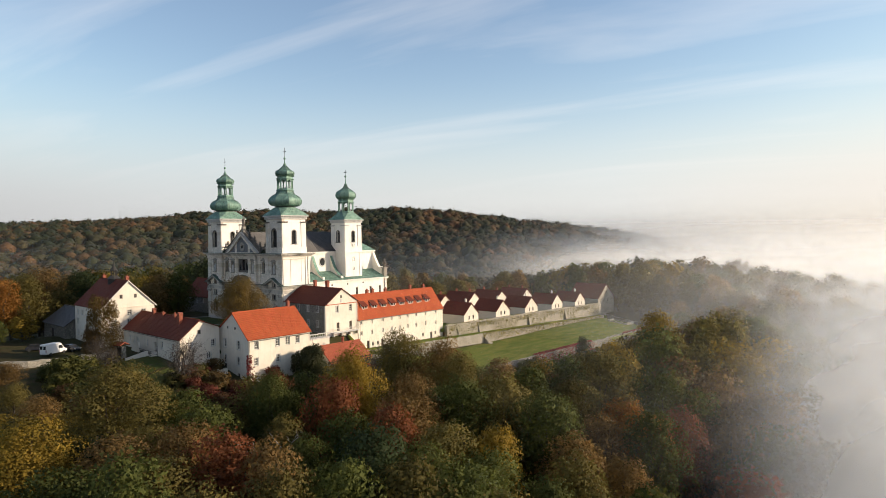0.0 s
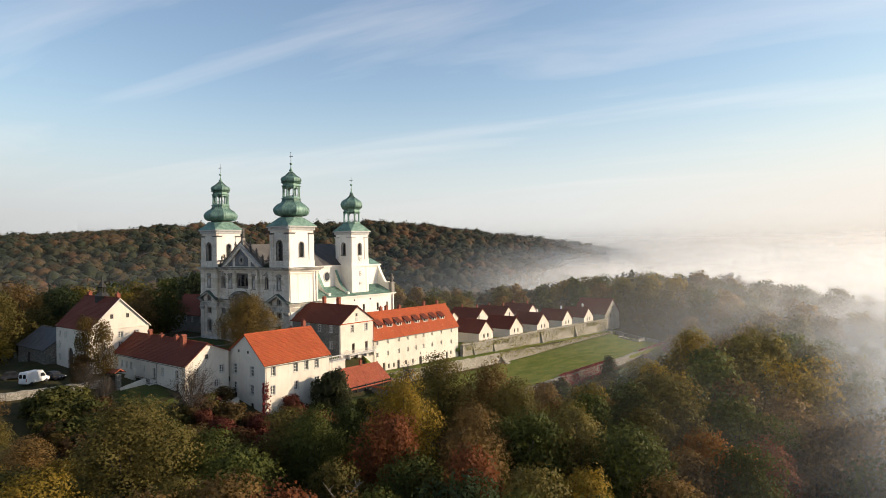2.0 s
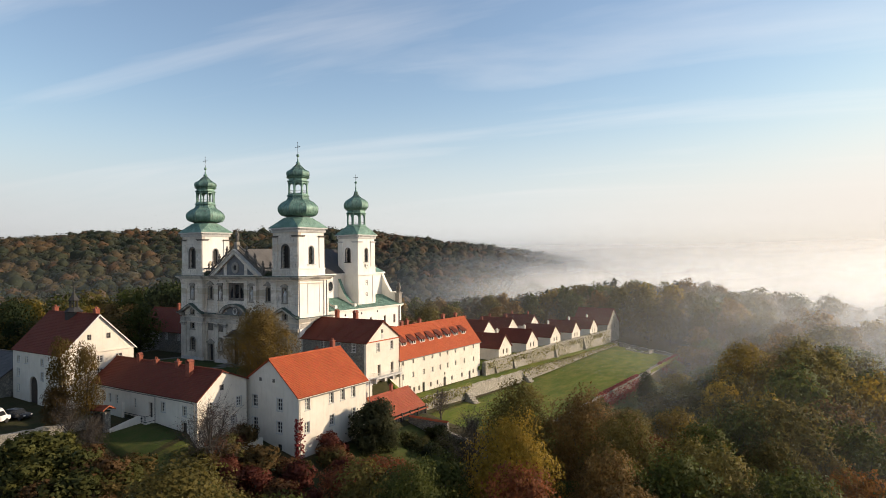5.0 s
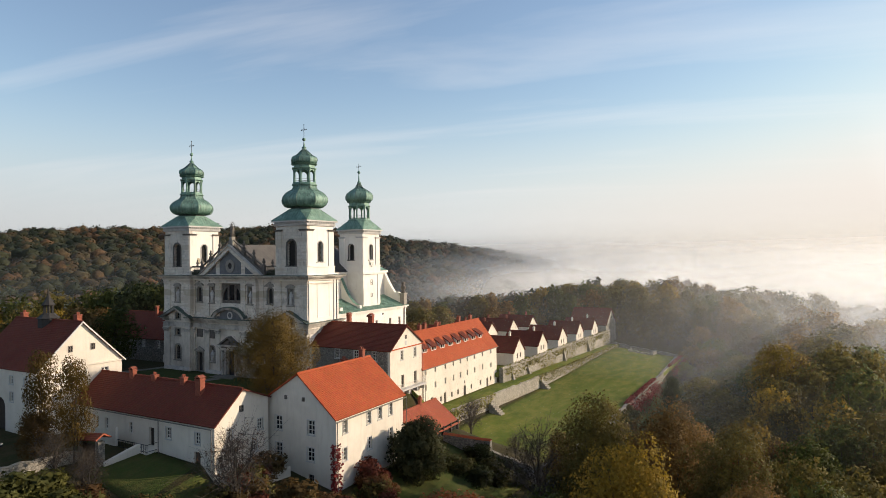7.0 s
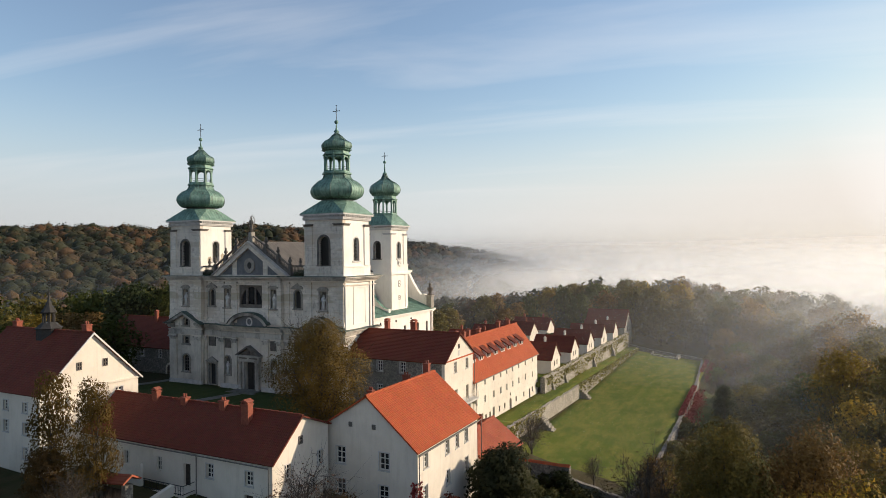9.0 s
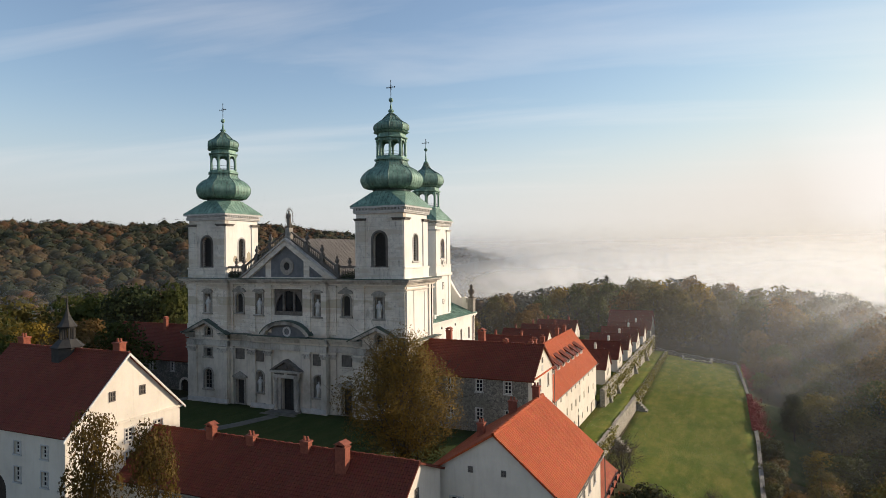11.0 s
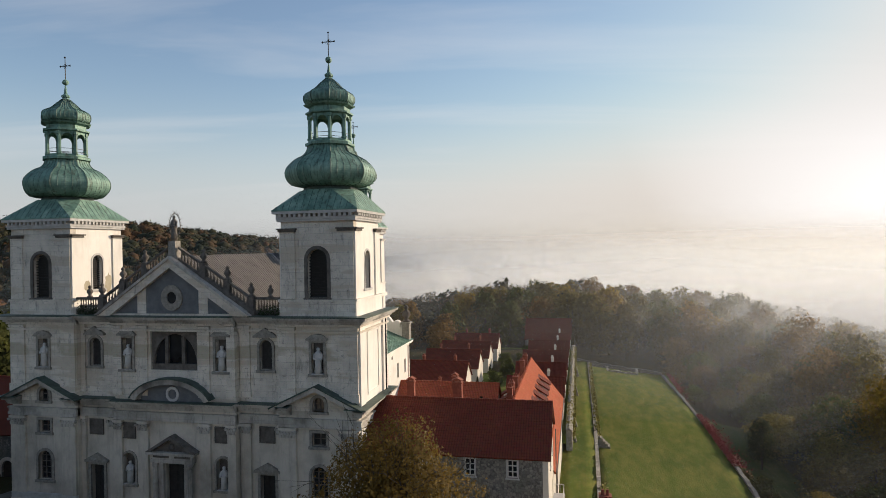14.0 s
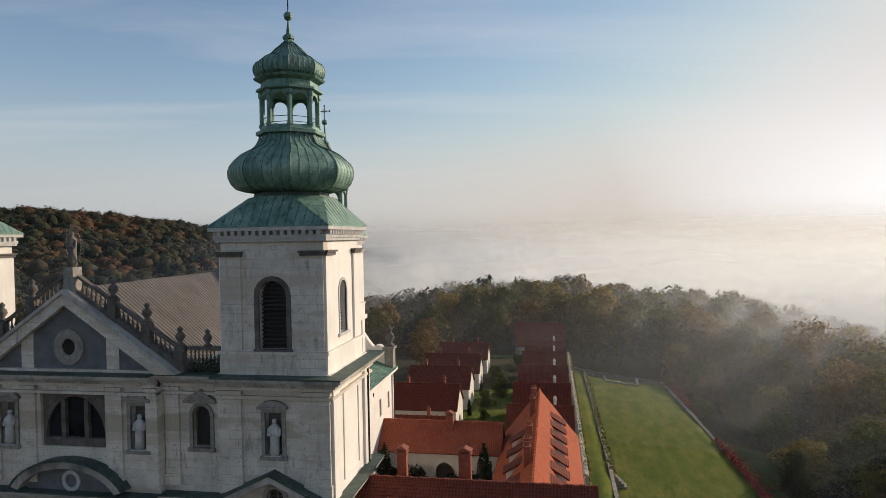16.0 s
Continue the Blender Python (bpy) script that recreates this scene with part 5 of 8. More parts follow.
# oval nave windows and scroll buttresses
for y in (110.5, 117.4):
    bm = B()
    for i in range(20):
        a, b = 2 * math.pi * i / 20, 2 * math.pi * (i + 1) / 20
        fn.prism(bm, [(y + r * math.cos(q), 22.9 + 1.25 * r * math.sin(q)) for r, q in ((0.95, a), (1.25, a), (1.25, b), (0.95, b))], -0.15, 0.02)
    ring = part("oval_window", bm, "trim", church)
    part("oval_pane", fn.prism(B(), [(y + 0.96 * math.cos(2 * math.pi * i / 20), 22.9 + 1.2 * math.sin(2 * math.pi * i / 20)) for i in range(20)], -0.04, 0.0), "glass", ring)
for y in (107.2, 113.9, 120.8):
    bm, fl = B(), B()
    top, n = 24.6, 10
    curve = [(NX + 5.0 * t, 18.6 + (top - 18.6) * (1 - t) ** 1.9) for t in [i / n for i in range(n + 1)]]
    prism(bm, [(NX, 17.6)] + [(NX, top)] + curve[1:] + [(NX + 5.3, 18.6), (NX + 5.3, 17.3)], "y", y - 0.4, y + 0.4)
    for p, q in zip(curve, curve[1:]):
        quad(fl, (p[0], y - 0.5, p[1] + 0.08), (p[0], y + 0.5, p[1] + 0.08), (q[0], y + 0.5, q[1] + 0.08), (q[0], y - 0.5, q[1] + 0.08))
    sc = part("scroll_buttress", bm, "church", church)
    part("buttress_flashing", fl, "copper", sc)
# nave roof: grey sheet near the front, darker behind, green over the chancel
zr, ze = 32.2, 26.0
for name, mat, y0, y1, seam in (("nave_roof", "greyroof", 102.0, 115.8, 0.42), ("nave_roof", "slate", 115.8, 127.0, 0.6)):
    bm = B()
    for sx, ex in ((1, NX + 0.5), (-1, nx2 - 0.5)):
        quad(bm, (ex, y0, ze), (ex, y1, ze), (CX, y1, zr), (CX, y0, zr))
        quad(bm, (ex, y0, ze - 0.2), (ex, y1, ze - 0.2), (CX, y1, zr - 0.2), (CX, y0, zr - 0.2))
    prism(bm, [(nx2, ze), (NX, ze), (CX, zr - 0.1)], "y", y0 + 0.1, y0 + 0.3)
    rf = part(name, bm, mat, church)
    bm = B()
    for i in range(int((y1 - y0) / seam)):
        y = y0 + seam * (i + 0.5)
        tube(bm, (NX + 0.5, y, ze + 0.03), (CX, y, zr + 0.03), 0.035, 0.035, 4)
    part("roof_seams", bm, mat, rf)
part("nave_roof", box(B(), CX - 0.25, CX + 0.25, 96.2, 102.0, 31.6, 32.0), "greyroof", church)
bm = B()
quad(bm, (NX + 0.5, 96.0, 26.2), (NX + 0.5, 102.0, 26.2), (CX, 102.0, 32.15), (CX, 96.0, 32.15))
quad(bm, (nx2 - 0.5, 96.0, 26.2), (nx2 - 0.5, 102.0, 26.2), (CX, 102.0, 32.15), (CX, 96.0, 32.15))
rf = part("nave_roof", bm, "greyroof", church)
bm = B()
for i in range(14):
    tube(bm, (NX + 0.5, 96.2 + 0.42 * i, 26.23), (CX, 96.2 + 0.42 * i, 32.18), 0.035, 0.035, 4)
part("roof_seams", bm, "greyroof", rf)
bm = B()
quad(bm, (NX + 0.5, 127, 26.0), (NX + 0.5, 138.6, 26.0), (CX, 133.0, 31.0), (CX, 127, 31.0))
quad(bm, (nx2 - 0.5, 127, 26.0), (nx2 - 0.5, 138.6, 26.0), (CX, 133.0, 31.0), (CX, 127, 31.0))
quad(bm, (NX + 0.5, 138.6, 26.0), (nx2 - 0.5, 138.6, 26.0), (CX, 133.0, 31.0), (CX, 133.0, 31.0001))
part("chancel_roof", bm, "copper", church)
# rear screen: volute down to a pedestal with a vase
bm = B()
n = 12
curve = [(NX + 5.2 * t, 19.4 + 6.2 * (1 - math.sin(t * math.pi / 2)) ) for t in [i / n for i in range(n + 1)]]
prism(bm, [(NX - 0.5, 17.5), (NX - 0.5, 26.0)] + curve + [(NX + 5.2, 17.5)], "y", 137.6, 138.5)
bm2 = lathe(B(), [(0.7, 137.5), (0.7, 138.6)], 0, 0, 16)
bmesh.ops.transform(bm2, matrix=Matrix(((1, 0, 0, NX + 3.9), (0, 0, 1, 0), (0, 1, 0, 20.0), (0, 0, 0, 1))), verts=bm2.verts)
rear = part("rear_volute", bm, "church", church)
part("volute_scroll", bm2, "church", rear)
part("vase_pedestal", box(box(B(), AX - 0.9, AX + 0.3, 137.3, 138.6, 17.4, 20.2), AX - 1.1, AX + 0.5, 137.1, 138.8, 20.2, 20.45), "statue", rear)
vase(AX - 0.3, 138.0, 20.45, rear, 2.0)

# plants grown on the terrace behind the balustrade
bm = B()
rp = random.Random(9)
for i in range(520):
    p = Vector((CX + rp.choice((-1, 1)) * rp.uniform(9.2, 11.6), CY + rp.uniform(0.2, 0.6), 26.2 + abs(rp.gauss(0, 0.45))))
    n = Vector((rp.gauss(0, 1), rp.gauss(0, 1), rp.gauss(0, 1))).normalized()
    u = n.orthogonal().normalized() * rp.uniform(0.06, 0.14)
    quad(bm, p - u, p - n.cross(u) * 0.7, p + u, p + n.cross(u) * 0.7)
tagged(part("wall_plants", bm, "vinedark", None), "self-sown dark green plants on the church ledge", "plant", kind="stuff")

# ---- convent buildings ----
def gable_house(name, label, x0, x1, y0, y1, z0, zr, ridge_at, z_eaves, along, walls, roof_mat, holes=None, over=0.35, gable_mat=None, category="building", group="", thick=0.5, loc_z=None):
    """A gabled house. along: the way its ridge runs. z_eaves: at the low and the high side. holes: {side: [(u0, u1, v0, v1, arched, kind)]} with
    side one of x0, x1, y0, y1; kind window, door or arch."""
    ob = thing(name, ((x0 + x1) / 2, (y0 + y1) / 2, z0), label, category, group)
    holes = holes or {}
    sides = {"x0": (Face("x", x0, -1), y0, y1), "x1": (Face("x", x1, 1), y0, y1), "y0": (Face("y", y0, -1), x0, x1), "y1": (Face("y", y1, 1), x0, x1)}
    for key, (f, a, b) in sides.items():
        is_gable = key[0] == along
        zt = min(z_eaves) if is_gable else z_eaves[0 if key.endswith("0") else 1]
        e = thick if is_gable is False and along == "x" or is_gable is False else 0
        hs = holes.get(key, [])
        low = [h for h in hs if h[3] <= zt]
        bm = wall(B(), f, a + (0 if is_gable else thick), b - (0 if is_gable else thick), z0, zt, thick, [h[:5] for h in low])
        if is_gable:
            ea, eb = (y0, y1) if along == "x" else (x0, x1)
            f.prism(bm, [(ea, zt), (ea, z_eaves[0]), (ridge_at, zr - 0.05), (eb, z_eaves[1]), (eb, zt)] if abs(z_eaves[0] - z_eaves[1]) > 0.01 else [(ea, zt), (ridge_at, zr - 0.05), (eb, zt)], 0, thick)
        wm = walls if not isinstance(walls, dict) else walls.get(key, walls["other"])
        part("wall", bm, wm, ob)
        for h in hs:
            kind = h[5] if len(h) > 5 else "window"
            m, w = (h[0] + h[1]) / 2, h[1] - h[0]
            if kind == "window":
                window(f, m, w, h[2], h[3], ob, 0.2 if h[3] <= zt else -0.06, h[4], (1, 2 if h[3] - h[2] > 1.0 else 1), "frame", 0.10 if w > 0.8 else 0.0)
            elif kind == "arch2":
                continue
            elif kind == "dark":
                window(f, m, w, h[2], h[3], ob, 0.2 if h[3] <= zt else -0.06, h[4], (1, 1), "darktrim")
            else:
                bm = B()
                pts = arc_points(m, w - 0.02, h[2], h[3]) if h[4] else [(m - w / 2, h[2]), (m + w / 2, h[2]), (m + w / 2, h[3]), (m - w / 2, h[3])]
                f.prism(bm, pts, 0.3, 0.38)
                for k in range(3):
                    f.box(bm, m - w * 0.36, m + w * 0.36, h[2] + 0.15 + k * (h[3] - h[2]) * 0.26, h[2] + (k + 0.8) * (h[3] - h[2]) * 0.26, 0.27, 0.3)
                part("door", bm, "wood", ob)
    ea, eb = (y0, y1) if along == "x" else (x0, x1)
    sl0, sl1 = (zr - z_eaves[0]) / (ridge_at - ea), (zr - z_eaves[1]) / (eb - ridge_at)
    sp = (x0 - over, x1 + over) if along == "x" else (y0 - over, y1 + over)
    roof = gable_roof("roof", along, ridge_at, zr + 0.12, sp, (ea - over, eb + over), (z_eaves[0] - over * sl0 + 0.12, z_eaves[1] - over * sl1 + 0.12), roof_mat, ob)
    return ob, roof


def row(us, w, v0, v1, kind="window", arched=False):
    return [(u - w / 2, u + w / 2, v0, v1, arched, kind) for u in us]


def gutter(a, b, parent, down=None):
    bm = tube(B(), a, b, 0.07, 0.07, 6)
    if down is not None:
        tube(bm, b, (b[0], b[1], down), 0.055, 0.055, 6)
    return part("gutter", bm, "greyroof", parent)


# A: tall house with the bright new roof
hA, rA = gable_house("gatehouse", "tall white house with a bright orange tiled roof", -126.2, -113.5, 67.6, 82.6, -2.0, 14.7, -119.4, (10.4, 9.75), "y", "plaster", "orange",
    {"x1": row((69.4, 74.4, 76.9, 79.4), 0.9, 7.55, 9.15) + row((69.3, 74.5, 79.4), 0.9, 4.2, 5.8) + row((74.5,), 0.7, 1.6, 2.6, "dark"),
     "y0": row((-122.8, -117.4), 1.15, 7.3, 9.1) + row((-122.8, -117.5), 1.15, 4.0, 5.7) + row((-118.6, -121.5), 0.42, 11.35, 11.85, "dark") + [(-123.4, -122.2, 2.6, 4.6, False, "door"), (-117.9, -117.0, 1.4, 2.4, False, "dark")]}, 0.3)
chimney(-119.6, 81.2, 13.5, 16.2, rA, 0.7, 0.6, False); chimney(-121.6, 79.6, 12.2, 14.9, rA, 0.75, 0.6, False); chimney(-122.6, 73.2, 12.0, 14.2, rA, 0.6, 0.6, False)
gutter((-113.1, 67.3, 9.35), (-113.1, 82.9, 9.35), hA, 1.0)
gutter((-113.3, 82.0, 9.3), (-113.35, 67.75, 9.3), hA, 0.0)
bm = B()
random.seed(4)
for i in range(420):
    z = random.uniform(0.6, 6.6)
    x, y = (-113.42, 67.9 + random.gauss(0, 0.22 + 0.05 * (6 - z))) if i % 2 else (-113.9 + random.gauss(0, 0.2), 67.52)
    s = random.uniform(0.08, 0.2)
    n = Vector((random.random(), random.random(), random.random())).normalized() * s
    u = n.orthogonal().normalized() * s
    p = Vector((x + random.uniform(0, 0.15), y, z))
    quad(bm, p - n, p + u, p + n, p - u)
tagged(part("climbing_plant", bm, "creeper", None), "red autumn creeper climbing a white house corner", "climber", kind="stuff")

# L: long low house
hL, rL = gable_house("long_house", "long low white house with a dark red tiled roof", -153.6, -124.0, 58.4, 67.0, 1.6, 13.35, 62.55, (9.85, 11.55), "x", "plaster", "red",
    {"y0": row((-148.4, -146.5, -144.5, -139.4), 0.75, 7.0, 8.5) + row((-132.1, -126.9), 0.95, 7.3, 8.7) + [(-127.5, -126.4, 4.4, 6.4, False, "door"), (-135.8, -134.8, 6.0, 8.3, False, "door")],
     "x1": row((60.6, 65.6), 0.85, 7.7, 9.1) + row((62.5,), 0.6, 10.6, 11.4, "dark") + row((64.6,), 0.85, 5.2, 6.5)}, 0.3)
for x, h in ((-144.6, 0.95), (-140.0, 0.7), (-134.2, 0.85)):
    chimney(x, 62.3, 12.4, 13.4 + h, rL, 0.8, 0.6, h > 0.9)
chimney(-130.0, 61.4, 11.8, 14.5, rL, 0.95, 0.75)
gutter((-153, 58.0, 9.5), (-124.1, 58.0, 9.45), hL, 4.6)
gutter((-135.5, 58.0, 9.5), (-133.6, 58.05, 9.5), hL, 3.0)
bm = B()
Face("y", 58.4, -1).box(bm, -140.5, -134.2, 2.5, 5.6, -1.5, 0.0)
landing = part("landing", bm, "plaster", hL)
bm = B()
for i in range(17):
    x = -139.8 + 0.35 * i
    tube(bm, (x, 56.95, 5.6), (x, 56.95, 6.6), 0.025, 0.025, 4)
for z in (5.75, 6.6):
    tube(bm, (-140.0, 56.95, z), (-134.2, 56.95, z), 0.04, 0.04, 4)
    tube(bm, (-134.25, 56.95, z), (-134.25, 58.4, z), 0.04, 0.04, 4)
part("railing", bm, "iron", landing)
bm = B()
Face("y", 57.0, -1).prism(bm, [(-144.5, 4.0), (-140.5, 4.0), (-140.5, 8.0), (-144.5, 6.0)], 0, 0.35)
part("porch_wall", bm, "plaster", hL)

# H: two-storey house with the turret
hH, rH = gable_house("farmhouse", "large white house with a dark red roof and a small turret", -168.6, -152.0, 53.6, 65.6, 5.0, 20.7, 59.6, (14.75, 14.95), "x", "plaster", "red",
    {"x1": row((56.4, 59.8, 63.0), 0.95, 12.7, 13.9) + row((56.4, 59.8), 0.95, 10.4, 11.8) + row((58.0, 61.2), 0.6, 16.7, 17.6, "dark"),
     "y0": row((-154.6, -158.2, -163.6, -166.6), 0.9, 12.6, 13.7) + row((-154.6, -158.2, -166.6), 0.9, 10.2, 11.5) + row((-154.6, -166.6), 0.9, 7.6, 8.8) + [(-162.6, -159.8, 5.4, 10.6, True, "door")]}, 0.25)
chimney(-153.4, 59.9, 19.4, 21.9, rH, 0.9, 0.7, False); chimney(-167.2, 59.9, 19.4, 21.8, rH, 0.9, 0.7, False)
bm = B()
Face("x", -152.0, 1).box(bm, 53.4, 65.8, 14.55, 14.75, -0.18, 0.02)
part("string_course", bm, "plaster", hH)
for k, (ye, ze) in enumerate(((53.2, 14.45), (66.0, 14.65))):
    bm = B()
    prism(bm, [(ye, ze), (59.6, 20.85), (59.6, 20.6), (ye, ze - 0.22)], "x", -151.72, -151.6)
    part("verge_board", bm, "frame", hH)
tx, ty = -160.2, 59.6
tur = part("turret", lathe(B(), [(1.35, 19.0), (1.35, 20.9), (1.55, 21.0), (1.3, 21.2), (0.8, 21.7)], tx, ty, 8, math.pi / 8), "louvre", rH, "small slate-clad roof turret")
for i in range(8):
    q = math.pi / 8 + math.pi / 4 * i
    part("turret_post", lathe(B(), [(0.1, 21.5), (0.1, 22.9)], tx + 0.6 * math.cos(q), ty + 0.6 * math.sin(q), 6), "louvre", tur)
part("turret_cap", lathe(B(), [(0.8, 22.8), (0.9, 22.95), (0.65, 23.3), (0.36, 23.8), (0.14, 24.4), (0.05, 25.6), (0.02, 26.0)], tx, ty, 8, math.pi / 8), "louvre", tur)
# low sheds behind it
hK, rK = gable_house("shed", "low dark barn with a brown roof among trees", -185, -169.4, 51.5, 61.5, 4.5, 13.2, 56.5, (9.6, 9.6), "x", "rubble", "slate", {"y0": [(-180, -177.5, 5.5, 8.4, False, "door")]}, 0.4)

# S: stone-faced house beside the church
hS, rS = gable_house("stone_house", "rubble stone house with a white gable and dark red roof", -141.4, -124.0, 95.0, 105.2, 0.4, 17.25, 100.1, (13.55, 13.9), "x", {"other": "plaster", "y0": "rubble"}, "red",
    {"y0": row((-135.2, -131.1, -127.2), 0.95, 11.6, 13.2) + row((-135.2, -131.1, -127.2), 0.95, 7.9, 9.5),
     "x1": row((98.6, 102.9), 0.85, 11.5, 13.1) + row((99.9,), 0.5, 15.0, 15.7, "dark") + [(98.4, 99.3, 6.75, 8.9, False, "door"), (102.5, 103.4, 6.75, 8.9, False, "door")] + row((102.6,), 0.8, 3.6, 4.8)}, 0.28)
chimney(-138.7, 103.0, 15.2, 18.6, rS, 0.75, 0.65); chimney(-133.7, 103.2, 15.0, 18.6, rS, 0.95, 0.65)
bm = B()
fx = Face("x", -124.0, 1)
fx.box(bm, 96.6, 105.0, 6.4, 6.65, -1.15, 0.0)
for y in (97.0, 99.6, 102.2, 104.6):
    fx.prism(bm, [(y - 0.12, 5.6), (y + 0.12, 5.6), (y + 0.12, 6.4), (y - 0.12, 6.4)], -0.9, 0.0)
bal = part("balcony", bm, "trim", hS)
bm = B()
for i in range(29):
    tube(bm, (-122.92, 96.7 + 0.29 * i, 6.65), (-122.92, 96.7 + 0.29 * i, 7.6), 0.02, 0.02, 4)
for y in (96.7, 104.9):
    for k in range(4):
        tube(bm, (-122.95 - 0.3 * k, y, 6.65), (-122.95 - 0.3 * k, y, 7.6), 0.02, 0.02, 4)
    tube(bm, (-122.92, y, 7.6), (-124.0, y, 7.6), 0.03, 0.03, 4)
tube(bm, (-122.92, 96.7, 7.6), (-122.92, 104.9, 7.6), 0.035, 0.035, 4)
part("balcony_rail", bm, "frame", bal)
bm = fx.box(B(), 94.9, 105.3, 13.45, 13.62, -0.14, 0.02)
part("string_course", bm, "orange", hS)
part("wall_tablet", fx.box(B(), 99.6, 100.3, 13.9, 14.7, -0.05, 0.02), "trim", hS)
gutter((-123.7, 105.15, 13.3), (-123.7, 105.15, 13.28), hS, 1.5)

# W: long convent wing
wy = (106.5, 110.1, 114.0, 117.3, 120.3, 123.4, 126.8, 130.7, 135.0)
hW, rW = gable_house("convent_wing", "long white convent wing with an orange roof and dormers", -133.2, -124.0, 105.4, 138.1, -1.2, 14.75, -128.6, (8.9, 8.9), "y", "plaster", "orange",
    {"x1": row(wy, 0.72, 7.5, 8.65) + row(wy[:8], 0.72, 4.6, 5.75) + row((135.0,), 0.72, 4.4, 5.5)
     + [(108.3, 109.2, 0.9, 3.0, False, "door"), (113.4, 114.3, 0.75, 2.95, False, "door"), (121.6, 122.7, 0.55, 2.8, True, "door"), (132.6, 133.5, 0.35, 2.4, False, "door")]
     + row((110.4, 112.2, 116.6, 119.2, 125.2, 129.6, 134.8), 0.65, 1.5, 2.5, "dark") + row((122.15,), 0.5, 3.2, 3.8, "dark")}, 0.3)
for y, h in ((113.2, 0.9), (115.2, 1.0), (120.0, 0.8), (129.8, 1.1), (135.4, 0.9)):
    chimney(-129.3, y, 13.4, 15.1 + h, rW, 0.6, 0.75, False)
gutter((-123.6, 138.3, 8.6), (-123.62, 105.7, 8.6), hW, 0.8)
def dormer(y, side):
    """A shed dormer: low front with a window, its roof running back up the slope."""
    xf = -124.0 - 1.7 if side > 0 else -133.2 + 1.7
    zf = 8.9 + 1.7 * 5.85 / 4.6
    bm = B()
    for s in (-1, 1):
        prism(bm, [(xf, zf), (xf, zf + 0.95), (xf - side * 2.0, zf + 1.9), (xf - side * 2.0, zf)], "y", y + s * 0.85 - 0.08, y + s * 0.85 + 0.08)
    box(bm, xf - 0.04, xf + 0.04, y - 0.75, y + 0.75, zf - 0.1, zf + 0.2)
    box(bm, xf - 0.05, xf + 0.05, y - 0.1, y + 0.1, zf, zf + 0.95)
    dm = part("dormer", bm, "frame", rW)
    part("dormer_window", box(B(), xf - side * 0.12 - 0.02, xf - side * 0.12 + 0.02, y - 0.72, y + 0.72, zf, zf + 0.95), "glass", dm)
    bm = courses(B(), (xf + side * 0.35, y - 1.0, zf + 0.92), (xf + side * 0.35, y + 1.0, zf + 0.92), (xf - side * 2.6, y - 1.0, zf + 2.75), (xf - side * 2.6, y + 1.0, zf + 2.75))
    part("dormer_roof", bm, "red", dm)
for k in range(8):
    dormer(109.2 + 3.45 * k, 1)
for y in (112.5, 117.0, 121.5, 126.0):
    dormer(y, -1)

# E: low cross wing closing the cloister yard
hE, rE = gable_house("cloister_wing", "low cream wing with an arched passage and red roof", -148.3, -133.4, 130.0, 136.2, 1.5, 11.7, 133.1, (9.0, 9.0), "x", "plaster", "redbright",
    {"y0": [(-141.3, -138.9, 3.2, 7.6, True, "arch2")] + row((-146.3, -143.0, -137.2, -135.3), 0.8, 5.0, 6.4, "dark")}, 0.35)
chimney(-139.8, 132.4, 10.8, 13.1, rE, 0.9, 0.7)
# this yard takes the courtyard's grass colour, darkened for shade
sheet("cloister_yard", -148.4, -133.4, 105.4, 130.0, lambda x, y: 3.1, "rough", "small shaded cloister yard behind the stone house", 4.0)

# low porch below A, and the link with its arch
hP, rP = gable_house("porch", "small timber porch with a red tiled roof", -122.3, -114.8, 89.6, 101.0, -3.0, 4.7, -119.0, (3.4, 1.5), "y", "plaster", "redbright", {}, 0.5)
chimney(-119.0, 96.2, 4.4, 6.2, rP, 0.5, 0.45, False)
bm = B()
for i in range(6):
    y = 88.4 + 2.5 * i
    box(bm, -114.5, -114.3, y - 0.1, y + 0.1, -1.5, 1.9)
box(bm, -114.55, -114.3, 88.2, 101, 0.1, 0.25); box(bm, -114.55, -114.3, 88.2, 101, -0.9, -0.75)
part("porch_frame", bm, "wood", hP)
part("porch_glazing", box(B(), -114.58, -114.52, 88.4, 100.9, -0.9, 1.7), "glass", hP)
link = thing("archway", (-123, 89, 1), "white arched link with a balustrade between two houses", "archway")
fk = Face("x", -122.6, 1)
part("wall", wall(B(), fk, 82.6, 95.0, 0.0, 5.8, 0.8, [(87.2, 89.6, 0.5, 4.6, True)]), "plaster", link)
bm = box(B(), -125.5, -122.4, 82.6, 95.0, 5.8, 6.05)
box(bm, -122.75, -122.45, 82.6, 95.0, 6.95, 7.15)
for i in range(24):
    baluster(bm, -122.6, 82.9 + 0.5 * i, 6.05, 0.9)
part("balustrade", bm, "trim", link)

# stone range left of the church front
hB, rB = gable_house("stone_range", "long stone range with a dark red roof beside the church", -209, -181.2, 100.2, 110.5, 4.5, 16.8, 105.4, (11.6, 11.6), "x", "rubble", "red",
    {"y0": row((-199.5, -195.8, -190.6, -184.0), 0.9, 9.4, 11.0) + [(-188.6, -186.8, 5.2, 8.2, True, "door")]}, 0.4)
bm = hoop(B(), Face("y", 100.2, -1), -187.7, 1.8, 5.2, 8.2, 0.4, -0.06, 0.05, True)
part("arch_band", bm, "plaster", hB)
chimney(-197.0, 104.6, 15.6, 18.2, rB)

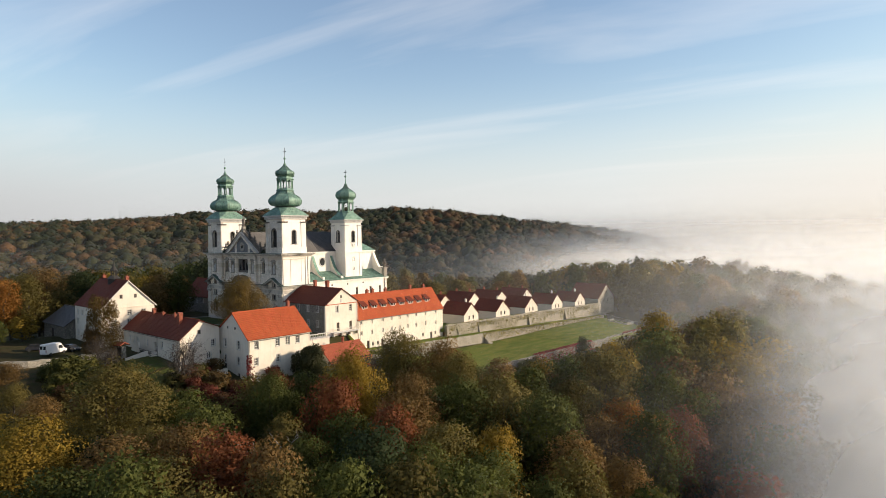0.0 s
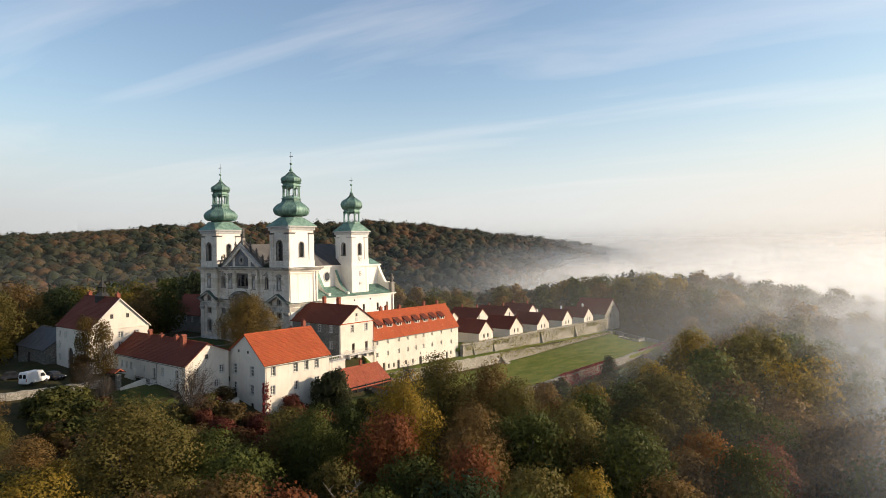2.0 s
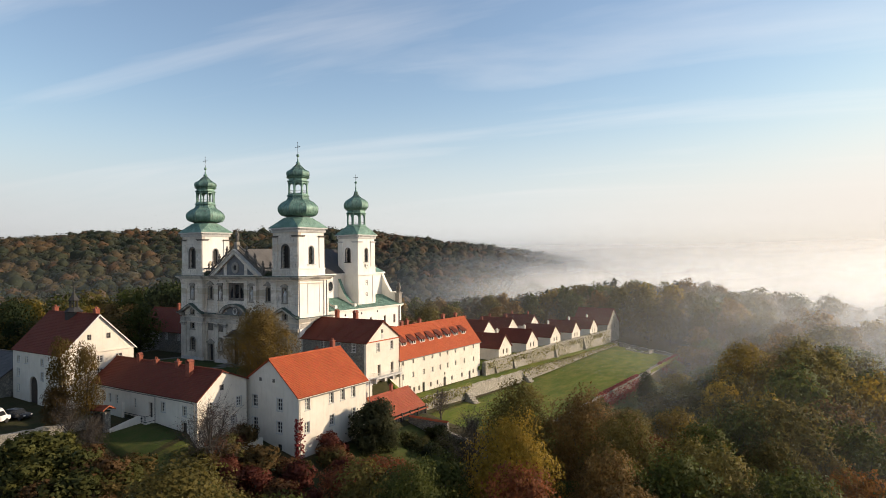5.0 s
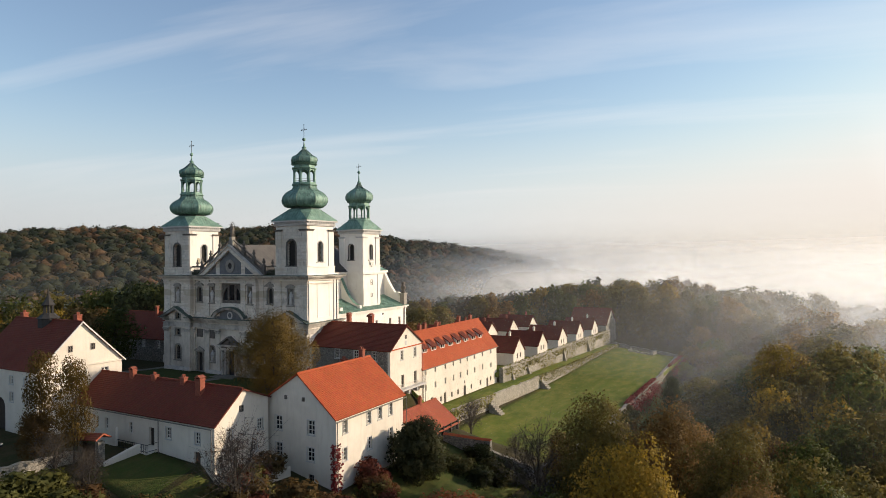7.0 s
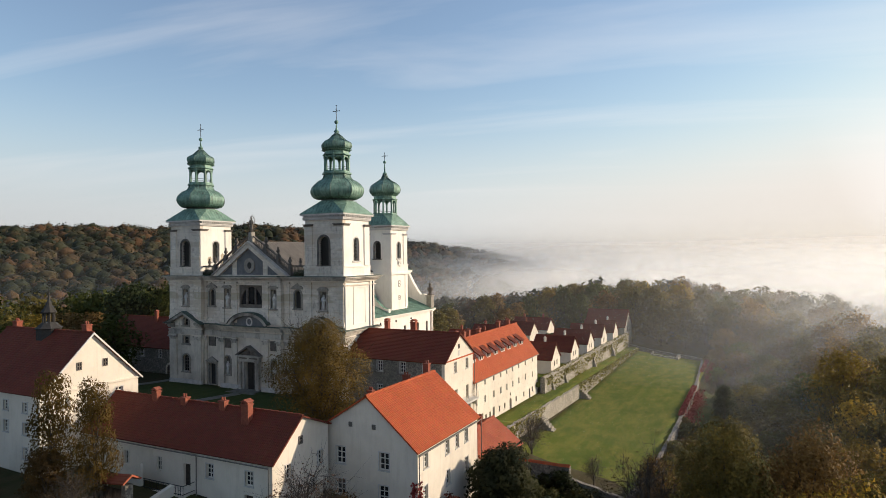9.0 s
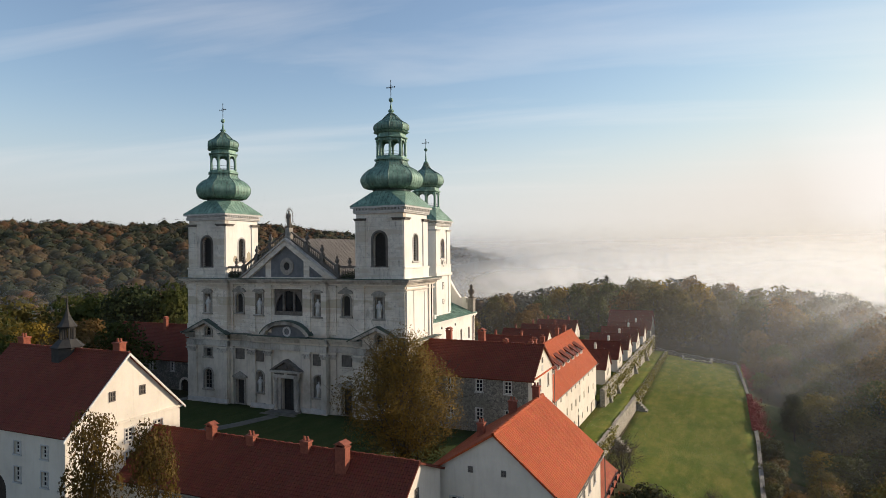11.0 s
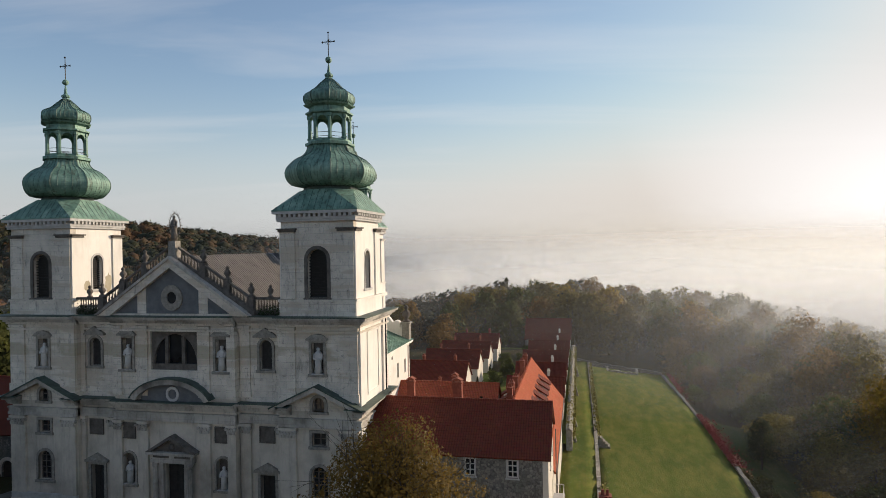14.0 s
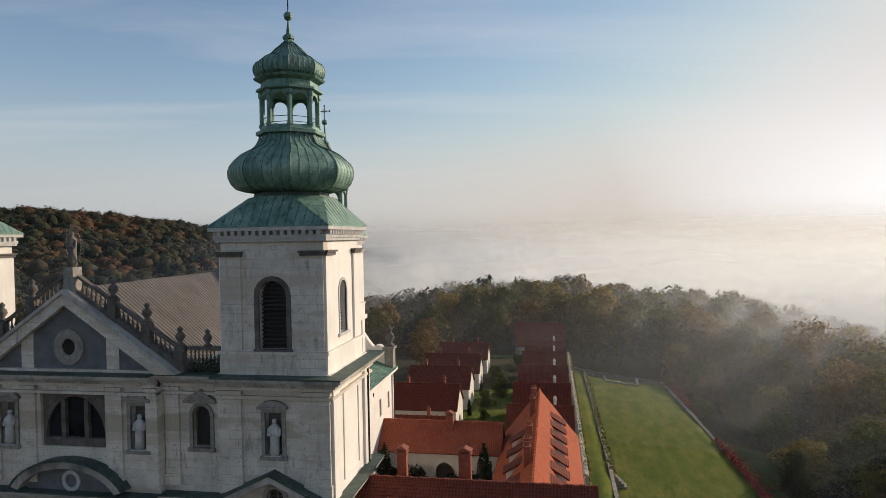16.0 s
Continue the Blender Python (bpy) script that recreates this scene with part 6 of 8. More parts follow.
# ---- hermit houses ----
def hermitage(x1, length, y0, y1, z0, zr, group, number):
    zs = (4.9 + (z0 - 3.6), 4.9 + (z0 - 3.6))
    m = (y0 + y1) / 2
    ob, roof = gable_house("hermit_house", "small white hermit house with a steep dark red roof", x1 - length, x1, y0, y1, z0 - 1.5, zr, m, (zr - 3.3, zr - 3.3), "x", "plaster", "red",
        {"x1": row((m - 1.0, m + 1.0), 0.75, z0 + 0.4, z0 + 1.6, "dark")} if number < 10 else {"x1": row((m,), 0.6, z0 + 0.6, z0 + 1.6, "dark")}, 0.25, category="house", group=group)
    chimney(x1 - 2.6, m + 0.5, zr - 0.8, zr + 1.3, roof, 0.45, 0.55, False, "plaster" if number < 10 else "brick")
    if number >= 10:
        chimney(x1 - 9.0, m + 0.5, zr - 0.8, zr + 1.2, roof, 0.45, 0.55, False, "brick")
    return ob


for n, (y0, y1, z0, zr) in enumerate(((148.0, 155.1, 3.7, 9.1), (164.4, 172.0, 3.5, 8.6), (181.2, 189.0, 3.1, 8.3), (198.5, 206.0, 2.7, 8.0), (215.5, 223.0, 2.3, 7.5))):
    hermitage(-124.0, 9.8, y0, y1, z0, zr, "hermit houses along the garden wall", n)
for n, (y0, y1, z0, zr) in enumerate(((143.0, 149.5, 3.2, 8.4), (156.5, 164.5, 3.0, 9.9), (172.5, 180.5, 2.8, 9.6), (189.0, 197.0, 2.5, 9.0), (206.0, 214.0, 2.2, 8.6))):
    hermitage(-142.8, 12.0 if n else 9.0, y0, y1, z0, zr, "hermit houses in the inner row", 10 + n)
hC, rC = gable_house("end_house", "tall stone-gabled house overgrown at the wall's end", -137.5, -123.8, 233.5, 247.5, -3.0, 9.3, 240.6, (3.9, 3.9), "x", "gardenwall", "red",
    {"x1": row((238.8, 242.2), 0.9, 2.0, 3.6, "dark") + row((240.6,), 0.7, 5.6, 6.6, "dark")}, 0.3)

# ---- walls ----
def run_wall(name, label, pts, thick, mat, cap=None, lumps=0.12, step=1.6, seed=1):
    """A rough stone wall along points (x, y, top, foot), with an uneven top."""
    rnd = random.Random(seed)
    bm, cp = B(), B()
    for (xa, ya, ta, fa_), (xb, yb, tb, fb) in zip(pts, pts[1:]):
        d = Vector((xb - xa, yb - ya))
        n = max(1, round(d.length / step))
        nr = Vector((-d.y, d.x)).normalized() * thick / 2
        last = None
        for i in range(n + 1):
            t = i / n
            x, y = xa + (xb - xa) * t, ya + (yb - ya) * t
            top, foot = ta + (tb - ta) * t + rnd.uniform(-lumps, lumps), fa_ + (fb - fa_) * t
            ring = [bm.verts.new(p) for p in ((x - nr.x * 1.15, y - nr.y * 1.15, foot), (x - nr.x, y - nr.y, top), (x + nr.x, y + nr.y, top), (x + nr.x * 1.15, y + nr.y * 1.15, foot))]
            if last:
                for k in range(3):
                    bm.faces.new((last[k], last[k + 1], ring[k + 1], ring[k]))
                if cap:
                    q = 1.25
                    prism_pts = [(-q, 0.0), (q, 0.0), (0, 0.28)]
                    rows_ = []
                    for (xx, yy, tt) in ((px, py, ptop), (x, y, top)):
                        rows_.append([cp.verts.new((xx + nr.x * a, yy + nr.y * a, tt + h)) for a, h in prism_pts])
                    for k in range(3):
                        cp.faces.new((rows_[0][k], rows_[0][(k + 1) % 3], rows_[1][(k + 1) % 3], rows_[1][k]))
            if i in (0, n):
                bm.faces.new(ring if i == n else ring[::-1])
            last = ring
            px, py, ptop = x, y, top
    ob = part(name, bm, mat, None)
    tagged(ob, label, "wall", kind="structure")
    if cap:
        part("coping", cp, cap, ob)
    else:
        cp.free()
    return ob


garden_wall = run_wall("garden_wall", "pale stone wall below the hermit houses, partly overgrown", [(-122.9, 138.2, 3.6, -0.8), (-122.9, 190, 2.9, -2.0), (-122.9, 233.5, 2.0, -3.2)], 0.9, "gardenwall", "gardenwall", 0.05, seed=2)
for y in (143.5, 153.5, 181.0, 205.0):
    bm = B()
    prism(bm, [(-122.5, -1.5), (-121.3, -1.5), (-122.4, 2.6), (-122.5, 2.6)], "y", y - 0.5, y + 0.5)
    part("buttress", bm, "gardenwall", garden_wall)
terrace_wall = run_wall("terrace_wall", "rough pale retaining wall between terrace and lawn", [(-119.2, 101.5, 1.8, -4), (-118.9, 122, 1.0, -4), (-118.6, 152, 0.15, -4.5), (-118.6, 190, -1.1, -5), (-118.6, 228, -2.0, -5.5)], 0.55, "gardenwall", None, 0.18, 1.0, seed=3)
# stairs and stubs down to the lawn
def steps_down(y, zt, n=7):
    bm = B()
    for k in range(n):
        box(bm, -118.3 + 0.42 * k, -117.86 + 0.42 * k, y - 0.9, y + 0.9, -4.2, zt - 0.42 * k)
    ob = part("garden_steps", bm, "gardenwall", None)
    tagged(ob, "short worn stone steps down to the lawn", "steps", "steps to the lawn")
for y, zt in ((122.5, -0.1), (151.5, -0.8)):
    steps_down(y, zt)
lawn_wall = run_wall("lawn_wall", "low wall at the lawn's edge under red creeper", [(-98.5, 92, -2.2, -7), (-97.5, 110, -3.3, -7.5), (-96.8, 140, -3.3, -8), (-97.1, 186, -3.9, -8.5), (-98.4, 224, -4.3, -8.5)], 0.6, "rubble", None, 0.15, 1.5, seed=5)
cross_wall = run_wall("cross_wall", "dark stone cross wall with a tiled coping", [(-113.6, 94.6, 1.1, -4.5), (-105.4, 94.6, 1.1, -4.8)], 0.7, "rubble", "orange", 0.03, seed=6)
cross_wall2 = run_wall("cross_wall", "dark stone cross wall stepping down the slope", [(-105.3, 94.6, -0.3, -5), (-100.2, 94.8, -1.6, -6), (-98.6, 95.0, -2.0, -6.5)], 0.6, "rubble", None, 0.15, seed=7)
forecourt_wall = run_wall("forecourt_wall", "pale rubble wall curving up to the yard gate", [(-139.7, 51.6, 6.7, 2), (-140.6, 47.0, 6.7, 1), (-141.4, 41.5, 6.7, 0), (-142.2, 36.5, 6.8, -1), (-146.5, 28.0, 7.0, -3), (-155, 18.0, 7.0, -6)], 0.7, "gardenwall", None, 0.12, 1.2, seed=8)
end_wall = run_wall("end_wall", "mossy wall closing the far end of the lawn", [(-122.0, 233.0, -1.7, -5), (-112, 231, -3.2, -6), (-98.4, 226, -4.0, -7)], 0.7, "rubble", None, 0.2, seed=9)

gate = thing("yard_gate", (-136.5, 52.3, 4), "wooden yard gate between piers under a crooked tiled roof", "gate")
for x in (-138.0, -134.4):
    part("gate_pier", box(B(), x - 0.3, x + 0.3, 51.8, 52.6, 2.5, 8.1), "rubble", gate)
bm = B()
for k in range(2):
    for i in range(6):
        x = -137.6 + 1.5 * k + 0.245 * i
        box(bm, x, x + 0.22, 52.05, 52.13, 3.0, 7.6)
box(bm, -137.7, -134.7, 52.15, 52.25, 4.0, 4.15); box(bm, -137.7, -134.7, 52.15, 52.25, 6.2, 6.35)
part("gate_leaf", bm, "wood", gate)
bm = courses(B(), (-138.7, 51.3, 8.05), (-133.8, 51.3, 8.5), (-138.7, 52.3, 8.65), (-133.8, 52.3, 9.1))
courses(bm, (-138.7, 53.3, 8.05), (-133.8, 53.3, 8.5), (-138.7, 52.3, 8.65), (-133.8, 52.3, 9.1))
part("gate_roof", bm, "redbright", gate)
gate.location.x -= 1.7
yard_wall = run_wall("yard_wall", "sloping white yard wall beside the gate", [(-135.7, 52.3, 5.6, 2), (-135.7, 56.9, 6.6, 2)], 0.5, "plaster", None, 0.02, seed=11)

# ---- van ----
van = thing("van", (-152.0, 44.0, 7.0), "white high-roofed van parked in the yard", "van")
VM = pose(-152.0, 44.0, 0, 0, 0, 118)
vz = float(ground_z(-152, 44)) + 0.02
van.location.z = vz
def vpart(name, bm, mat, parent, label=""):
    bmesh.ops.transform(bm, matrix=VM @ Matrix.Translation((0, 0, vz)), verts=bm.verts)
    return part(name, bm, mat, parent, label)
bm = prism(B(), [(-2.7, 0.4), (2.5, 0.4), (2.65, 0.95), (1.9, 1.15), (1.2, 2.1), (0.9, 2.45), (-2.6, 2.5), (-2.75, 1.2)], "y", -0.95, 0.95)
bmesh.ops.bevel(bm, geom=bm.edges[:], offset=0.1, segments=2, affect="EDGES")
body = vpart("body", bm, "paint", van)
for s in (-1, 1):
    vpart("side_window", prism(B(), [(0.35, 1.25), (1.6, 1.25), (1.1, 1.95), (0.35, 1.95)], "y", s * 0.955, s * 0.965), "glass", body)
bm = B()
quad(bm, (1.84, -0.75, 1.25), (1.84, 0.75, 1.25), (1.3, 0.7, 2.02), (1.3, -0.7, 2.02))
vpart("windscreen", bm, "glass", body)
for s in (-1, 1):
    bm = B()
    quad(bm, (-2.76, s * 0.1, 1.45), (-2.76, s * 0.75, 1.45), (-2.68, s * 0.72, 2.15), (-2.68, s * 0.1, 2.15))
    vpart("rear_window", bm, "glass", body)
for x in (-1.7, 1.7):
    for s in (-1, 1):
        bm = lathe(B(), [(0.34, -0.1), (0.34, 0.1)], 0, 0, 14)
        bmesh.ops.transform(bm, matrix=pose(x, s * 0.88, 0.34, 90, 0, 0), verts=bm.verts)
        vpart("wheel", bm, "rubber", van)
for s in (-1, 1):
    vpart("tail_lamp", box(B(), -2.78, -2.72, s * 0.85 - 0.06, s * 0.85 + 0.06, 0.9, 1.4), "lampred", van)


# ---- a dark hatchback beside it ----
def hatchback(x, y, turn, label):
    z = float(ground_z(x, y)) + 0.02
    ob = thing("car", (x, y, z), label, "car")
    place = pose(x, y, z, 0, 0, turn)

    def cpart(name, bm, mat, parent):
        bmesh.ops.transform(bm, matrix=place, verts=bm.verts)
        return part(name, bm, mat, parent)

    bm = prism(B(), [(-1.95, 0.3), (1.95, 0.3), (2.0, 0.62), (1.85, 0.8), (1.05, 0.92), (-1.9, 0.95), (-2.0, 0.6)], "y", -0.86, 0.86)
    bmesh.ops.bevel(bm, geom=bm.edges[:], offset=0.07, segments=2, affect="EDGES")
    shell = cpart("body", bm, "darkpaint", ob)
    cpart("cabin", prism(B(), [(1.0, 0.9), (0.35, 1.42), (-1.3, 1.45), (-1.85, 0.92)], "y", -0.72, 0.72), "glass", shell)
    cpart("roof", prism(B(), [(0.4, 1.42), (0.3, 1.47), (-1.25, 1.5), (-1.4, 1.44)], "y", -0.7, 0.7), "darkpaint", shell)
    for wx in (-1.25, 1.25):
        for k in (-1, 1):
            bm = lathe(B(), [(0.31, -0.1), (0.31, 0.1)], 0, 0, 14)
            bmesh.ops.transform(bm, matrix=pose(wx, k * 0.8, 0.31, 90, 0, 0), verts=bm.verts)
            cpart("wheel", bm, "rubber", ob)
    for k in (-1, 1):
        cpart("headlight", box(B(), 1.93, 2.01, k * 0.62 - 0.16, k * 0.62 + 0.16, 0.6, 0.74), "frame", shell)


hatchback(-153.0, 47.8, 20, "small dark car parked beside the van")
hatchback(-158.5, 42.5, 70, "small dark car parked in the yard behind the van")

# steps before the porch, a white parapet by the tall house, and low ruins on the lawn
bm = B()
for k in range(8):
    box(bm, -114.2 + 0.36 * k, -113.8 + 0.36 * k, 87.2, 90.0, -4.8, -0.9 - 0.26 * k)
tagged(part("porch_steps", bm, "gardenwall", None), "worn stone steps leading down from the porch", "steps")
parapet = run_wall("parapet", "low white parapet beside the tall house", [(-124.0, 58.6, 3.6, 0.5), (-120.5, 60.5, 3.2, 0.3), (-120.0, 66.5, 3.4, 0.0)], 0.4, "plaster", None, 0.02, seed=14)
ruin = run_wall("ruin_wall", "low ruined stone walls on the lawn's far end", [(-113.5, 226.5, -2.9, -6), (-113.2, 221.5, -3.0, -6), (-105.6, 221.0, -3.4, -6), (-105.2, 226.0, -3.2, -6)], 0.6, "gardenwall", None, 0.25, 1.0, seed=15)


# ---- creepers and vines ----
def climber(name, label, count, place, size, mat, seed):
    rnd = random.Random(seed)
    bm = B()
    for _ in range(count):
        p = Vector(place(rnd))
        n = Vector((rnd.gauss(0, 1), rnd.gauss(0, 1), rnd.gauss(0, 1))).normalized()
        u = n.orthogonal().normalized() * size * rnd.uniform(0.6, 1.3)
        v = n.cross(u) * rnd.uniform(0.6, 1.0)
        quad(bm, p - u, p - v, p + u, p + v)
    tagged(part(name, bm, mat, None), label, "climber", kind="stuff")


def on_garden_wall(r):
    y = 139 + 92 * r.random()
    top = 3.5 - 0.017 * (y - 138)
    thick = max(0.0, math.sin(y * 0.31) + 0.45 * math.sin(y * 1.1) + 0.35)
    if r.random() < 0.3:
        return (-122.9 + r.uniform(-0.55, 0.6), y, top + r.uniform(0.15, 0.5))
    return (-122.35 + r.uniform(0, 0.35), y, top - 4.2 * r.random() ** 1.2 * min(1, 0.35 + thick))


def on_terrace_wall(r):
    y = 150 + 77 * r.random() if r.random() < 0.85 else 104 + 20 * r.random()
    return (-118.15 + r.uniform(-0.6, 0.35), y, 0.2 - 0.03 * (y - 150) - 2.2 * r.random() ** 1.5 + 0.25)


def on_lawn_wall(r):
    y = r.choice(((146, 178), (146, 178), (146, 178), (200, 224)))
    y = r.uniform(*y)
    side = r.random()
    top = -3.1 - 0.012 * (y - 140)
    return (-96.95 + (r.uniform(-0.5, 0.6) if side < 0.5 else r.uniform(0.4, 1.0) + abs(r.gauss(0, 0.9))), y, top + r.uniform(-0.1, 0.35) - (0 if side < 0.5 else r.uniform(0.2, 3.6)))


climber("wall_vine", "yellow-green vine trained along the garden wall", 3800, on_garden_wall, 0.16, "vine", 31)
climber("wall_vine", "yellowing vine over the terrace wall", 3600, on_terrace_wall, 0.19, "vine", 32)
climber("wall_creeper", "crimson creeper spilling over the lawn wall", 5600, on_lawn_wall, 0.15, "creeper", 33)

# ---- trees ----
def leaf_mesh(name, rnd, clumps, count, size):
    """Many small leaf sprays on the skin of overlapping clumps, shaded by the round of the clump they sit on. clumps: (centre, radius)."""
    wts = np.array([c[1] ** 2 for c in clumps]); wts = wts / wts.sum()
    pick = rnd.choice(len(clumps), count, p=wts)
    cen = np.array([c[0] for c in clumps])[pick]
    rad = np.array([c[1] for c in clumps])[pick]
    d = rnd.normal(size=(count, 3)); d[:, 2] = d[:, 2] * 0.9 + 0.25
    d /= np.linalg.norm(d, axis=1)[:, None]
    lump = 1 + 0.2 * np.sin(d[:, :1] * 7 + pick[:, None]) * np.sin(d[:, 1:2] * 6 + 2 * pick[:, None])
    p = cen + d * (rad * (1.06 - 0.36 * rnd.random(count) ** 2))[:, None] * lump * np.array([1, 1, 0.82])
    nrm = d * 0.9 + rnd.normal(size=(count, 3)) * 0.5
    nrm /= np.linalg.norm(nrm, axis=1)[:, None]
    u = np.cross(nrm, rnd.normal(size=(count, 3))); u /= np.linalg.norm(u, axis=1)[:, None]
    v = np.cross(nrm, u)
    s = (size * rnd.uniform(0.6, 1.35, count))[:, None]
    asp = rnd.uniform(1.0, 1.7, count)[:, None]
    verts = np.stack([p - u * s, p + u * s, p + v * s * asp], 1).reshape(-1, 3)
    me = bpy.data.meshes.new(name)
    me.from_pydata(verts.tolist(), [], np.arange(count * 3).reshape(-1, 3).tolist())
    mid = np.array([c[0] for c in clumps]).mean(0)
    out = p - mid
    out /= np.linalg.norm(out, axis=1)[:, None] + 1e-6
    nn = 0.7 * d + 0.3 * out + 0.2 * nrm
    nn /= np.linalg.norm(nn, axis=1)[:, None]
    LEAF_NORMALS[name] = np.repeat(nn, 3, axis=0)
    me.normals_split_custom_set_from_vertices(LEAF_NORMALS[name].tolist())
    me.materials.append(M["leaf"])
    return me


LEAF_NORMALS = {}


def limb_mesh(name, rnd, h, clumps, r0, twigs=0):
    bm = B()
    top = Vector((rnd.normal() * 0.3, rnd.normal() * 0.3, h * 0.78))
    last, n = Vector((0, 0, -1.0)), 5
    spine = [last]
    for i in range(1, n + 1):
        p = top * (i / n) + Vector((rnd.normal(), rnd.normal(), 0)) * 0.12
        tube(bm, last, p, r0 * (1 - (i - 1) / n * 0.8), r0 * (1 - i / n * 0.8), 7)
        last = p
        spine.append(p)
    for c, rad, *_ in clumps if twigs else clumps[::4]:
        c = Vector(c)
        a = spine[min(n, max(1, int(n * min(0.95, c.z / h * 0.62))))]
        m = a.lerp(c, 0.5) + Vector((rnd.normal() * 0.25, rnd.normal() * 0.25, 0.25))
        tube(bm, a, m, r0 * 0.38, r0 * 0.22, 4); tube(bm, m, c, r0 * 0.22, r0 * 0.08, 3)
        for k in range(twigs):
            e = c + Vector(rnd.normal(size=3)) * rad * 0.75
            q = m.lerp(c, rnd.uniform(0.2, 1.0))
            w = q.lerp(e, 0.55) + Vector(rnd.normal(size=3)) * rad * 0.16
            tube(bm, q, w, r0 * 0.10, r0 * 0.06, 3); tube(bm, w, e, r0 * 0.06, r0 * 0.02, 3)
            for j in range(3):
                e2 = w.lerp(e, rnd.uniform(0.2, 1)) + Vector(rnd.normal(size=3)) * rad * 0.35
                tube(bm, w.lerp(e, 0.3 * j), e2, r0 * 0.045, r0 * 0.015, 3)
    me = bpy.data.meshes.new(name)
    bm.to_mesh(me); bm.free()
    me.materials.append(M["bark"])
    return me


def crown_clumps(rnd, h, r, n, low=0.35):
    out = []
    for i in range(n):
        t = (i + 0.5) / n
        z = h * (low + (0.93 - low) * t)
        wide = max(0.15, 1 - ((t - 0.4) / 0.62) ** 2) ** 0.6
        a = i * 2.4 + rnd.uniform(-0.5, 0.5)
        d = r * wide * rnd.uniform(0.25, 0.78)
        out.append(((d * math.cos(a), d * math.sin(a), z + rnd.normal() * 0.3), r * rnd.uniform(0.30, 0.5) * (0.75 + 0.4 * wide)))
    return out


PROTO = {}


def proto(key, h, r, n, leaves, size, low, r0, twigs, seed):
    rnd = np.random.default_rng(seed)
    cl = crown_clumps(rnd, h, r, n, low)
    PROTO[key] = (limb_mesh("trunk", rnd, h, cl, r0, twigs), leaf_mesh("crown_%s_%d" % key, rnd, cl, leaves, size) if leaves else None, h)


for k in range(5):
    proto(("near", k), 14.0, 4.6 + 0.3 * (k % 3), 26 + 2 * k, 7800, 0.175, 0.24, 0.34, 0, 10 + k)
for k in range(5):
    proto(("mid", k), 14.0, 4.6 + 0.3 * (k % 3), 22 + 2 * k, 3300, 0.265, 0.18, 0.34, 0, 30 + k)
    proto(("far", k), 14.0, 4.6 + 0.3 * (k % 3), 18 + 2 * k, 1600, 0.38, 0.18, 0.34, 0, 80 + k)
for k in range(2):
    proto(("thin", k), 12.0, 3.6, 18, 8000, 0.125, 0.22, 0.2, 4, 50 + k)
for k in range(2):
    proto(("big", k), 20.0, 6.8, 44 + 4 * k, 22000, 0.16, 0.22, 0.42, 0, 90 + k)
proto(("bare", 0), 9.0, 3.8, 17, 900, 0.08, 0.3, 0.24, 20, 60)
proto(("lime", 0), 14.0, 5.0, 40, 42000, 0.085, 0.2, 0.36, 5, 64)
proto(("yew", 0), 7.5, 3.4, 30, 16000, 0.16, 0.08, 0.3, 0, 61)
proto(("bush", 0), 3.0, 1.9, 10, 1500, 0.15, 0.15, 0.12, 0, 62)


def dead_limbs(seed):
    """A forked trunk of pale bare wood, branching three times."""
    rnd = random.Random(seed)
    bm = B()

    def grow(a, d, length, r, depth):
        p = a
        for k in range(3):
            q = p + (d + Vector((rnd.gauss(0, 0.16), rnd.gauss(0, 0.16), 0.08))).normalized() * length / 3
            tube(bm, p, q, r * (1 - 0.12 * k), r * (1 - 0.12 * (k + 1)), 6 if depth < 2 else 4)
            p = q
            if depth < 4 and k:
                side = (d + Vector((rnd.gauss(0, 0.75), rnd.gauss(0, 0.75), rnd.uniform(-0.1, 0.4)))).normalized()
                grow(p, side, length * rnd.uniform(0.5, 0.7), r * 0.5, depth + 1)
        if depth < 4:
            grow(p, (d + Vector((rnd.gauss(0, 0.5), rnd.gauss(0, 0.5), 0.2))).normalized(), length * 0.72, r * 0.62, depth + 1)

    grow(Vector((0, 0, -0.5)), Vector((0.05, 0.0, 1.0)), 4.2, 0.26, 0)
    me = bpy.data.meshes.new("trunk")
    bm.to_mesh(me); bm.free()
    me.materials.append(M["deadwood"])
    return me


PROTO[("dead", 0)] = (dead_limbs(8), None, 9.0)


def spire(key, h, r, n, leaves, size, seed, layers):
    """A slim evergreen: clumps stacked up a straight stem, or drooping layers."""
    rnd = np.random.default_rng(seed)
    cl = []
    for i in range(n):
        t = (i + 0.5) / n
        w = r * (1 - t ** 2.2) ** 0.7 * (0.75 + 0.25 * min(1, 6 * t)) if not layers else r * (1 - t) ** 0.85
        for q in range(1 if not layers else 5):
            a = i * 1.1 + q * 1.257
            d = 0.12 * w if not layers else 0.62 * w
            cl.append(((d * math.cos(a), d * math.sin(a), h * (0.06 + 0.9 * t) - (0.25 * w if layers else 0)), w if not layers else 0.42 * w + 0.25))
    PROTO[key] = (limb_mesh("trunk", rnd, h, cl, 0.16 if not layers else 0.3, 0), leaf_mesh("crown_%s_%d" % key, rnd, cl, leaves, size), h)


spire(("cypress", 0), 6.0, 0.72, 16, 2600, 0.1, 63, False)
spire(("larch", 0), 20.0, 3.6, 13, 2600, 0.3, 66, True)

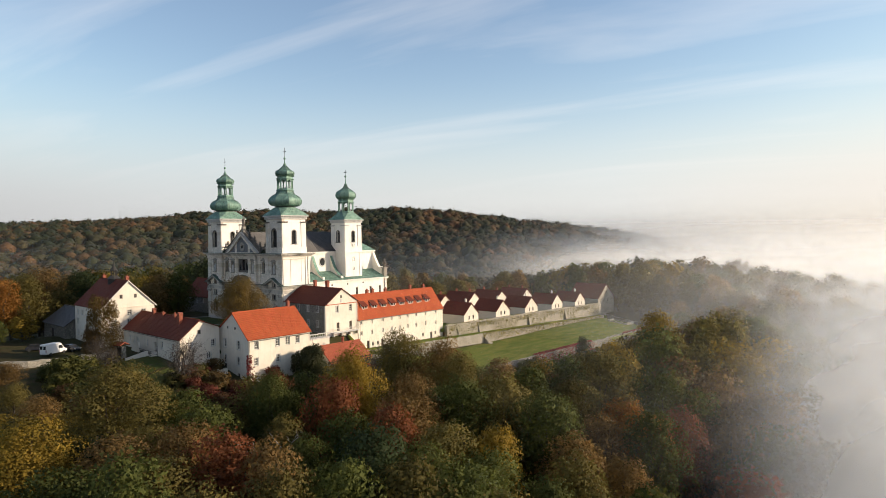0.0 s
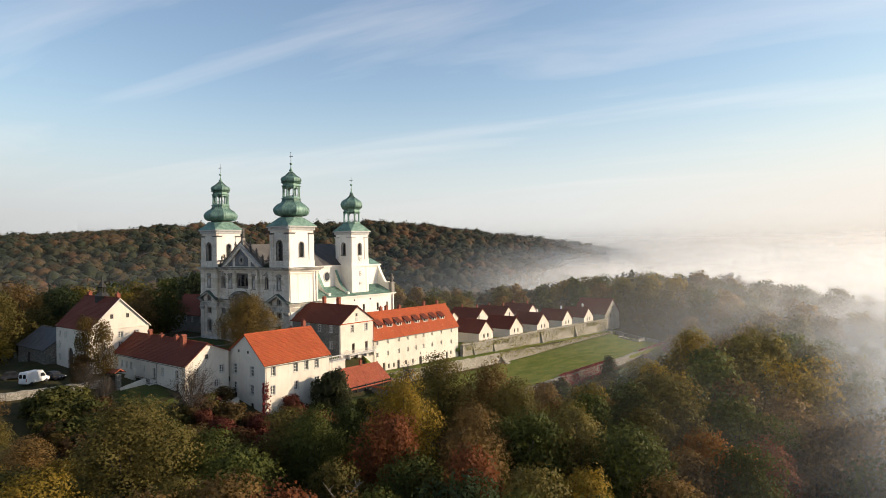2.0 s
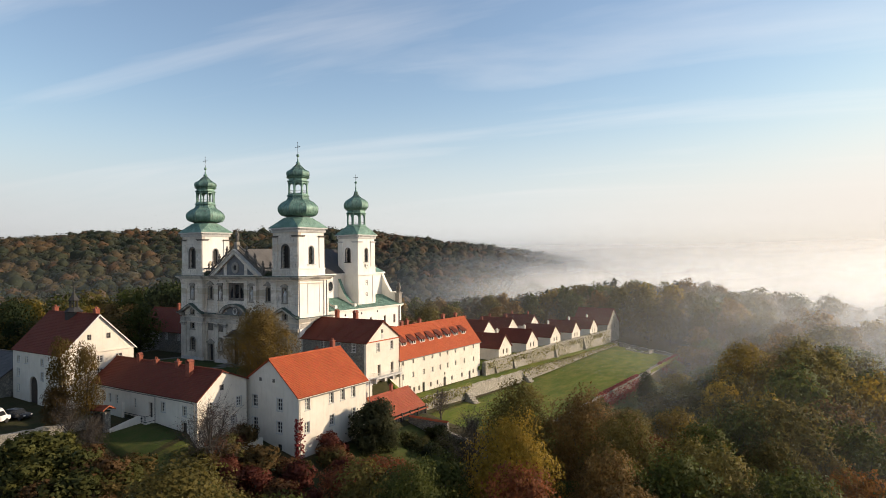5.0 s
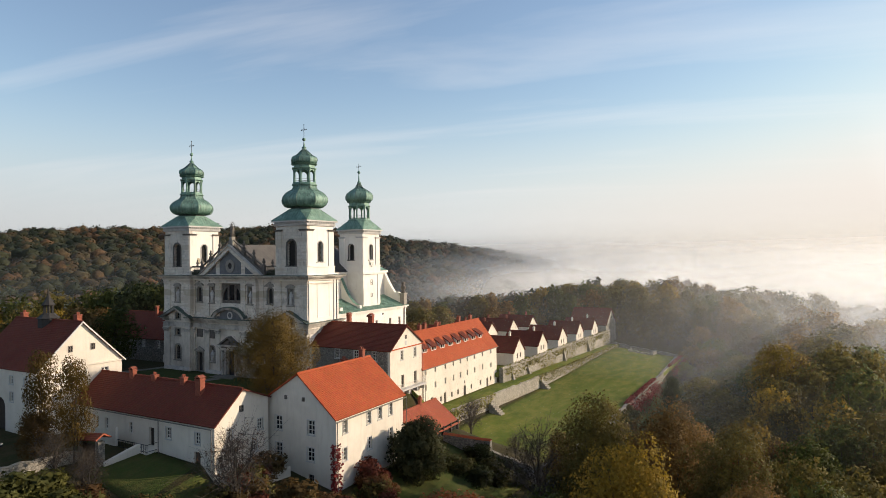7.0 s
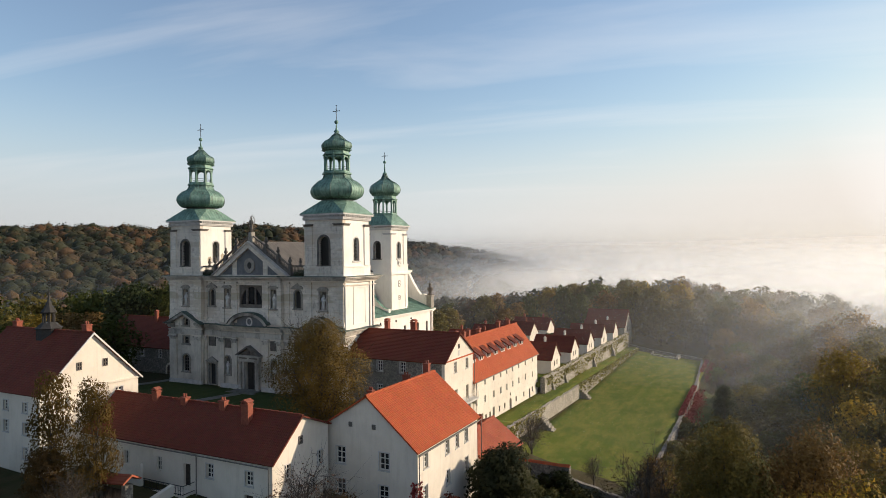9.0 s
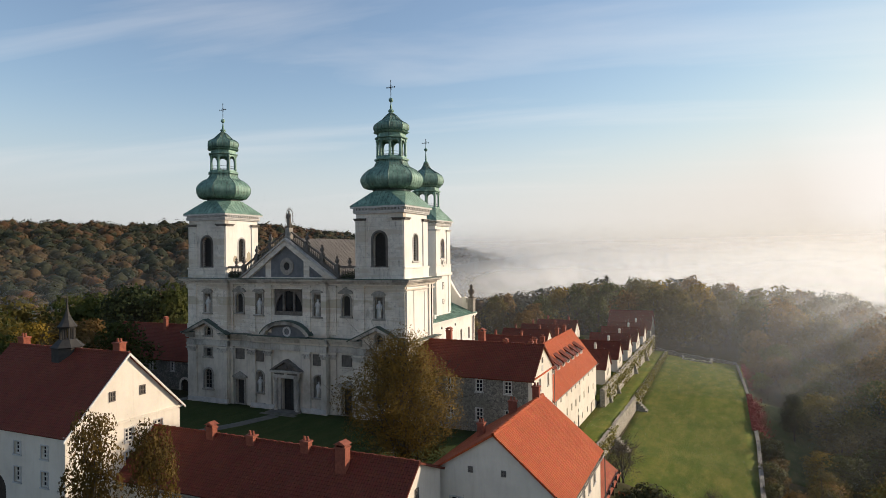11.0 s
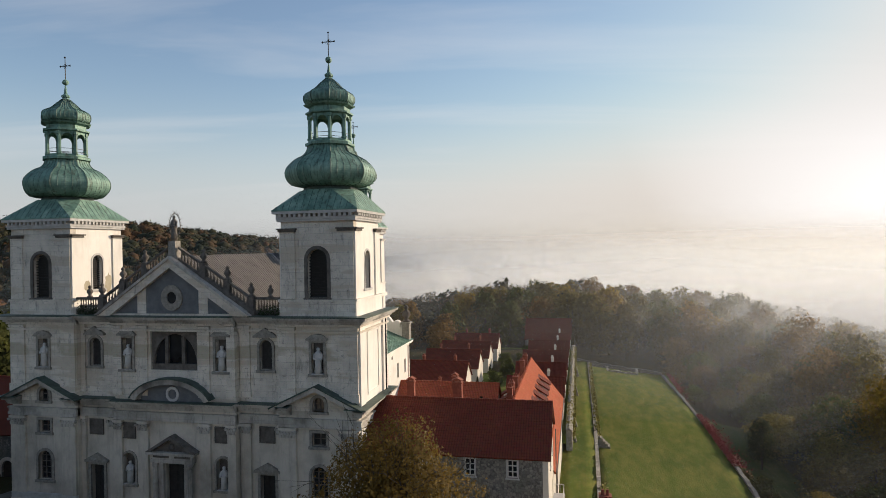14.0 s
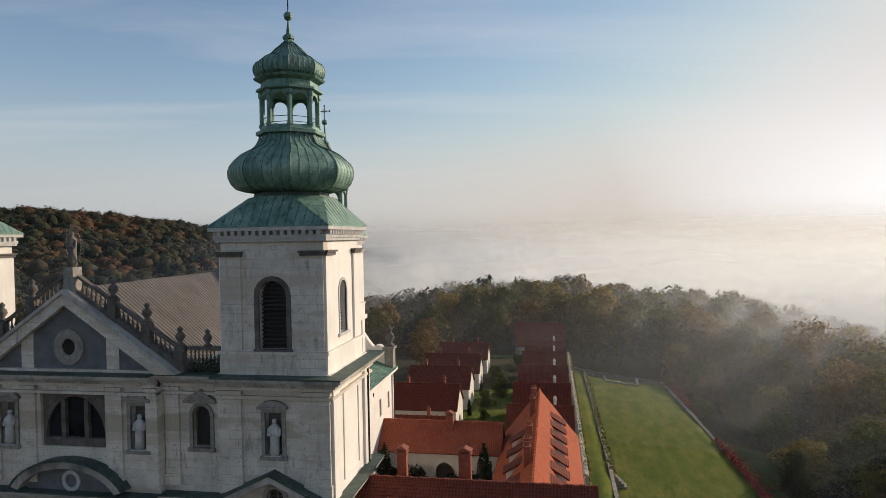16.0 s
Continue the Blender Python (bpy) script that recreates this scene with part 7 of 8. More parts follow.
GREEN, OLIVE, YELLOW, ORANGE, RUST, BROWN, DARK, RED = ((0.088, 0.102, 0.026), (0.145, 0.12, 0.035), (0.27, 0.185, 0.03), (0.27, 0.12, 0.026), (0.20, 0.07, 0.03), (0.195, 0.122, 0.045), (0.036, 0.052, 0.02), (0.26, 0.045, 0.03))
WORDS = {GREEN: "still green broadleaf", OLIVE: "olive-green turning broadleaf", YELLOW: "golden yellow autumn", ORANGE: "orange autumn", RUST: "rust-red autumn", BROWN: "brown-leaved autumn", DARK: "dark evergreen", RED: "red-leaved"}
PLACED = []


def tree(key, x, y, h, colour, label, group="", wide=1.0, name="tree", sink=0.0, category="tree"):
    trunk, crown, h0 = PROTO[key]
    s = h / h0
    z = float(ground_z(x, y)) - sink
    ob = thing(name, (x, y, z), label, category, group)
    ob.rotation_euler = (0, 0, (x * 12.9 + y * 7.3) % 6.28)
    ob.scale = (s * wide, s * wide, s)
    for nm, me in (("trunk", trunk), ("crown", crown)):
        if me is not None:
            o = new(nm, me)
            o.parent = ob
            o.color = (*colour, 1)
    PLACED.append((x, y))
    return ob


# trees that stand out
tree(("lime", 0), -133.0, 77.5, 15.6, (0.185, 0.125, 0.034), "tall olive-brown lime tree in the church forecourt", wide=1.05)
tree(("thin", 0), -143.2, 49.6, 13.6, (0.13, 0.085, 0.022), "thin half-bare tree beside the farmhouse gable", wide=0.6)
tree(("thin", 1), -138.6, 50.6, 13.0, (0.13, 0.085, 0.022), "thin half-bare tree beside the yard gate", wide=0.55)
tree(("thin", 1), -142.0, 48.0, 6.5, (0.10, 0.06, 0.02), "low brown-leaved young tree below the farmhouse", wide=1.2)
tree(("bare", 0), -118.6, 56.6, 9.6, (0.13, 0.07, 0.04), "almost leafless tree before the long house gable", wide=1.15)
tree(("yew", 0), -109.4, 79.6, 7.8, (0.06, 0.066, 0.032), "dense dark yew bush against a white wall", name="bush", category="bush")
tree(("bare", 0), -114.8, 106.5, 7.0, (0.10, 0.08, 0.03), "small leafless fruit tree by the terrace wall", wide=1.0)
tree(("bare", 0), -103.5, 99.5, 4.0, (0.08, 0.07, 0.03), "leafless tree at the lawn's near edge")
for i, (x, y, top, c, wd) in enumerate(((-60.0, 57.0, 7.6, RUST, 0.85), (-77.8, 64.5, 12.4, YELLOW, 0.85), (-51.5, 81.0, 6.4, GREEN, 1.0), (-93.5, 34.5, 13.0, OLIVE, 1.25), (-88.0, 22.0, 8.6, YELLOW, 1.15), (-83.0, 53.0, 9.6, GREEN, 0.9),
                                        (-55.0, 106.0, 8.6, OLIVE, 1.05), (-45.5, 96.0, 2.6, ORANGE, 0.95), (-52.0, 68.0, 4.0, YELLOW, 0.9), (-68.0, 160.0, 9.5, YELLOW, 0.9), (-86.0, 83.5, 12.0, OLIVE, 0.95), (-78.0, 86.5, 11.0, BROWN, 0.9),
                                        (-71.0, 83.0, 9.6, OLIVE, 0.9), (-74.5, 49.5, 5.5, OLIVE, 0.9), (-65.5, 46.5, 5.0, GREEN, 0.9), (-101.0, 44.0, 6.8, GREEN, 1.1), (-91.5, 43.5, 7.8, GREEN, 1.0), (-68.5, 68.5, 9.0, BROWN, 0.9), (-62.5, 74.0, 8.0, GREEN, 0.95), (-95.0, 96.5, 3.2, BROWN, 1.0), (-91.5, 104.0, 2.0, OLIVE, 1.1),
                                        (-90.0, 113.0, -0.6, BROWN, 1.2), (-89.0, 122.0, -2.0, OLIVE, 1.2), (-46.0, 88.0, 2.0, BROWN, 1.0), (-40.0, 104.0, 0.5, RUST, 1.0), (-89.5, 160.0, 0.8, DARK, 0.9))):
    tree(("big", i % 2) if (wd > 1.09 and y < 60) or (x < -68 and 50 < y < 90) else ("near", i % 5), x, y, top - float(ground_z(x, y)), c, WORDS[c] + " tree in the hillside wood", "trees of the hillside wood", wd)
tree(("dead", 0), -71.5, 47.5, 11.5, (0.2, 0.2, 0.2), "dead tree with pale barkless forked limbs", wide=1.0)
for x, y, h in ((-137.2, 47.6, 5.6), (-133.6, 48.6, 4.6), (-130.4, 47.4, 5.2)):
    tree(("bare", 0), x, y, h, (0.11, 0.07, 0.03), "twiggy half-bare shrub below the forecourt wall", "half-bare shrubs", 1.0, "shrub", 0.2, "shrub")
tree(("bare", 0), -94.0, 84.5, 11.5, (0.07, 0.06, 0.03), "dark half-leafless tree below the lawn", wide=1.1)
for i, (x, y, top, c, wd) in enumerate(((-190.5, 49.5, 21.5, OLIVE, 0.9), (-181, 41.5, 21.5, ORANGE, 0.9), (-205, 58, 23, BROWN, 0.95), (-200, 66, 22, DARK, 1.0), (-176, 30, 18, BROWN, 0.9), (-190, 34, 20, GREEN, 0.95), (-163.5, 36.5, 13.0, GREEN, 0.8))):
    tree(("near", i % 5), x, y, top - float(ground_z(x, y)), c, WORDS[c] + " tree beyond the farmyard", "trees beyond the farmyard", wd)
for i, (x, y) in enumerate(((-147.0, 127.4), (-136.6, 127.6), (-134.9, 127.0), (-142.2, 152.8), (-142.2, 168.6), (-141.8, 185.0))):
    tree(("cypress", 0), x, y, (8.6, 5.4, 9.2, 3.6, 3.6, 3.4)[i], (0.025, 0.04, 0.018), "slim dark green cypress by a wall", "cypresses", name="cypress", sink=0.2)
for x, y, hh in ((-144.6, 128.2, 3.6), (-142.9, 128.4, 2.6), (-137.9, 128.0, 3.0), (-145.5, 121.0, 2.6), (-136.0, 118.5, 2.4)):
    tree(("bush", 0), x, y, hh + 1.2, (0.035, 0.045, 0.018), "dark clipped bush in the cloister yard", "yard bushes", 1.0, "bush", 0.3, "bush")
tree(("larch", 0), -110.0, 285, 24.5, (0.04, 0.045, 0.022), "tall larch standing above the misty wood", sink=0.5)
tree(("bare", 0), -92.0, 196, 4.5, (0.05, 0.05, 0.02), "small sapling on the slope beyond the lawn")
rb = np.random.default_rng(5)
for i in range(14):
    x, y = -111.5 + 12 * rb.random(), 86 + 8 * rb.random()
    tree(("bush", 0), x, y, rb.uniform(1.6, 3.0), ((0.035, 0.045, 0.018), (0.06, 0.06, 0.02))[i % 2], "dark bramble below the cross wall", "brambles", 1.3, "bush", 0.2, "bush")
for i in range(9):
    x, y = -139.5 + rb.normal() * 1.6, 150 + 8.5 * i
    tree(("bush", 0), x, y, rb.uniform(1.4, 3.2), (0.08, 0.10, 0.02), "low garden bush between the hermit houses", "garden bushes", 1.0, "bush", 0.1, "bush")
for i in range(26):
    t = i / 25
    x, y = -122.0 + 20 * t + rb.normal() * 1.5, 60.5 - 9 * t + rb.normal() * 3.0
    tree(("bush", 0), x, y, rb.uniform(1.5, 3.6), ((0.15, 0.05, 0.032), (0.14, 0.09, 0.035), (0.10, 0.095, 0.03))[i % 3], "autumn shrub on the bank below the white houses", "shrubs on the bank", 1.3, "shrub", 0.2, "shrub")

for i in range(46):
    x, y = rb.uniform(-133, -108), rb.uniform(37.0, 49.5)
    tree(("bush", 0), x, y, rb.uniform(2.6, 4.6), ((0.11, 0.11, 0.03), (0.15, 0.105, 0.035), (0.09, 0.095, 0.028), (0.14, 0.08, 0.035))[i % 4], "dense scrub on the slope below the forecourt", "scrub on the slope", 1.35, "shrub", 0.3, "shrub")
for i in range(22):
    x, y = rb.uniform(-112.8, -103), rb.uniform(52, 74)
    tree(("bush", 0), x, y, rb.uniform(2.0, 3.6), ((0.15, 0.045, 0.032), (0.15, 0.075, 0.035), (0.11, 0.09, 0.03))[i % 3], "reddish autumn shrub below the tall house", "shrubs below the tall house", 1.3, "shrub", 0.3, "shrub")

for i in range(16):
    x, y = -96.3 + rb.uniform(0, 2.2), 99 + 3.1 * i + rb.normal()
    tree(("bush", 0), x, y, rb.uniform(2.0, 3.6), ((0.10, 0.10, 0.03), (0.14, 0.10, 0.035))[i % 2], "bush crowding the outer side of the lawn wall", "bushes along the lawn wall", 1.2, "bush", 0.2, "bush")

# ---- the wood round the hill, by chance but with room kept for houses and lawns ----
KEEP = ((-188, -112, 44, 96), (-211, -122, 94, 140), (-158, -95, 100, 232), (-124, -98.5, 93, 110), (-140, -122, 232, 250), (-97, -85, 138, 188), (-165, -136, 30, 60), (-136, -118, 46, 60), (-113, -104, 66, 98))
rt = np.random.default_rng(11)


def free(x, y, gap):
    if any(a <= x <= b and c <= y <= d for a, b, c, d in KEEP):
        return False
    return all((x - p) ** 2 + (y - q) ** 2 > gap * gap for p, q in PLACED)


MIX = (OLIVE, GREEN, BROWN, GREEN, OLIVE, GREEN, BROWN, GREEN, DARK, RUST, OLIVE, BROWN, GREEN, YELLOW)
NORTH = (OLIVE, OLIVE, BROWN, GREEN, YELLOW, OLIVE, BROWN, GREEN, OLIVE)


def canopy(x, y):
    """How high the tree tops reach."""
    a = np.interp(x, (-112, -100, -85, -75, -60, -45, -25, 10), (2.5, 5, 6.5, 7.5, 6.5, 3.5, -1, -8))
    b = np.interp(x, (-98, -85, -72, -60, -45, -25, 10), (0.5, 1.5, 3.0, 6.0, 2.5, -3, -10))
    c = np.interp(x, (-160, -95, -78, -58, -40, -15, 20), (8, -4.0, -1.0, 7.5, 4.0, -2, -12))
    d = np.interp(x, (-260, -200, -160, -120, -60, -30), (10, 12, 15, 16, 10, 4))
    z = a + (b - a) * smooth(58, 72, y)
    z = z + (c - z) * smooth(104, 122, y)
    return z + (d - z) * smooth(215, 262, y)


def wood(kind, count, x0, x1, y0, y1, gap, top=None, mix=MIX, joined=False):
    made = 0
    for _ in range(count * 14):
        if made >= count:
            break
        x, y = rt.uniform(x0, x1), rt.uniform(y0, y1)
        if not free(x, y, gap):
            continue
        c = mix[rt.integers(len(mix))]
        # beyond y 150, x -100 sunlight from behind is put into lighter leaf colours
        k = rt.uniform(0.8, 1.25) * (1.35 if y > 150 and x > -100 else 1.0)
        h = float(np.clip((canopy(x, y) if top is None else top) + rt.uniform(-2.0, 2.2) - ground_z(x, y), 5.0, 27.0))
        key, wd = (kind, int(rt.integers(5))), rt.uniform(0.95, 1.25) * min(1.5, max(0.85, 14.0 / h))
        if joined:
            JOIN.setdefault(c, []).append((key, x, y, h, wd)); PLACED.append((x, y))
        else:
            tree(key, x, y, h, tuple(k * v for v in c), WORDS[c] + " tree in the hillside wood", "trees of the hillside wood", wd)
        made += 1


JOIN = {}


wood("near", 24, -136, -100, 16, 45, 5.6, 3.4, (OLIVE, OLIVE, BROWN, GREEN, YELLOW))
wood("near", 8, -146, -132, 14, 38, 6.2, 1.6, (OLIVE, OLIVE, BROWN, GREEN))
wood("near", 52, -112, -38, 18, 66, 6.2)
wood("near", 44, -98, -38, 64, 112, 6.4)
wood("mid", 52, -94, -18, 108, 175, 6.8, None, NORTH)
wood("mid", 60, -95, -15, 170, 262, 7.2, None, NORTH)
wood("far", 60, -170, -50, 250, 330, 7.0, None, NORTH, True)
wood("far", 30, -62, 0, 262, 400, 8.0, 3.0, NORTH, True)
wood("mid", 22, -38, 5, 40, 110, 7.5)
wood("mid", 26, -245, -184, 111.5, 150, 6.5, 24.5, (GREEN, DARK, GREEN, GREEN))
wood("mid", 34, -240, -189, 55, 118, 8.0, 19.0, NORTH)
wood("far", 34, -260, -158, 140, 260, 8.5, 11.0, NORTH, True)
wood("far", 20, -215, -150, 5, 50, 8.0, 12.0, NORTH, True)

# woods behind the houses, joined by colour
def mesh_arrays(me):
    v = np.empty(len(me.vertices) * 3); me.vertices.foreach_get("co", v)
    return v.reshape(-1, 3), [tuple(p.vertices) for p in me.polygons]


ARR = {k: (mesh_arrays(PROTO[k][0]), mesh_arrays(PROTO[k][1])) for k in PROTO if k[0] == "far"}
for c, items in JOIN.items():
    for which, nm in ((1, "woodland"), (0, "woodland_trunks")):
        V, Fc, N, n = [], [], [], 0
        for key, x, y, h, wd in items:
            v, f = ARR[key][which]
            s, a = h / PROTO[key][2], x * 3.1 + y
            R = np.array(((math.cos(a), -math.sin(a), 0), (math.sin(a), math.cos(a), 0), (0, 0, 1)))
            V.append((v * np.array((s * wd, s * wd, s))) @ R.T + np.array((x, y, float(ground_z(x, y)))))
            Fc += [tuple(i + n for i in q) for q in f]
            if which:
                N.append(LEAF_NORMALS["crown_%s_%d" % key] @ R.T)
            n += len(v)
        me = bpy.data.meshes.new(nm)
        me.from_pydata(np.concatenate(V).tolist(), [], Fc)
        if which:
            me.normals_split_custom_set_from_vertices(np.concatenate(N).tolist())
        me.materials.append(M["leaf" if which else "bark"])
        ob = new(nm, me)
        ob.color = (*c, 1)
        tagged(ob, WORDS[c] + " woodland closing in behind the monastery" if which else "dark trunks of the woodland behind the monastery", "woodland", kind="stuff")

# ---- far woods: rounded crowns over the hills, too many to count ----
def crown_field(name, label, pts, radii, heights, seed, leaves):
    detail = 1
    rnd = np.random.default_rng(seed)
    bm = bmesh.new()
    bmesh.ops.create_icosphere(bm, subdivisions=detail, radius=1.0)
    unit = np.array([v.co for v in bm.verts])
    tri = np.array([[v.index for v in f.verts] for f in bm.faces])
    bm.free()
    keep = tri[(unit[tri].mean(1)[:, 2] > -0.35)]
    V, Fc, n = [], [], len(unit)
    for i, ((x, y, z), r, h) in enumerate(zip(pts, radii, heights)):
        ph = rnd.uniform(0, 6.28, 6)
        w = 1 + 0.07 * np.sin(unit @ np.array([4.1, 2.2, 1.3]) + ph[0]) + 0.09 * np.sin(unit @ np.array([-2.0, 5.1, 3.1]) + ph[1]) + 0.07 * np.sin(unit @ np.array([6.1, -3.2, 5.5]) + ph[2]) + rnd.normal(size=n) * 0.045
        V.append(0.88 * unit * w[:, None] * np.array([r, r * rnd.uniform(0.85, 1.15), h]) + np.array([x, y, z]))
        Fc.append(keep + i * n)
    V, Fc = np.concatenate(V), np.concatenate(Fc)
    if leaves:
        # ragged sprays of leaves on every crown
        m = len(pts) * leaves
        who = np.repeat(np.arange(len(pts)), leaves)
        d = rnd.normal(size=(m, 3)); d[:, 2] = np.abs(d[:, 2]) * 0.9 - 0.15
        d /= np.linalg.norm(d, axis=1)[:, None]
        ext = np.column_stack([radii, radii, heights])[who]
        c = np.asarray(pts)[who] + d * ext * rnd.uniform(0.9, 1.16, m)[:, None]
        u = np.cross(d, rnd.normal(size=(m, 3))); u /= np.linalg.norm(u, axis=1)[:, None]
        v = np.cross(d + 0.35 * rnd.normal(size=(m, 3)), u); v /= np.linalg.norm(v, axis=1)[:, None]
        s = (np.asarray(radii)[who] * rnd.uniform(0.08, 0.2, m))[:, None]
        tv = np.stack([c - u * s, c + u * s, c + v * s * 1.6], 1).reshape(-1, 3)
        Fc = np.concatenate([Fc, np.arange(m * 3).reshape(-1, 3) + len(V)])
        V = np.concatenate([V, tv])
    me = bpy.data.meshes.new(name)
    me.vertices.add(len(V)); me.vertices.foreach_set("co", V.ravel())
    me.loops.add(len(Fc) * 3); me.loops.foreach_set("vertex_index", Fc.ravel().astype(np.int32))
    me.polygons.add(len(Fc)); me.polygons.foreach_set("loop_start", np.arange(len(Fc)) * 3)
    me.update(calc_edges=True)
    me.polygons.foreach_set("use_smooth", [True] * len(me.polygons))
    tone = rnd.random(len(pts))
    per = np.repeat(tone, n)
    if leaves:
        per = np.concatenate([per, np.repeat(tone, leaves * 3)])
    me.attributes.new("tint", "FLOAT", "POINT").data.foreach_set("value", per.astype(np.float32))
    me.materials.append(M["woods"])
    tagged(new(name, me), label, "woodland", kind="stuff")


rf = np.random.default_rng(21)
pts = []
for lo, hi, count, a0, a1 in ((230, 420, 1500, -5, 98), (420, 760, 2700, 2, 98), (760, 1240, 4000, 12, 96)):
    for _ in range(count):
        r, a = math.sqrt(rf.uniform(lo * lo, hi * hi)), math.radians(rf.uniform(a0, a1))
        x, y = HX - r * math.sin(a), HY + r * math.cos(a)
        if (x + 130) ** 2 + ((y - 130)) ** 2 < 150 ** 2 or (-260 < x < -60 and y < 262):
            continue
        pts.append((x, y))
pa = np.array(pts)
pz = ground_z(pa[:, 0], pa[:, 1])
dist = np.hypot(pa[:, 0], pa[:, 1])
rad = rf.uniform(4.2, 8.6, len(pa)) * np.interp(dist, (250, 1200), (0.95, 1.5))
hgt = rad * rf.uniform(0.7, 1.05, len(pa))
place = np.column_stack([pa, pz + 7 + 0.2 * rad + rf.normal(0, 1.6, len(pa))])
near_ = dist < 470
crown_field("far_woods", "autumn woods on the slopes beyond the monastery", place[near_], rad[near_], hgt[near_], 22, 110)
crown_field("far_woods", "autumn woods covering the hills behind", place[~near_], rad[~near_], hgt[~near_], 23, 30)

# ---- morning fog: banks and veils standing in the valley and before the far woods ----
scene.cycles.transparent_max_bounces = 72


def fog_material(name, x_fade, low, high, top, soft, scale, seed, even=0.5, white=0.9, tone=(0.965, 0.985, 1.0)):
    """Thin fog that lets light through. x_fade: from where to where, along x, it thickens from low to high; top: where it ends above, raggedly."""
    m = bpy.data.materials.new(name)
    m.use_nodes = True
    nt = m.node_tree
    nt.nodes.clear()

    def rng(value, a, b, c, d):
        n = nt.nodes.new("ShaderNodeMapRange"); n.interpolation_type = "SMOOTHSTEP"
        for key, v in (("From Min", a), ("From Max", b), ("To Min", c), ("To Max", d)):
            n.inputs[key].default_value = v
        nt.links.new(value, n.inputs["Value"])
        return n.outputs[0]

    def op(kind, a, b):
        n = nt.nodes.new("ShaderNodeMath"); n.operation = kind
        for i, v in enumerate((a, b)):
            if isinstance(v, (int, float)):
                n.inputs[i].default_value = v
            else:
                nt.links.new(v, n.inputs[i])
        return n.outputs[0]

    sep = nt.nodes.new("ShaderNodeSeparateXYZ")
    nt.links.new(nt.nodes.new("ShaderNodeNewGeometry").outputs["Position"], sep.inputs[0])
    off = coords(nt, (1, 1, 1.6))
    off.node.inputs["Location"].default_value = (seed * 91.0, seed * 37.0, seed * 13.0)
    n1 = tex(nt, "Noise", scale, off, Detail=5.0, Roughness=0.55, Distortion=0.6)
    n2 = tex(nt, "Noise", scale * 0.35, off, Detail=2.0)
    ragged = op("ADD", sep.outputs["Z"], op("MULTIPLY", op("SUBTRACT", n2.outputs["Fac"], 0.5), min(1.6 * soft, 40.0)))
    a = op("MULTIPLY", rng(sep.outputs["X"], x_fade[0], x_fade[1], low, high), rng(ragged, top, top - soft, 0.0, 1.0))
    a = op("MULTIPLY", a, rng(n1.outputs["Fac"], 0.28, 0.66, even, 1.0))
    tr = nt.nodes.new("ShaderNodeBsdfTransparent")
    df = nt.nodes.new("ShaderNodeBsdfDiffuse"); df.inputs[0].default_value = (*(white * c for c in tone), 1)
    tl = nt.nodes.new("ShaderNodeBsdfTranslucent"); tl.inputs[0].default_value = (*(white * c for c in tone), 1)
    fog = nt.nodes.new("ShaderNodeMixShader"); fog.inputs[0].default_value = 0.72
    nt.links.new(df.outputs[0], fog.inputs[1]); nt.links.new(tl.outputs[0], fog.inputs[2])
    ms = nt.nodes.new("ShaderNodeMixShader")
    nt.links.new(a, ms.inputs[0]); nt.links.new(tr.outputs[0], ms.inputs[1]); nt.links.new(fog.outputs[0], ms.inputs[2])
    nt.links.new(ms.outputs[0], nt.nodes.new("ShaderNodeOutputMaterial").inputs[0])
    M[name] = m


def fog_bank(path, z0, z1, wave, mat_args, seed, label="bank of pale morning fog lying in the valley", even=0.5, white=0.9, tone=(0.965, 0.985, 1.0)):
    """A standing, winding veil of fog along a path."""
    fog_material("fog_%d" % seed, *mat_args, seed, even, white, tone)
    pts, acc = [], 0.0
    for (xa, ya), (xb, yb) in zip(path, path[1:]):
        n = max(2, int(math.hypot(xb - xa, yb - ya) / 9))
        pts += [(xa + (xb - xa) * i / n, ya + (yb - ya) * i / n) for i in range(n)]
    pts.append(path[-1])
    bm, last = B(), None
    for i, (x, y) in enumerate(pts):
        dx = wave * noise.noise(Vector((x * 0.02, y * 0.02, seed)))
        dy = wave * noise.noise(Vector((x * 0.02, y * 0.02, seed + 7.7)))
        col = [bm.verts.new((x + dx * (1 + 0.3 * k), y + dy * (1 + 0.3 * k), z0 + (z1 - z0) * k / 3)) for k in range(4)]
        if last:
            for k in range(3):
                bm.faces.new((last[k], col[k], col[k + 1], last[k + 1]))
        last = col
    ob = part("fog_bank", bm, "fog_%d" % seed, None, "", True)
    return tagged(ob, label, "fog", kind="stuff")


# veils one behind the other across the valley, each thickening away from the hill
EDGE = ((40, 6), (70, -8), (90, -16), (150, -29), (220, -43), (300, -66), (380, -108), (450, -150))
for k, y in enumerate((66, 80, 95, 111, 128, 146, 165, 186, 208, 232, 258, 286, 318, 356, 400)):
    e = float(np.interp(y, [p[0] for p in EDGE], [p[1] for p in EDGE]))
    al = float(np.interp(y, (60, 120, 250, 400), (0.68, 0.6, 0.42, 0.5)))
    fog_bank([(e - 60, y - 22), (e, y), (e + 90, y + 30), (e + 220, y + 70)], -60, 44, 3, ((e - float(np.interp(y, (160, 210), (15, 36))), e + 10), 0.0, al, float(np.interp(y, (60, 190, 260), (26, 22, 13))), float(np.interp(y, (60, 190, 260), (30, 26, 20))), 0.02), k + 1)
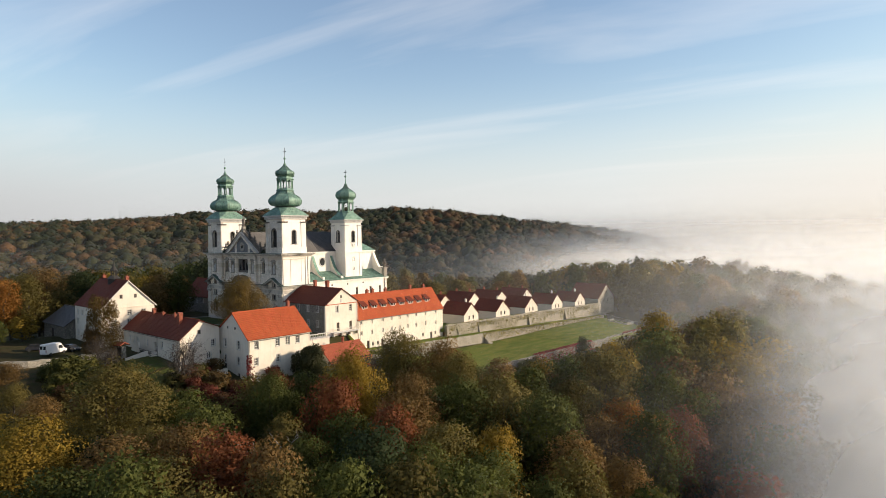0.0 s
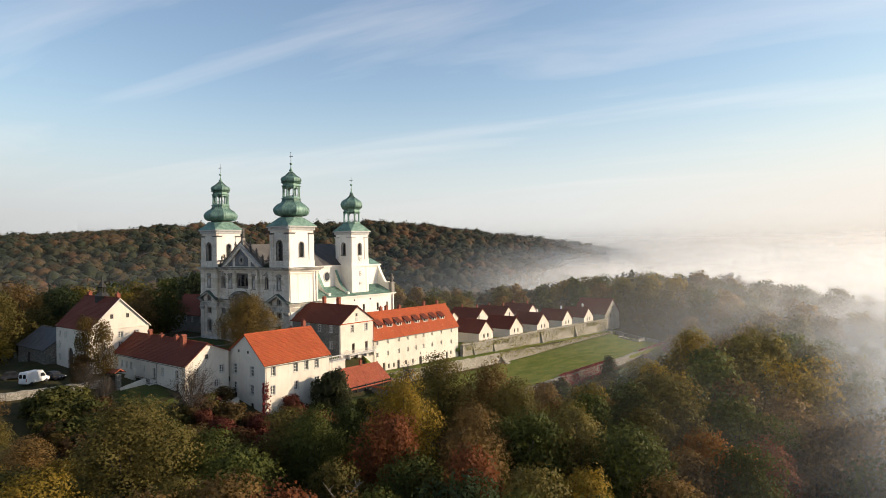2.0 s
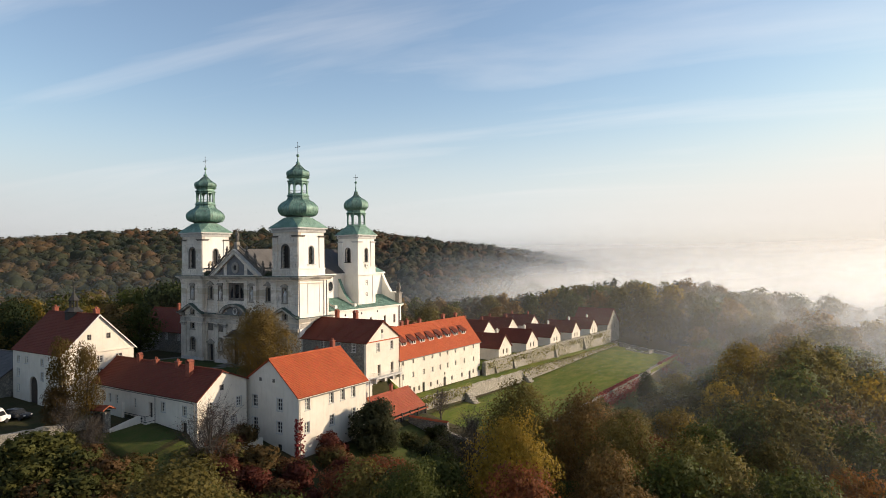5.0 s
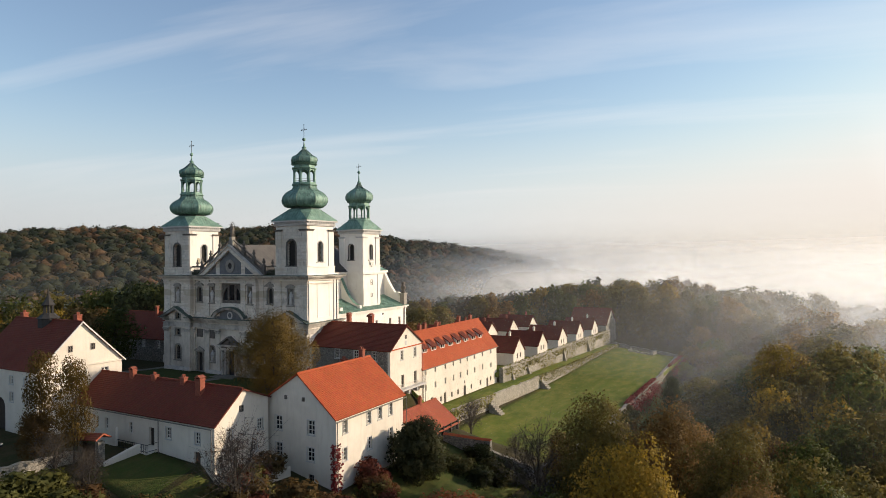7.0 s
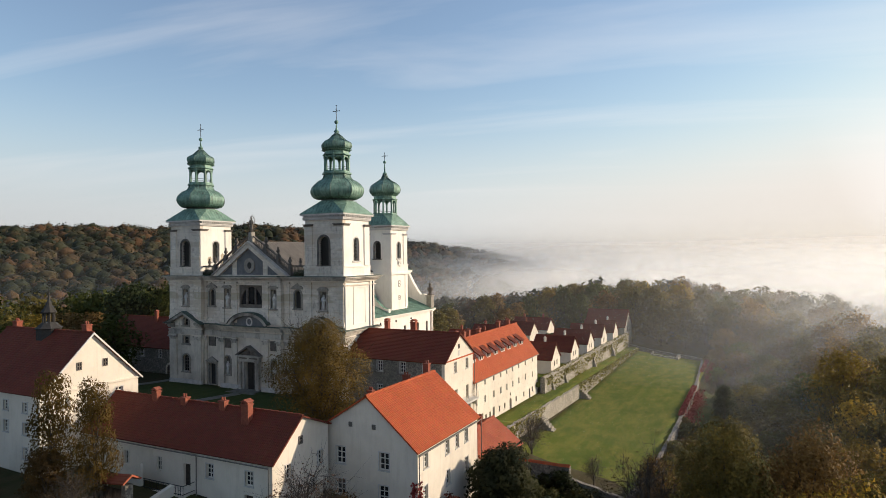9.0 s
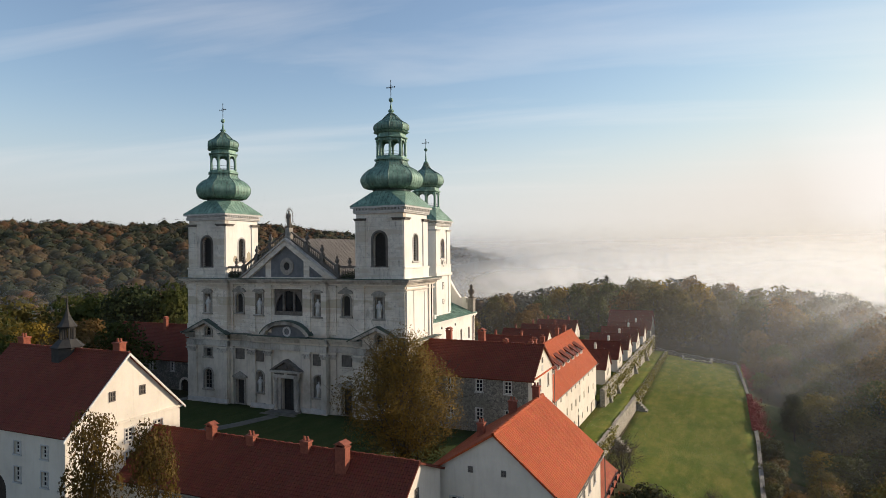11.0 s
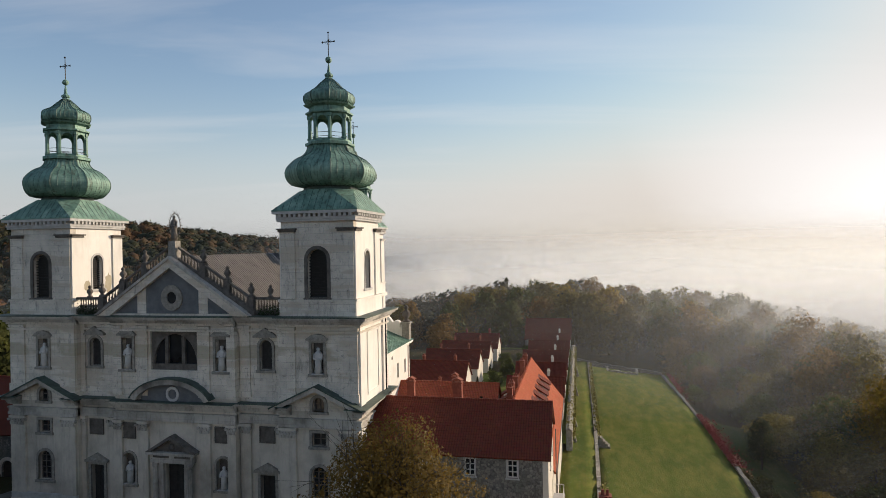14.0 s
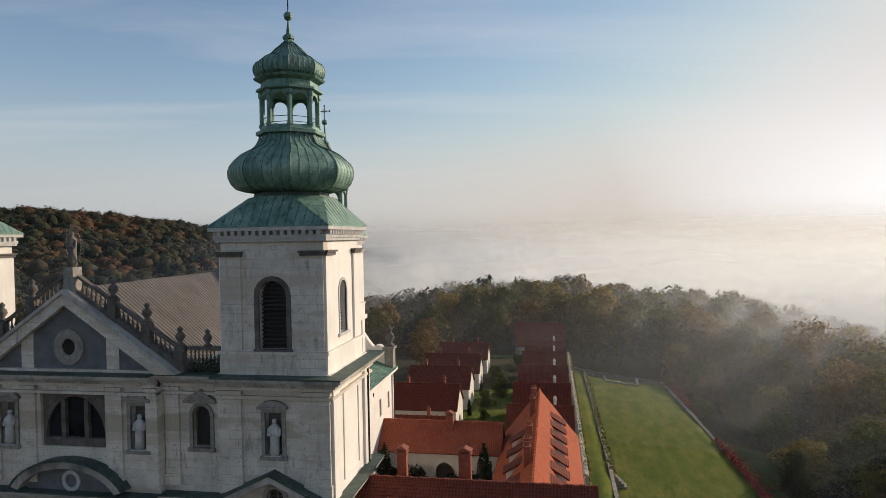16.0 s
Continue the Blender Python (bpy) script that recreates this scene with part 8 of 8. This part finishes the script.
# a thinner breath of it among the trees beside the lawn
for k, y in enumerate((76, 94, 112, 130, 148, 166, 184, 202, 224, 246)):
    fog_bank([(-104, y - 14), (-60, y), (-10, y + 14), (20, y + 22)], -40, 30, 2, ((float(np.interp(y, (76, 130), (-84, -101))), float(np.interp(y, (76, 130), (-40, -68)))), 0.0, float(np.interp(y, (76, 112, 150, 200, 246), (0.045, 0.06, 0.10, 0.19, 0.22))), float(np.interp(y, (112, 180, 246), (7, 9, 14))), 16, 0.024), k + 61, even=0.3)
# drifts over the wood behind the hermit houses
for k, (y, al, top, xs) in enumerate(((250, 0.15, 15, (-200, -40)), (266, 0.16, 16, (-200, -40)), (282, 0.18, 17, (-200, -40)), (300, 0.24, 18, (-230, -30)), (345, 0.36, 22, (-270, -20)), (420, 0.5, 28, (-330, 0)))):
    fog_bank([(xs[0] - 40, y + 30), (xs[0] + 50, y + 8), (0.5 * (xs[0] + xs[1]), y), (xs[1], y - 8), (xs[1] + 60, y - 12)], -50, 44, 3, ((xs[0] - 30, xs[0] + 130), 0.0, al, top, 18, 0.022), k + 41)


# sunlit morning haze thickening with distance over the whole hilltop
for k in range(12):
    y = 172 + 11.5 * k
    fog_bank([(-260, y), (-120, y), (-40, y), (90, y)], -60, 60, 1.5, ((-150, -60), 0.010, 0.034 if y < 250 else 0.045, 32, 34, 0.02), k + 81, "thin sunlit morning haze over the hilltop", 0.85)


# a faint breath of the same haze over the near wood
for k, y in enumerate((100, 122)):
    fog_bank([(-215, y + 6), (-120, y), (-60, y - 4), (30, y)], -60, 44, 1.5, ((-150, -90), 0.006, 0.014, 26, 30, 0.02), k + 121, "faint haze hanging in the hillside wood", 0.8)


def arc(r, a0, a1):
    return [(HX - r * math.sin(math.radians(a)), HY + r * math.cos(math.radians(a))) for a in np.linspace(a0, a1, 60)]


# haze between the far ridges, thickening towards the open valley, and the fog sea out to the horizon
for k, (r, a0, a1, fade, lo, hi, top, soft) in enumerate(((330, 110, -30, (-330, -190), 0.045, 0.13, 60, 60), (520, 110, -60, (-400, -180), 0.05, 0.55, 40, 46), (760, 110, -75, (-540, -240), 0.09, 0.85, 46, 50), (1010, 110, -75, (-680, -310), 0.08, 1.0, 62, 60))):
    fog_bank(arc(r, a0, a1), -70, 220, 0, (fade, lo, hi, top, soft, 0.008), k + 26, "thin blue haze hanging before the far woods", 0.8)
# torn wisps drifting up before the shoulder of the far hill
for k, (r, a0, a1, top) in enumerate(((470, 44, 4, 20), (600, 42, 6, 32), (700, 40, 8, 42))):
    p0, p1 = arc(r, a0, a1)[0], arc(r, a0, a1)[-1]
    fog_bank(arc(r, a0, a1), -60, 110, 4, ((p0[0] + 10, p0[0] + 0.6 * (p1[0] - p0[0])), 0.0, 0.62, top, 34, 0.011), k + 101, "torn wisps of fog drifting before the far hill", 0.0)
fog_bank(arc(1700, 60, -130), -160, 260, 0, ((-1600, -1500), 1.0, 1.0, 95, 150, 0.003), 36, "sea of bright fog reaching to the horizon", 0.97, 0.72, (1.0, 0.965, 0.915))
fog_bank(arc(2400, 70, -130), -160, 320, 0, ((-2600, -2500), 1.0, 1.0, 170, 250, 0.002), 37, "sea of bright fog reaching to the horizon", 0.97, 0.72, (1.0, 0.965, 0.915))
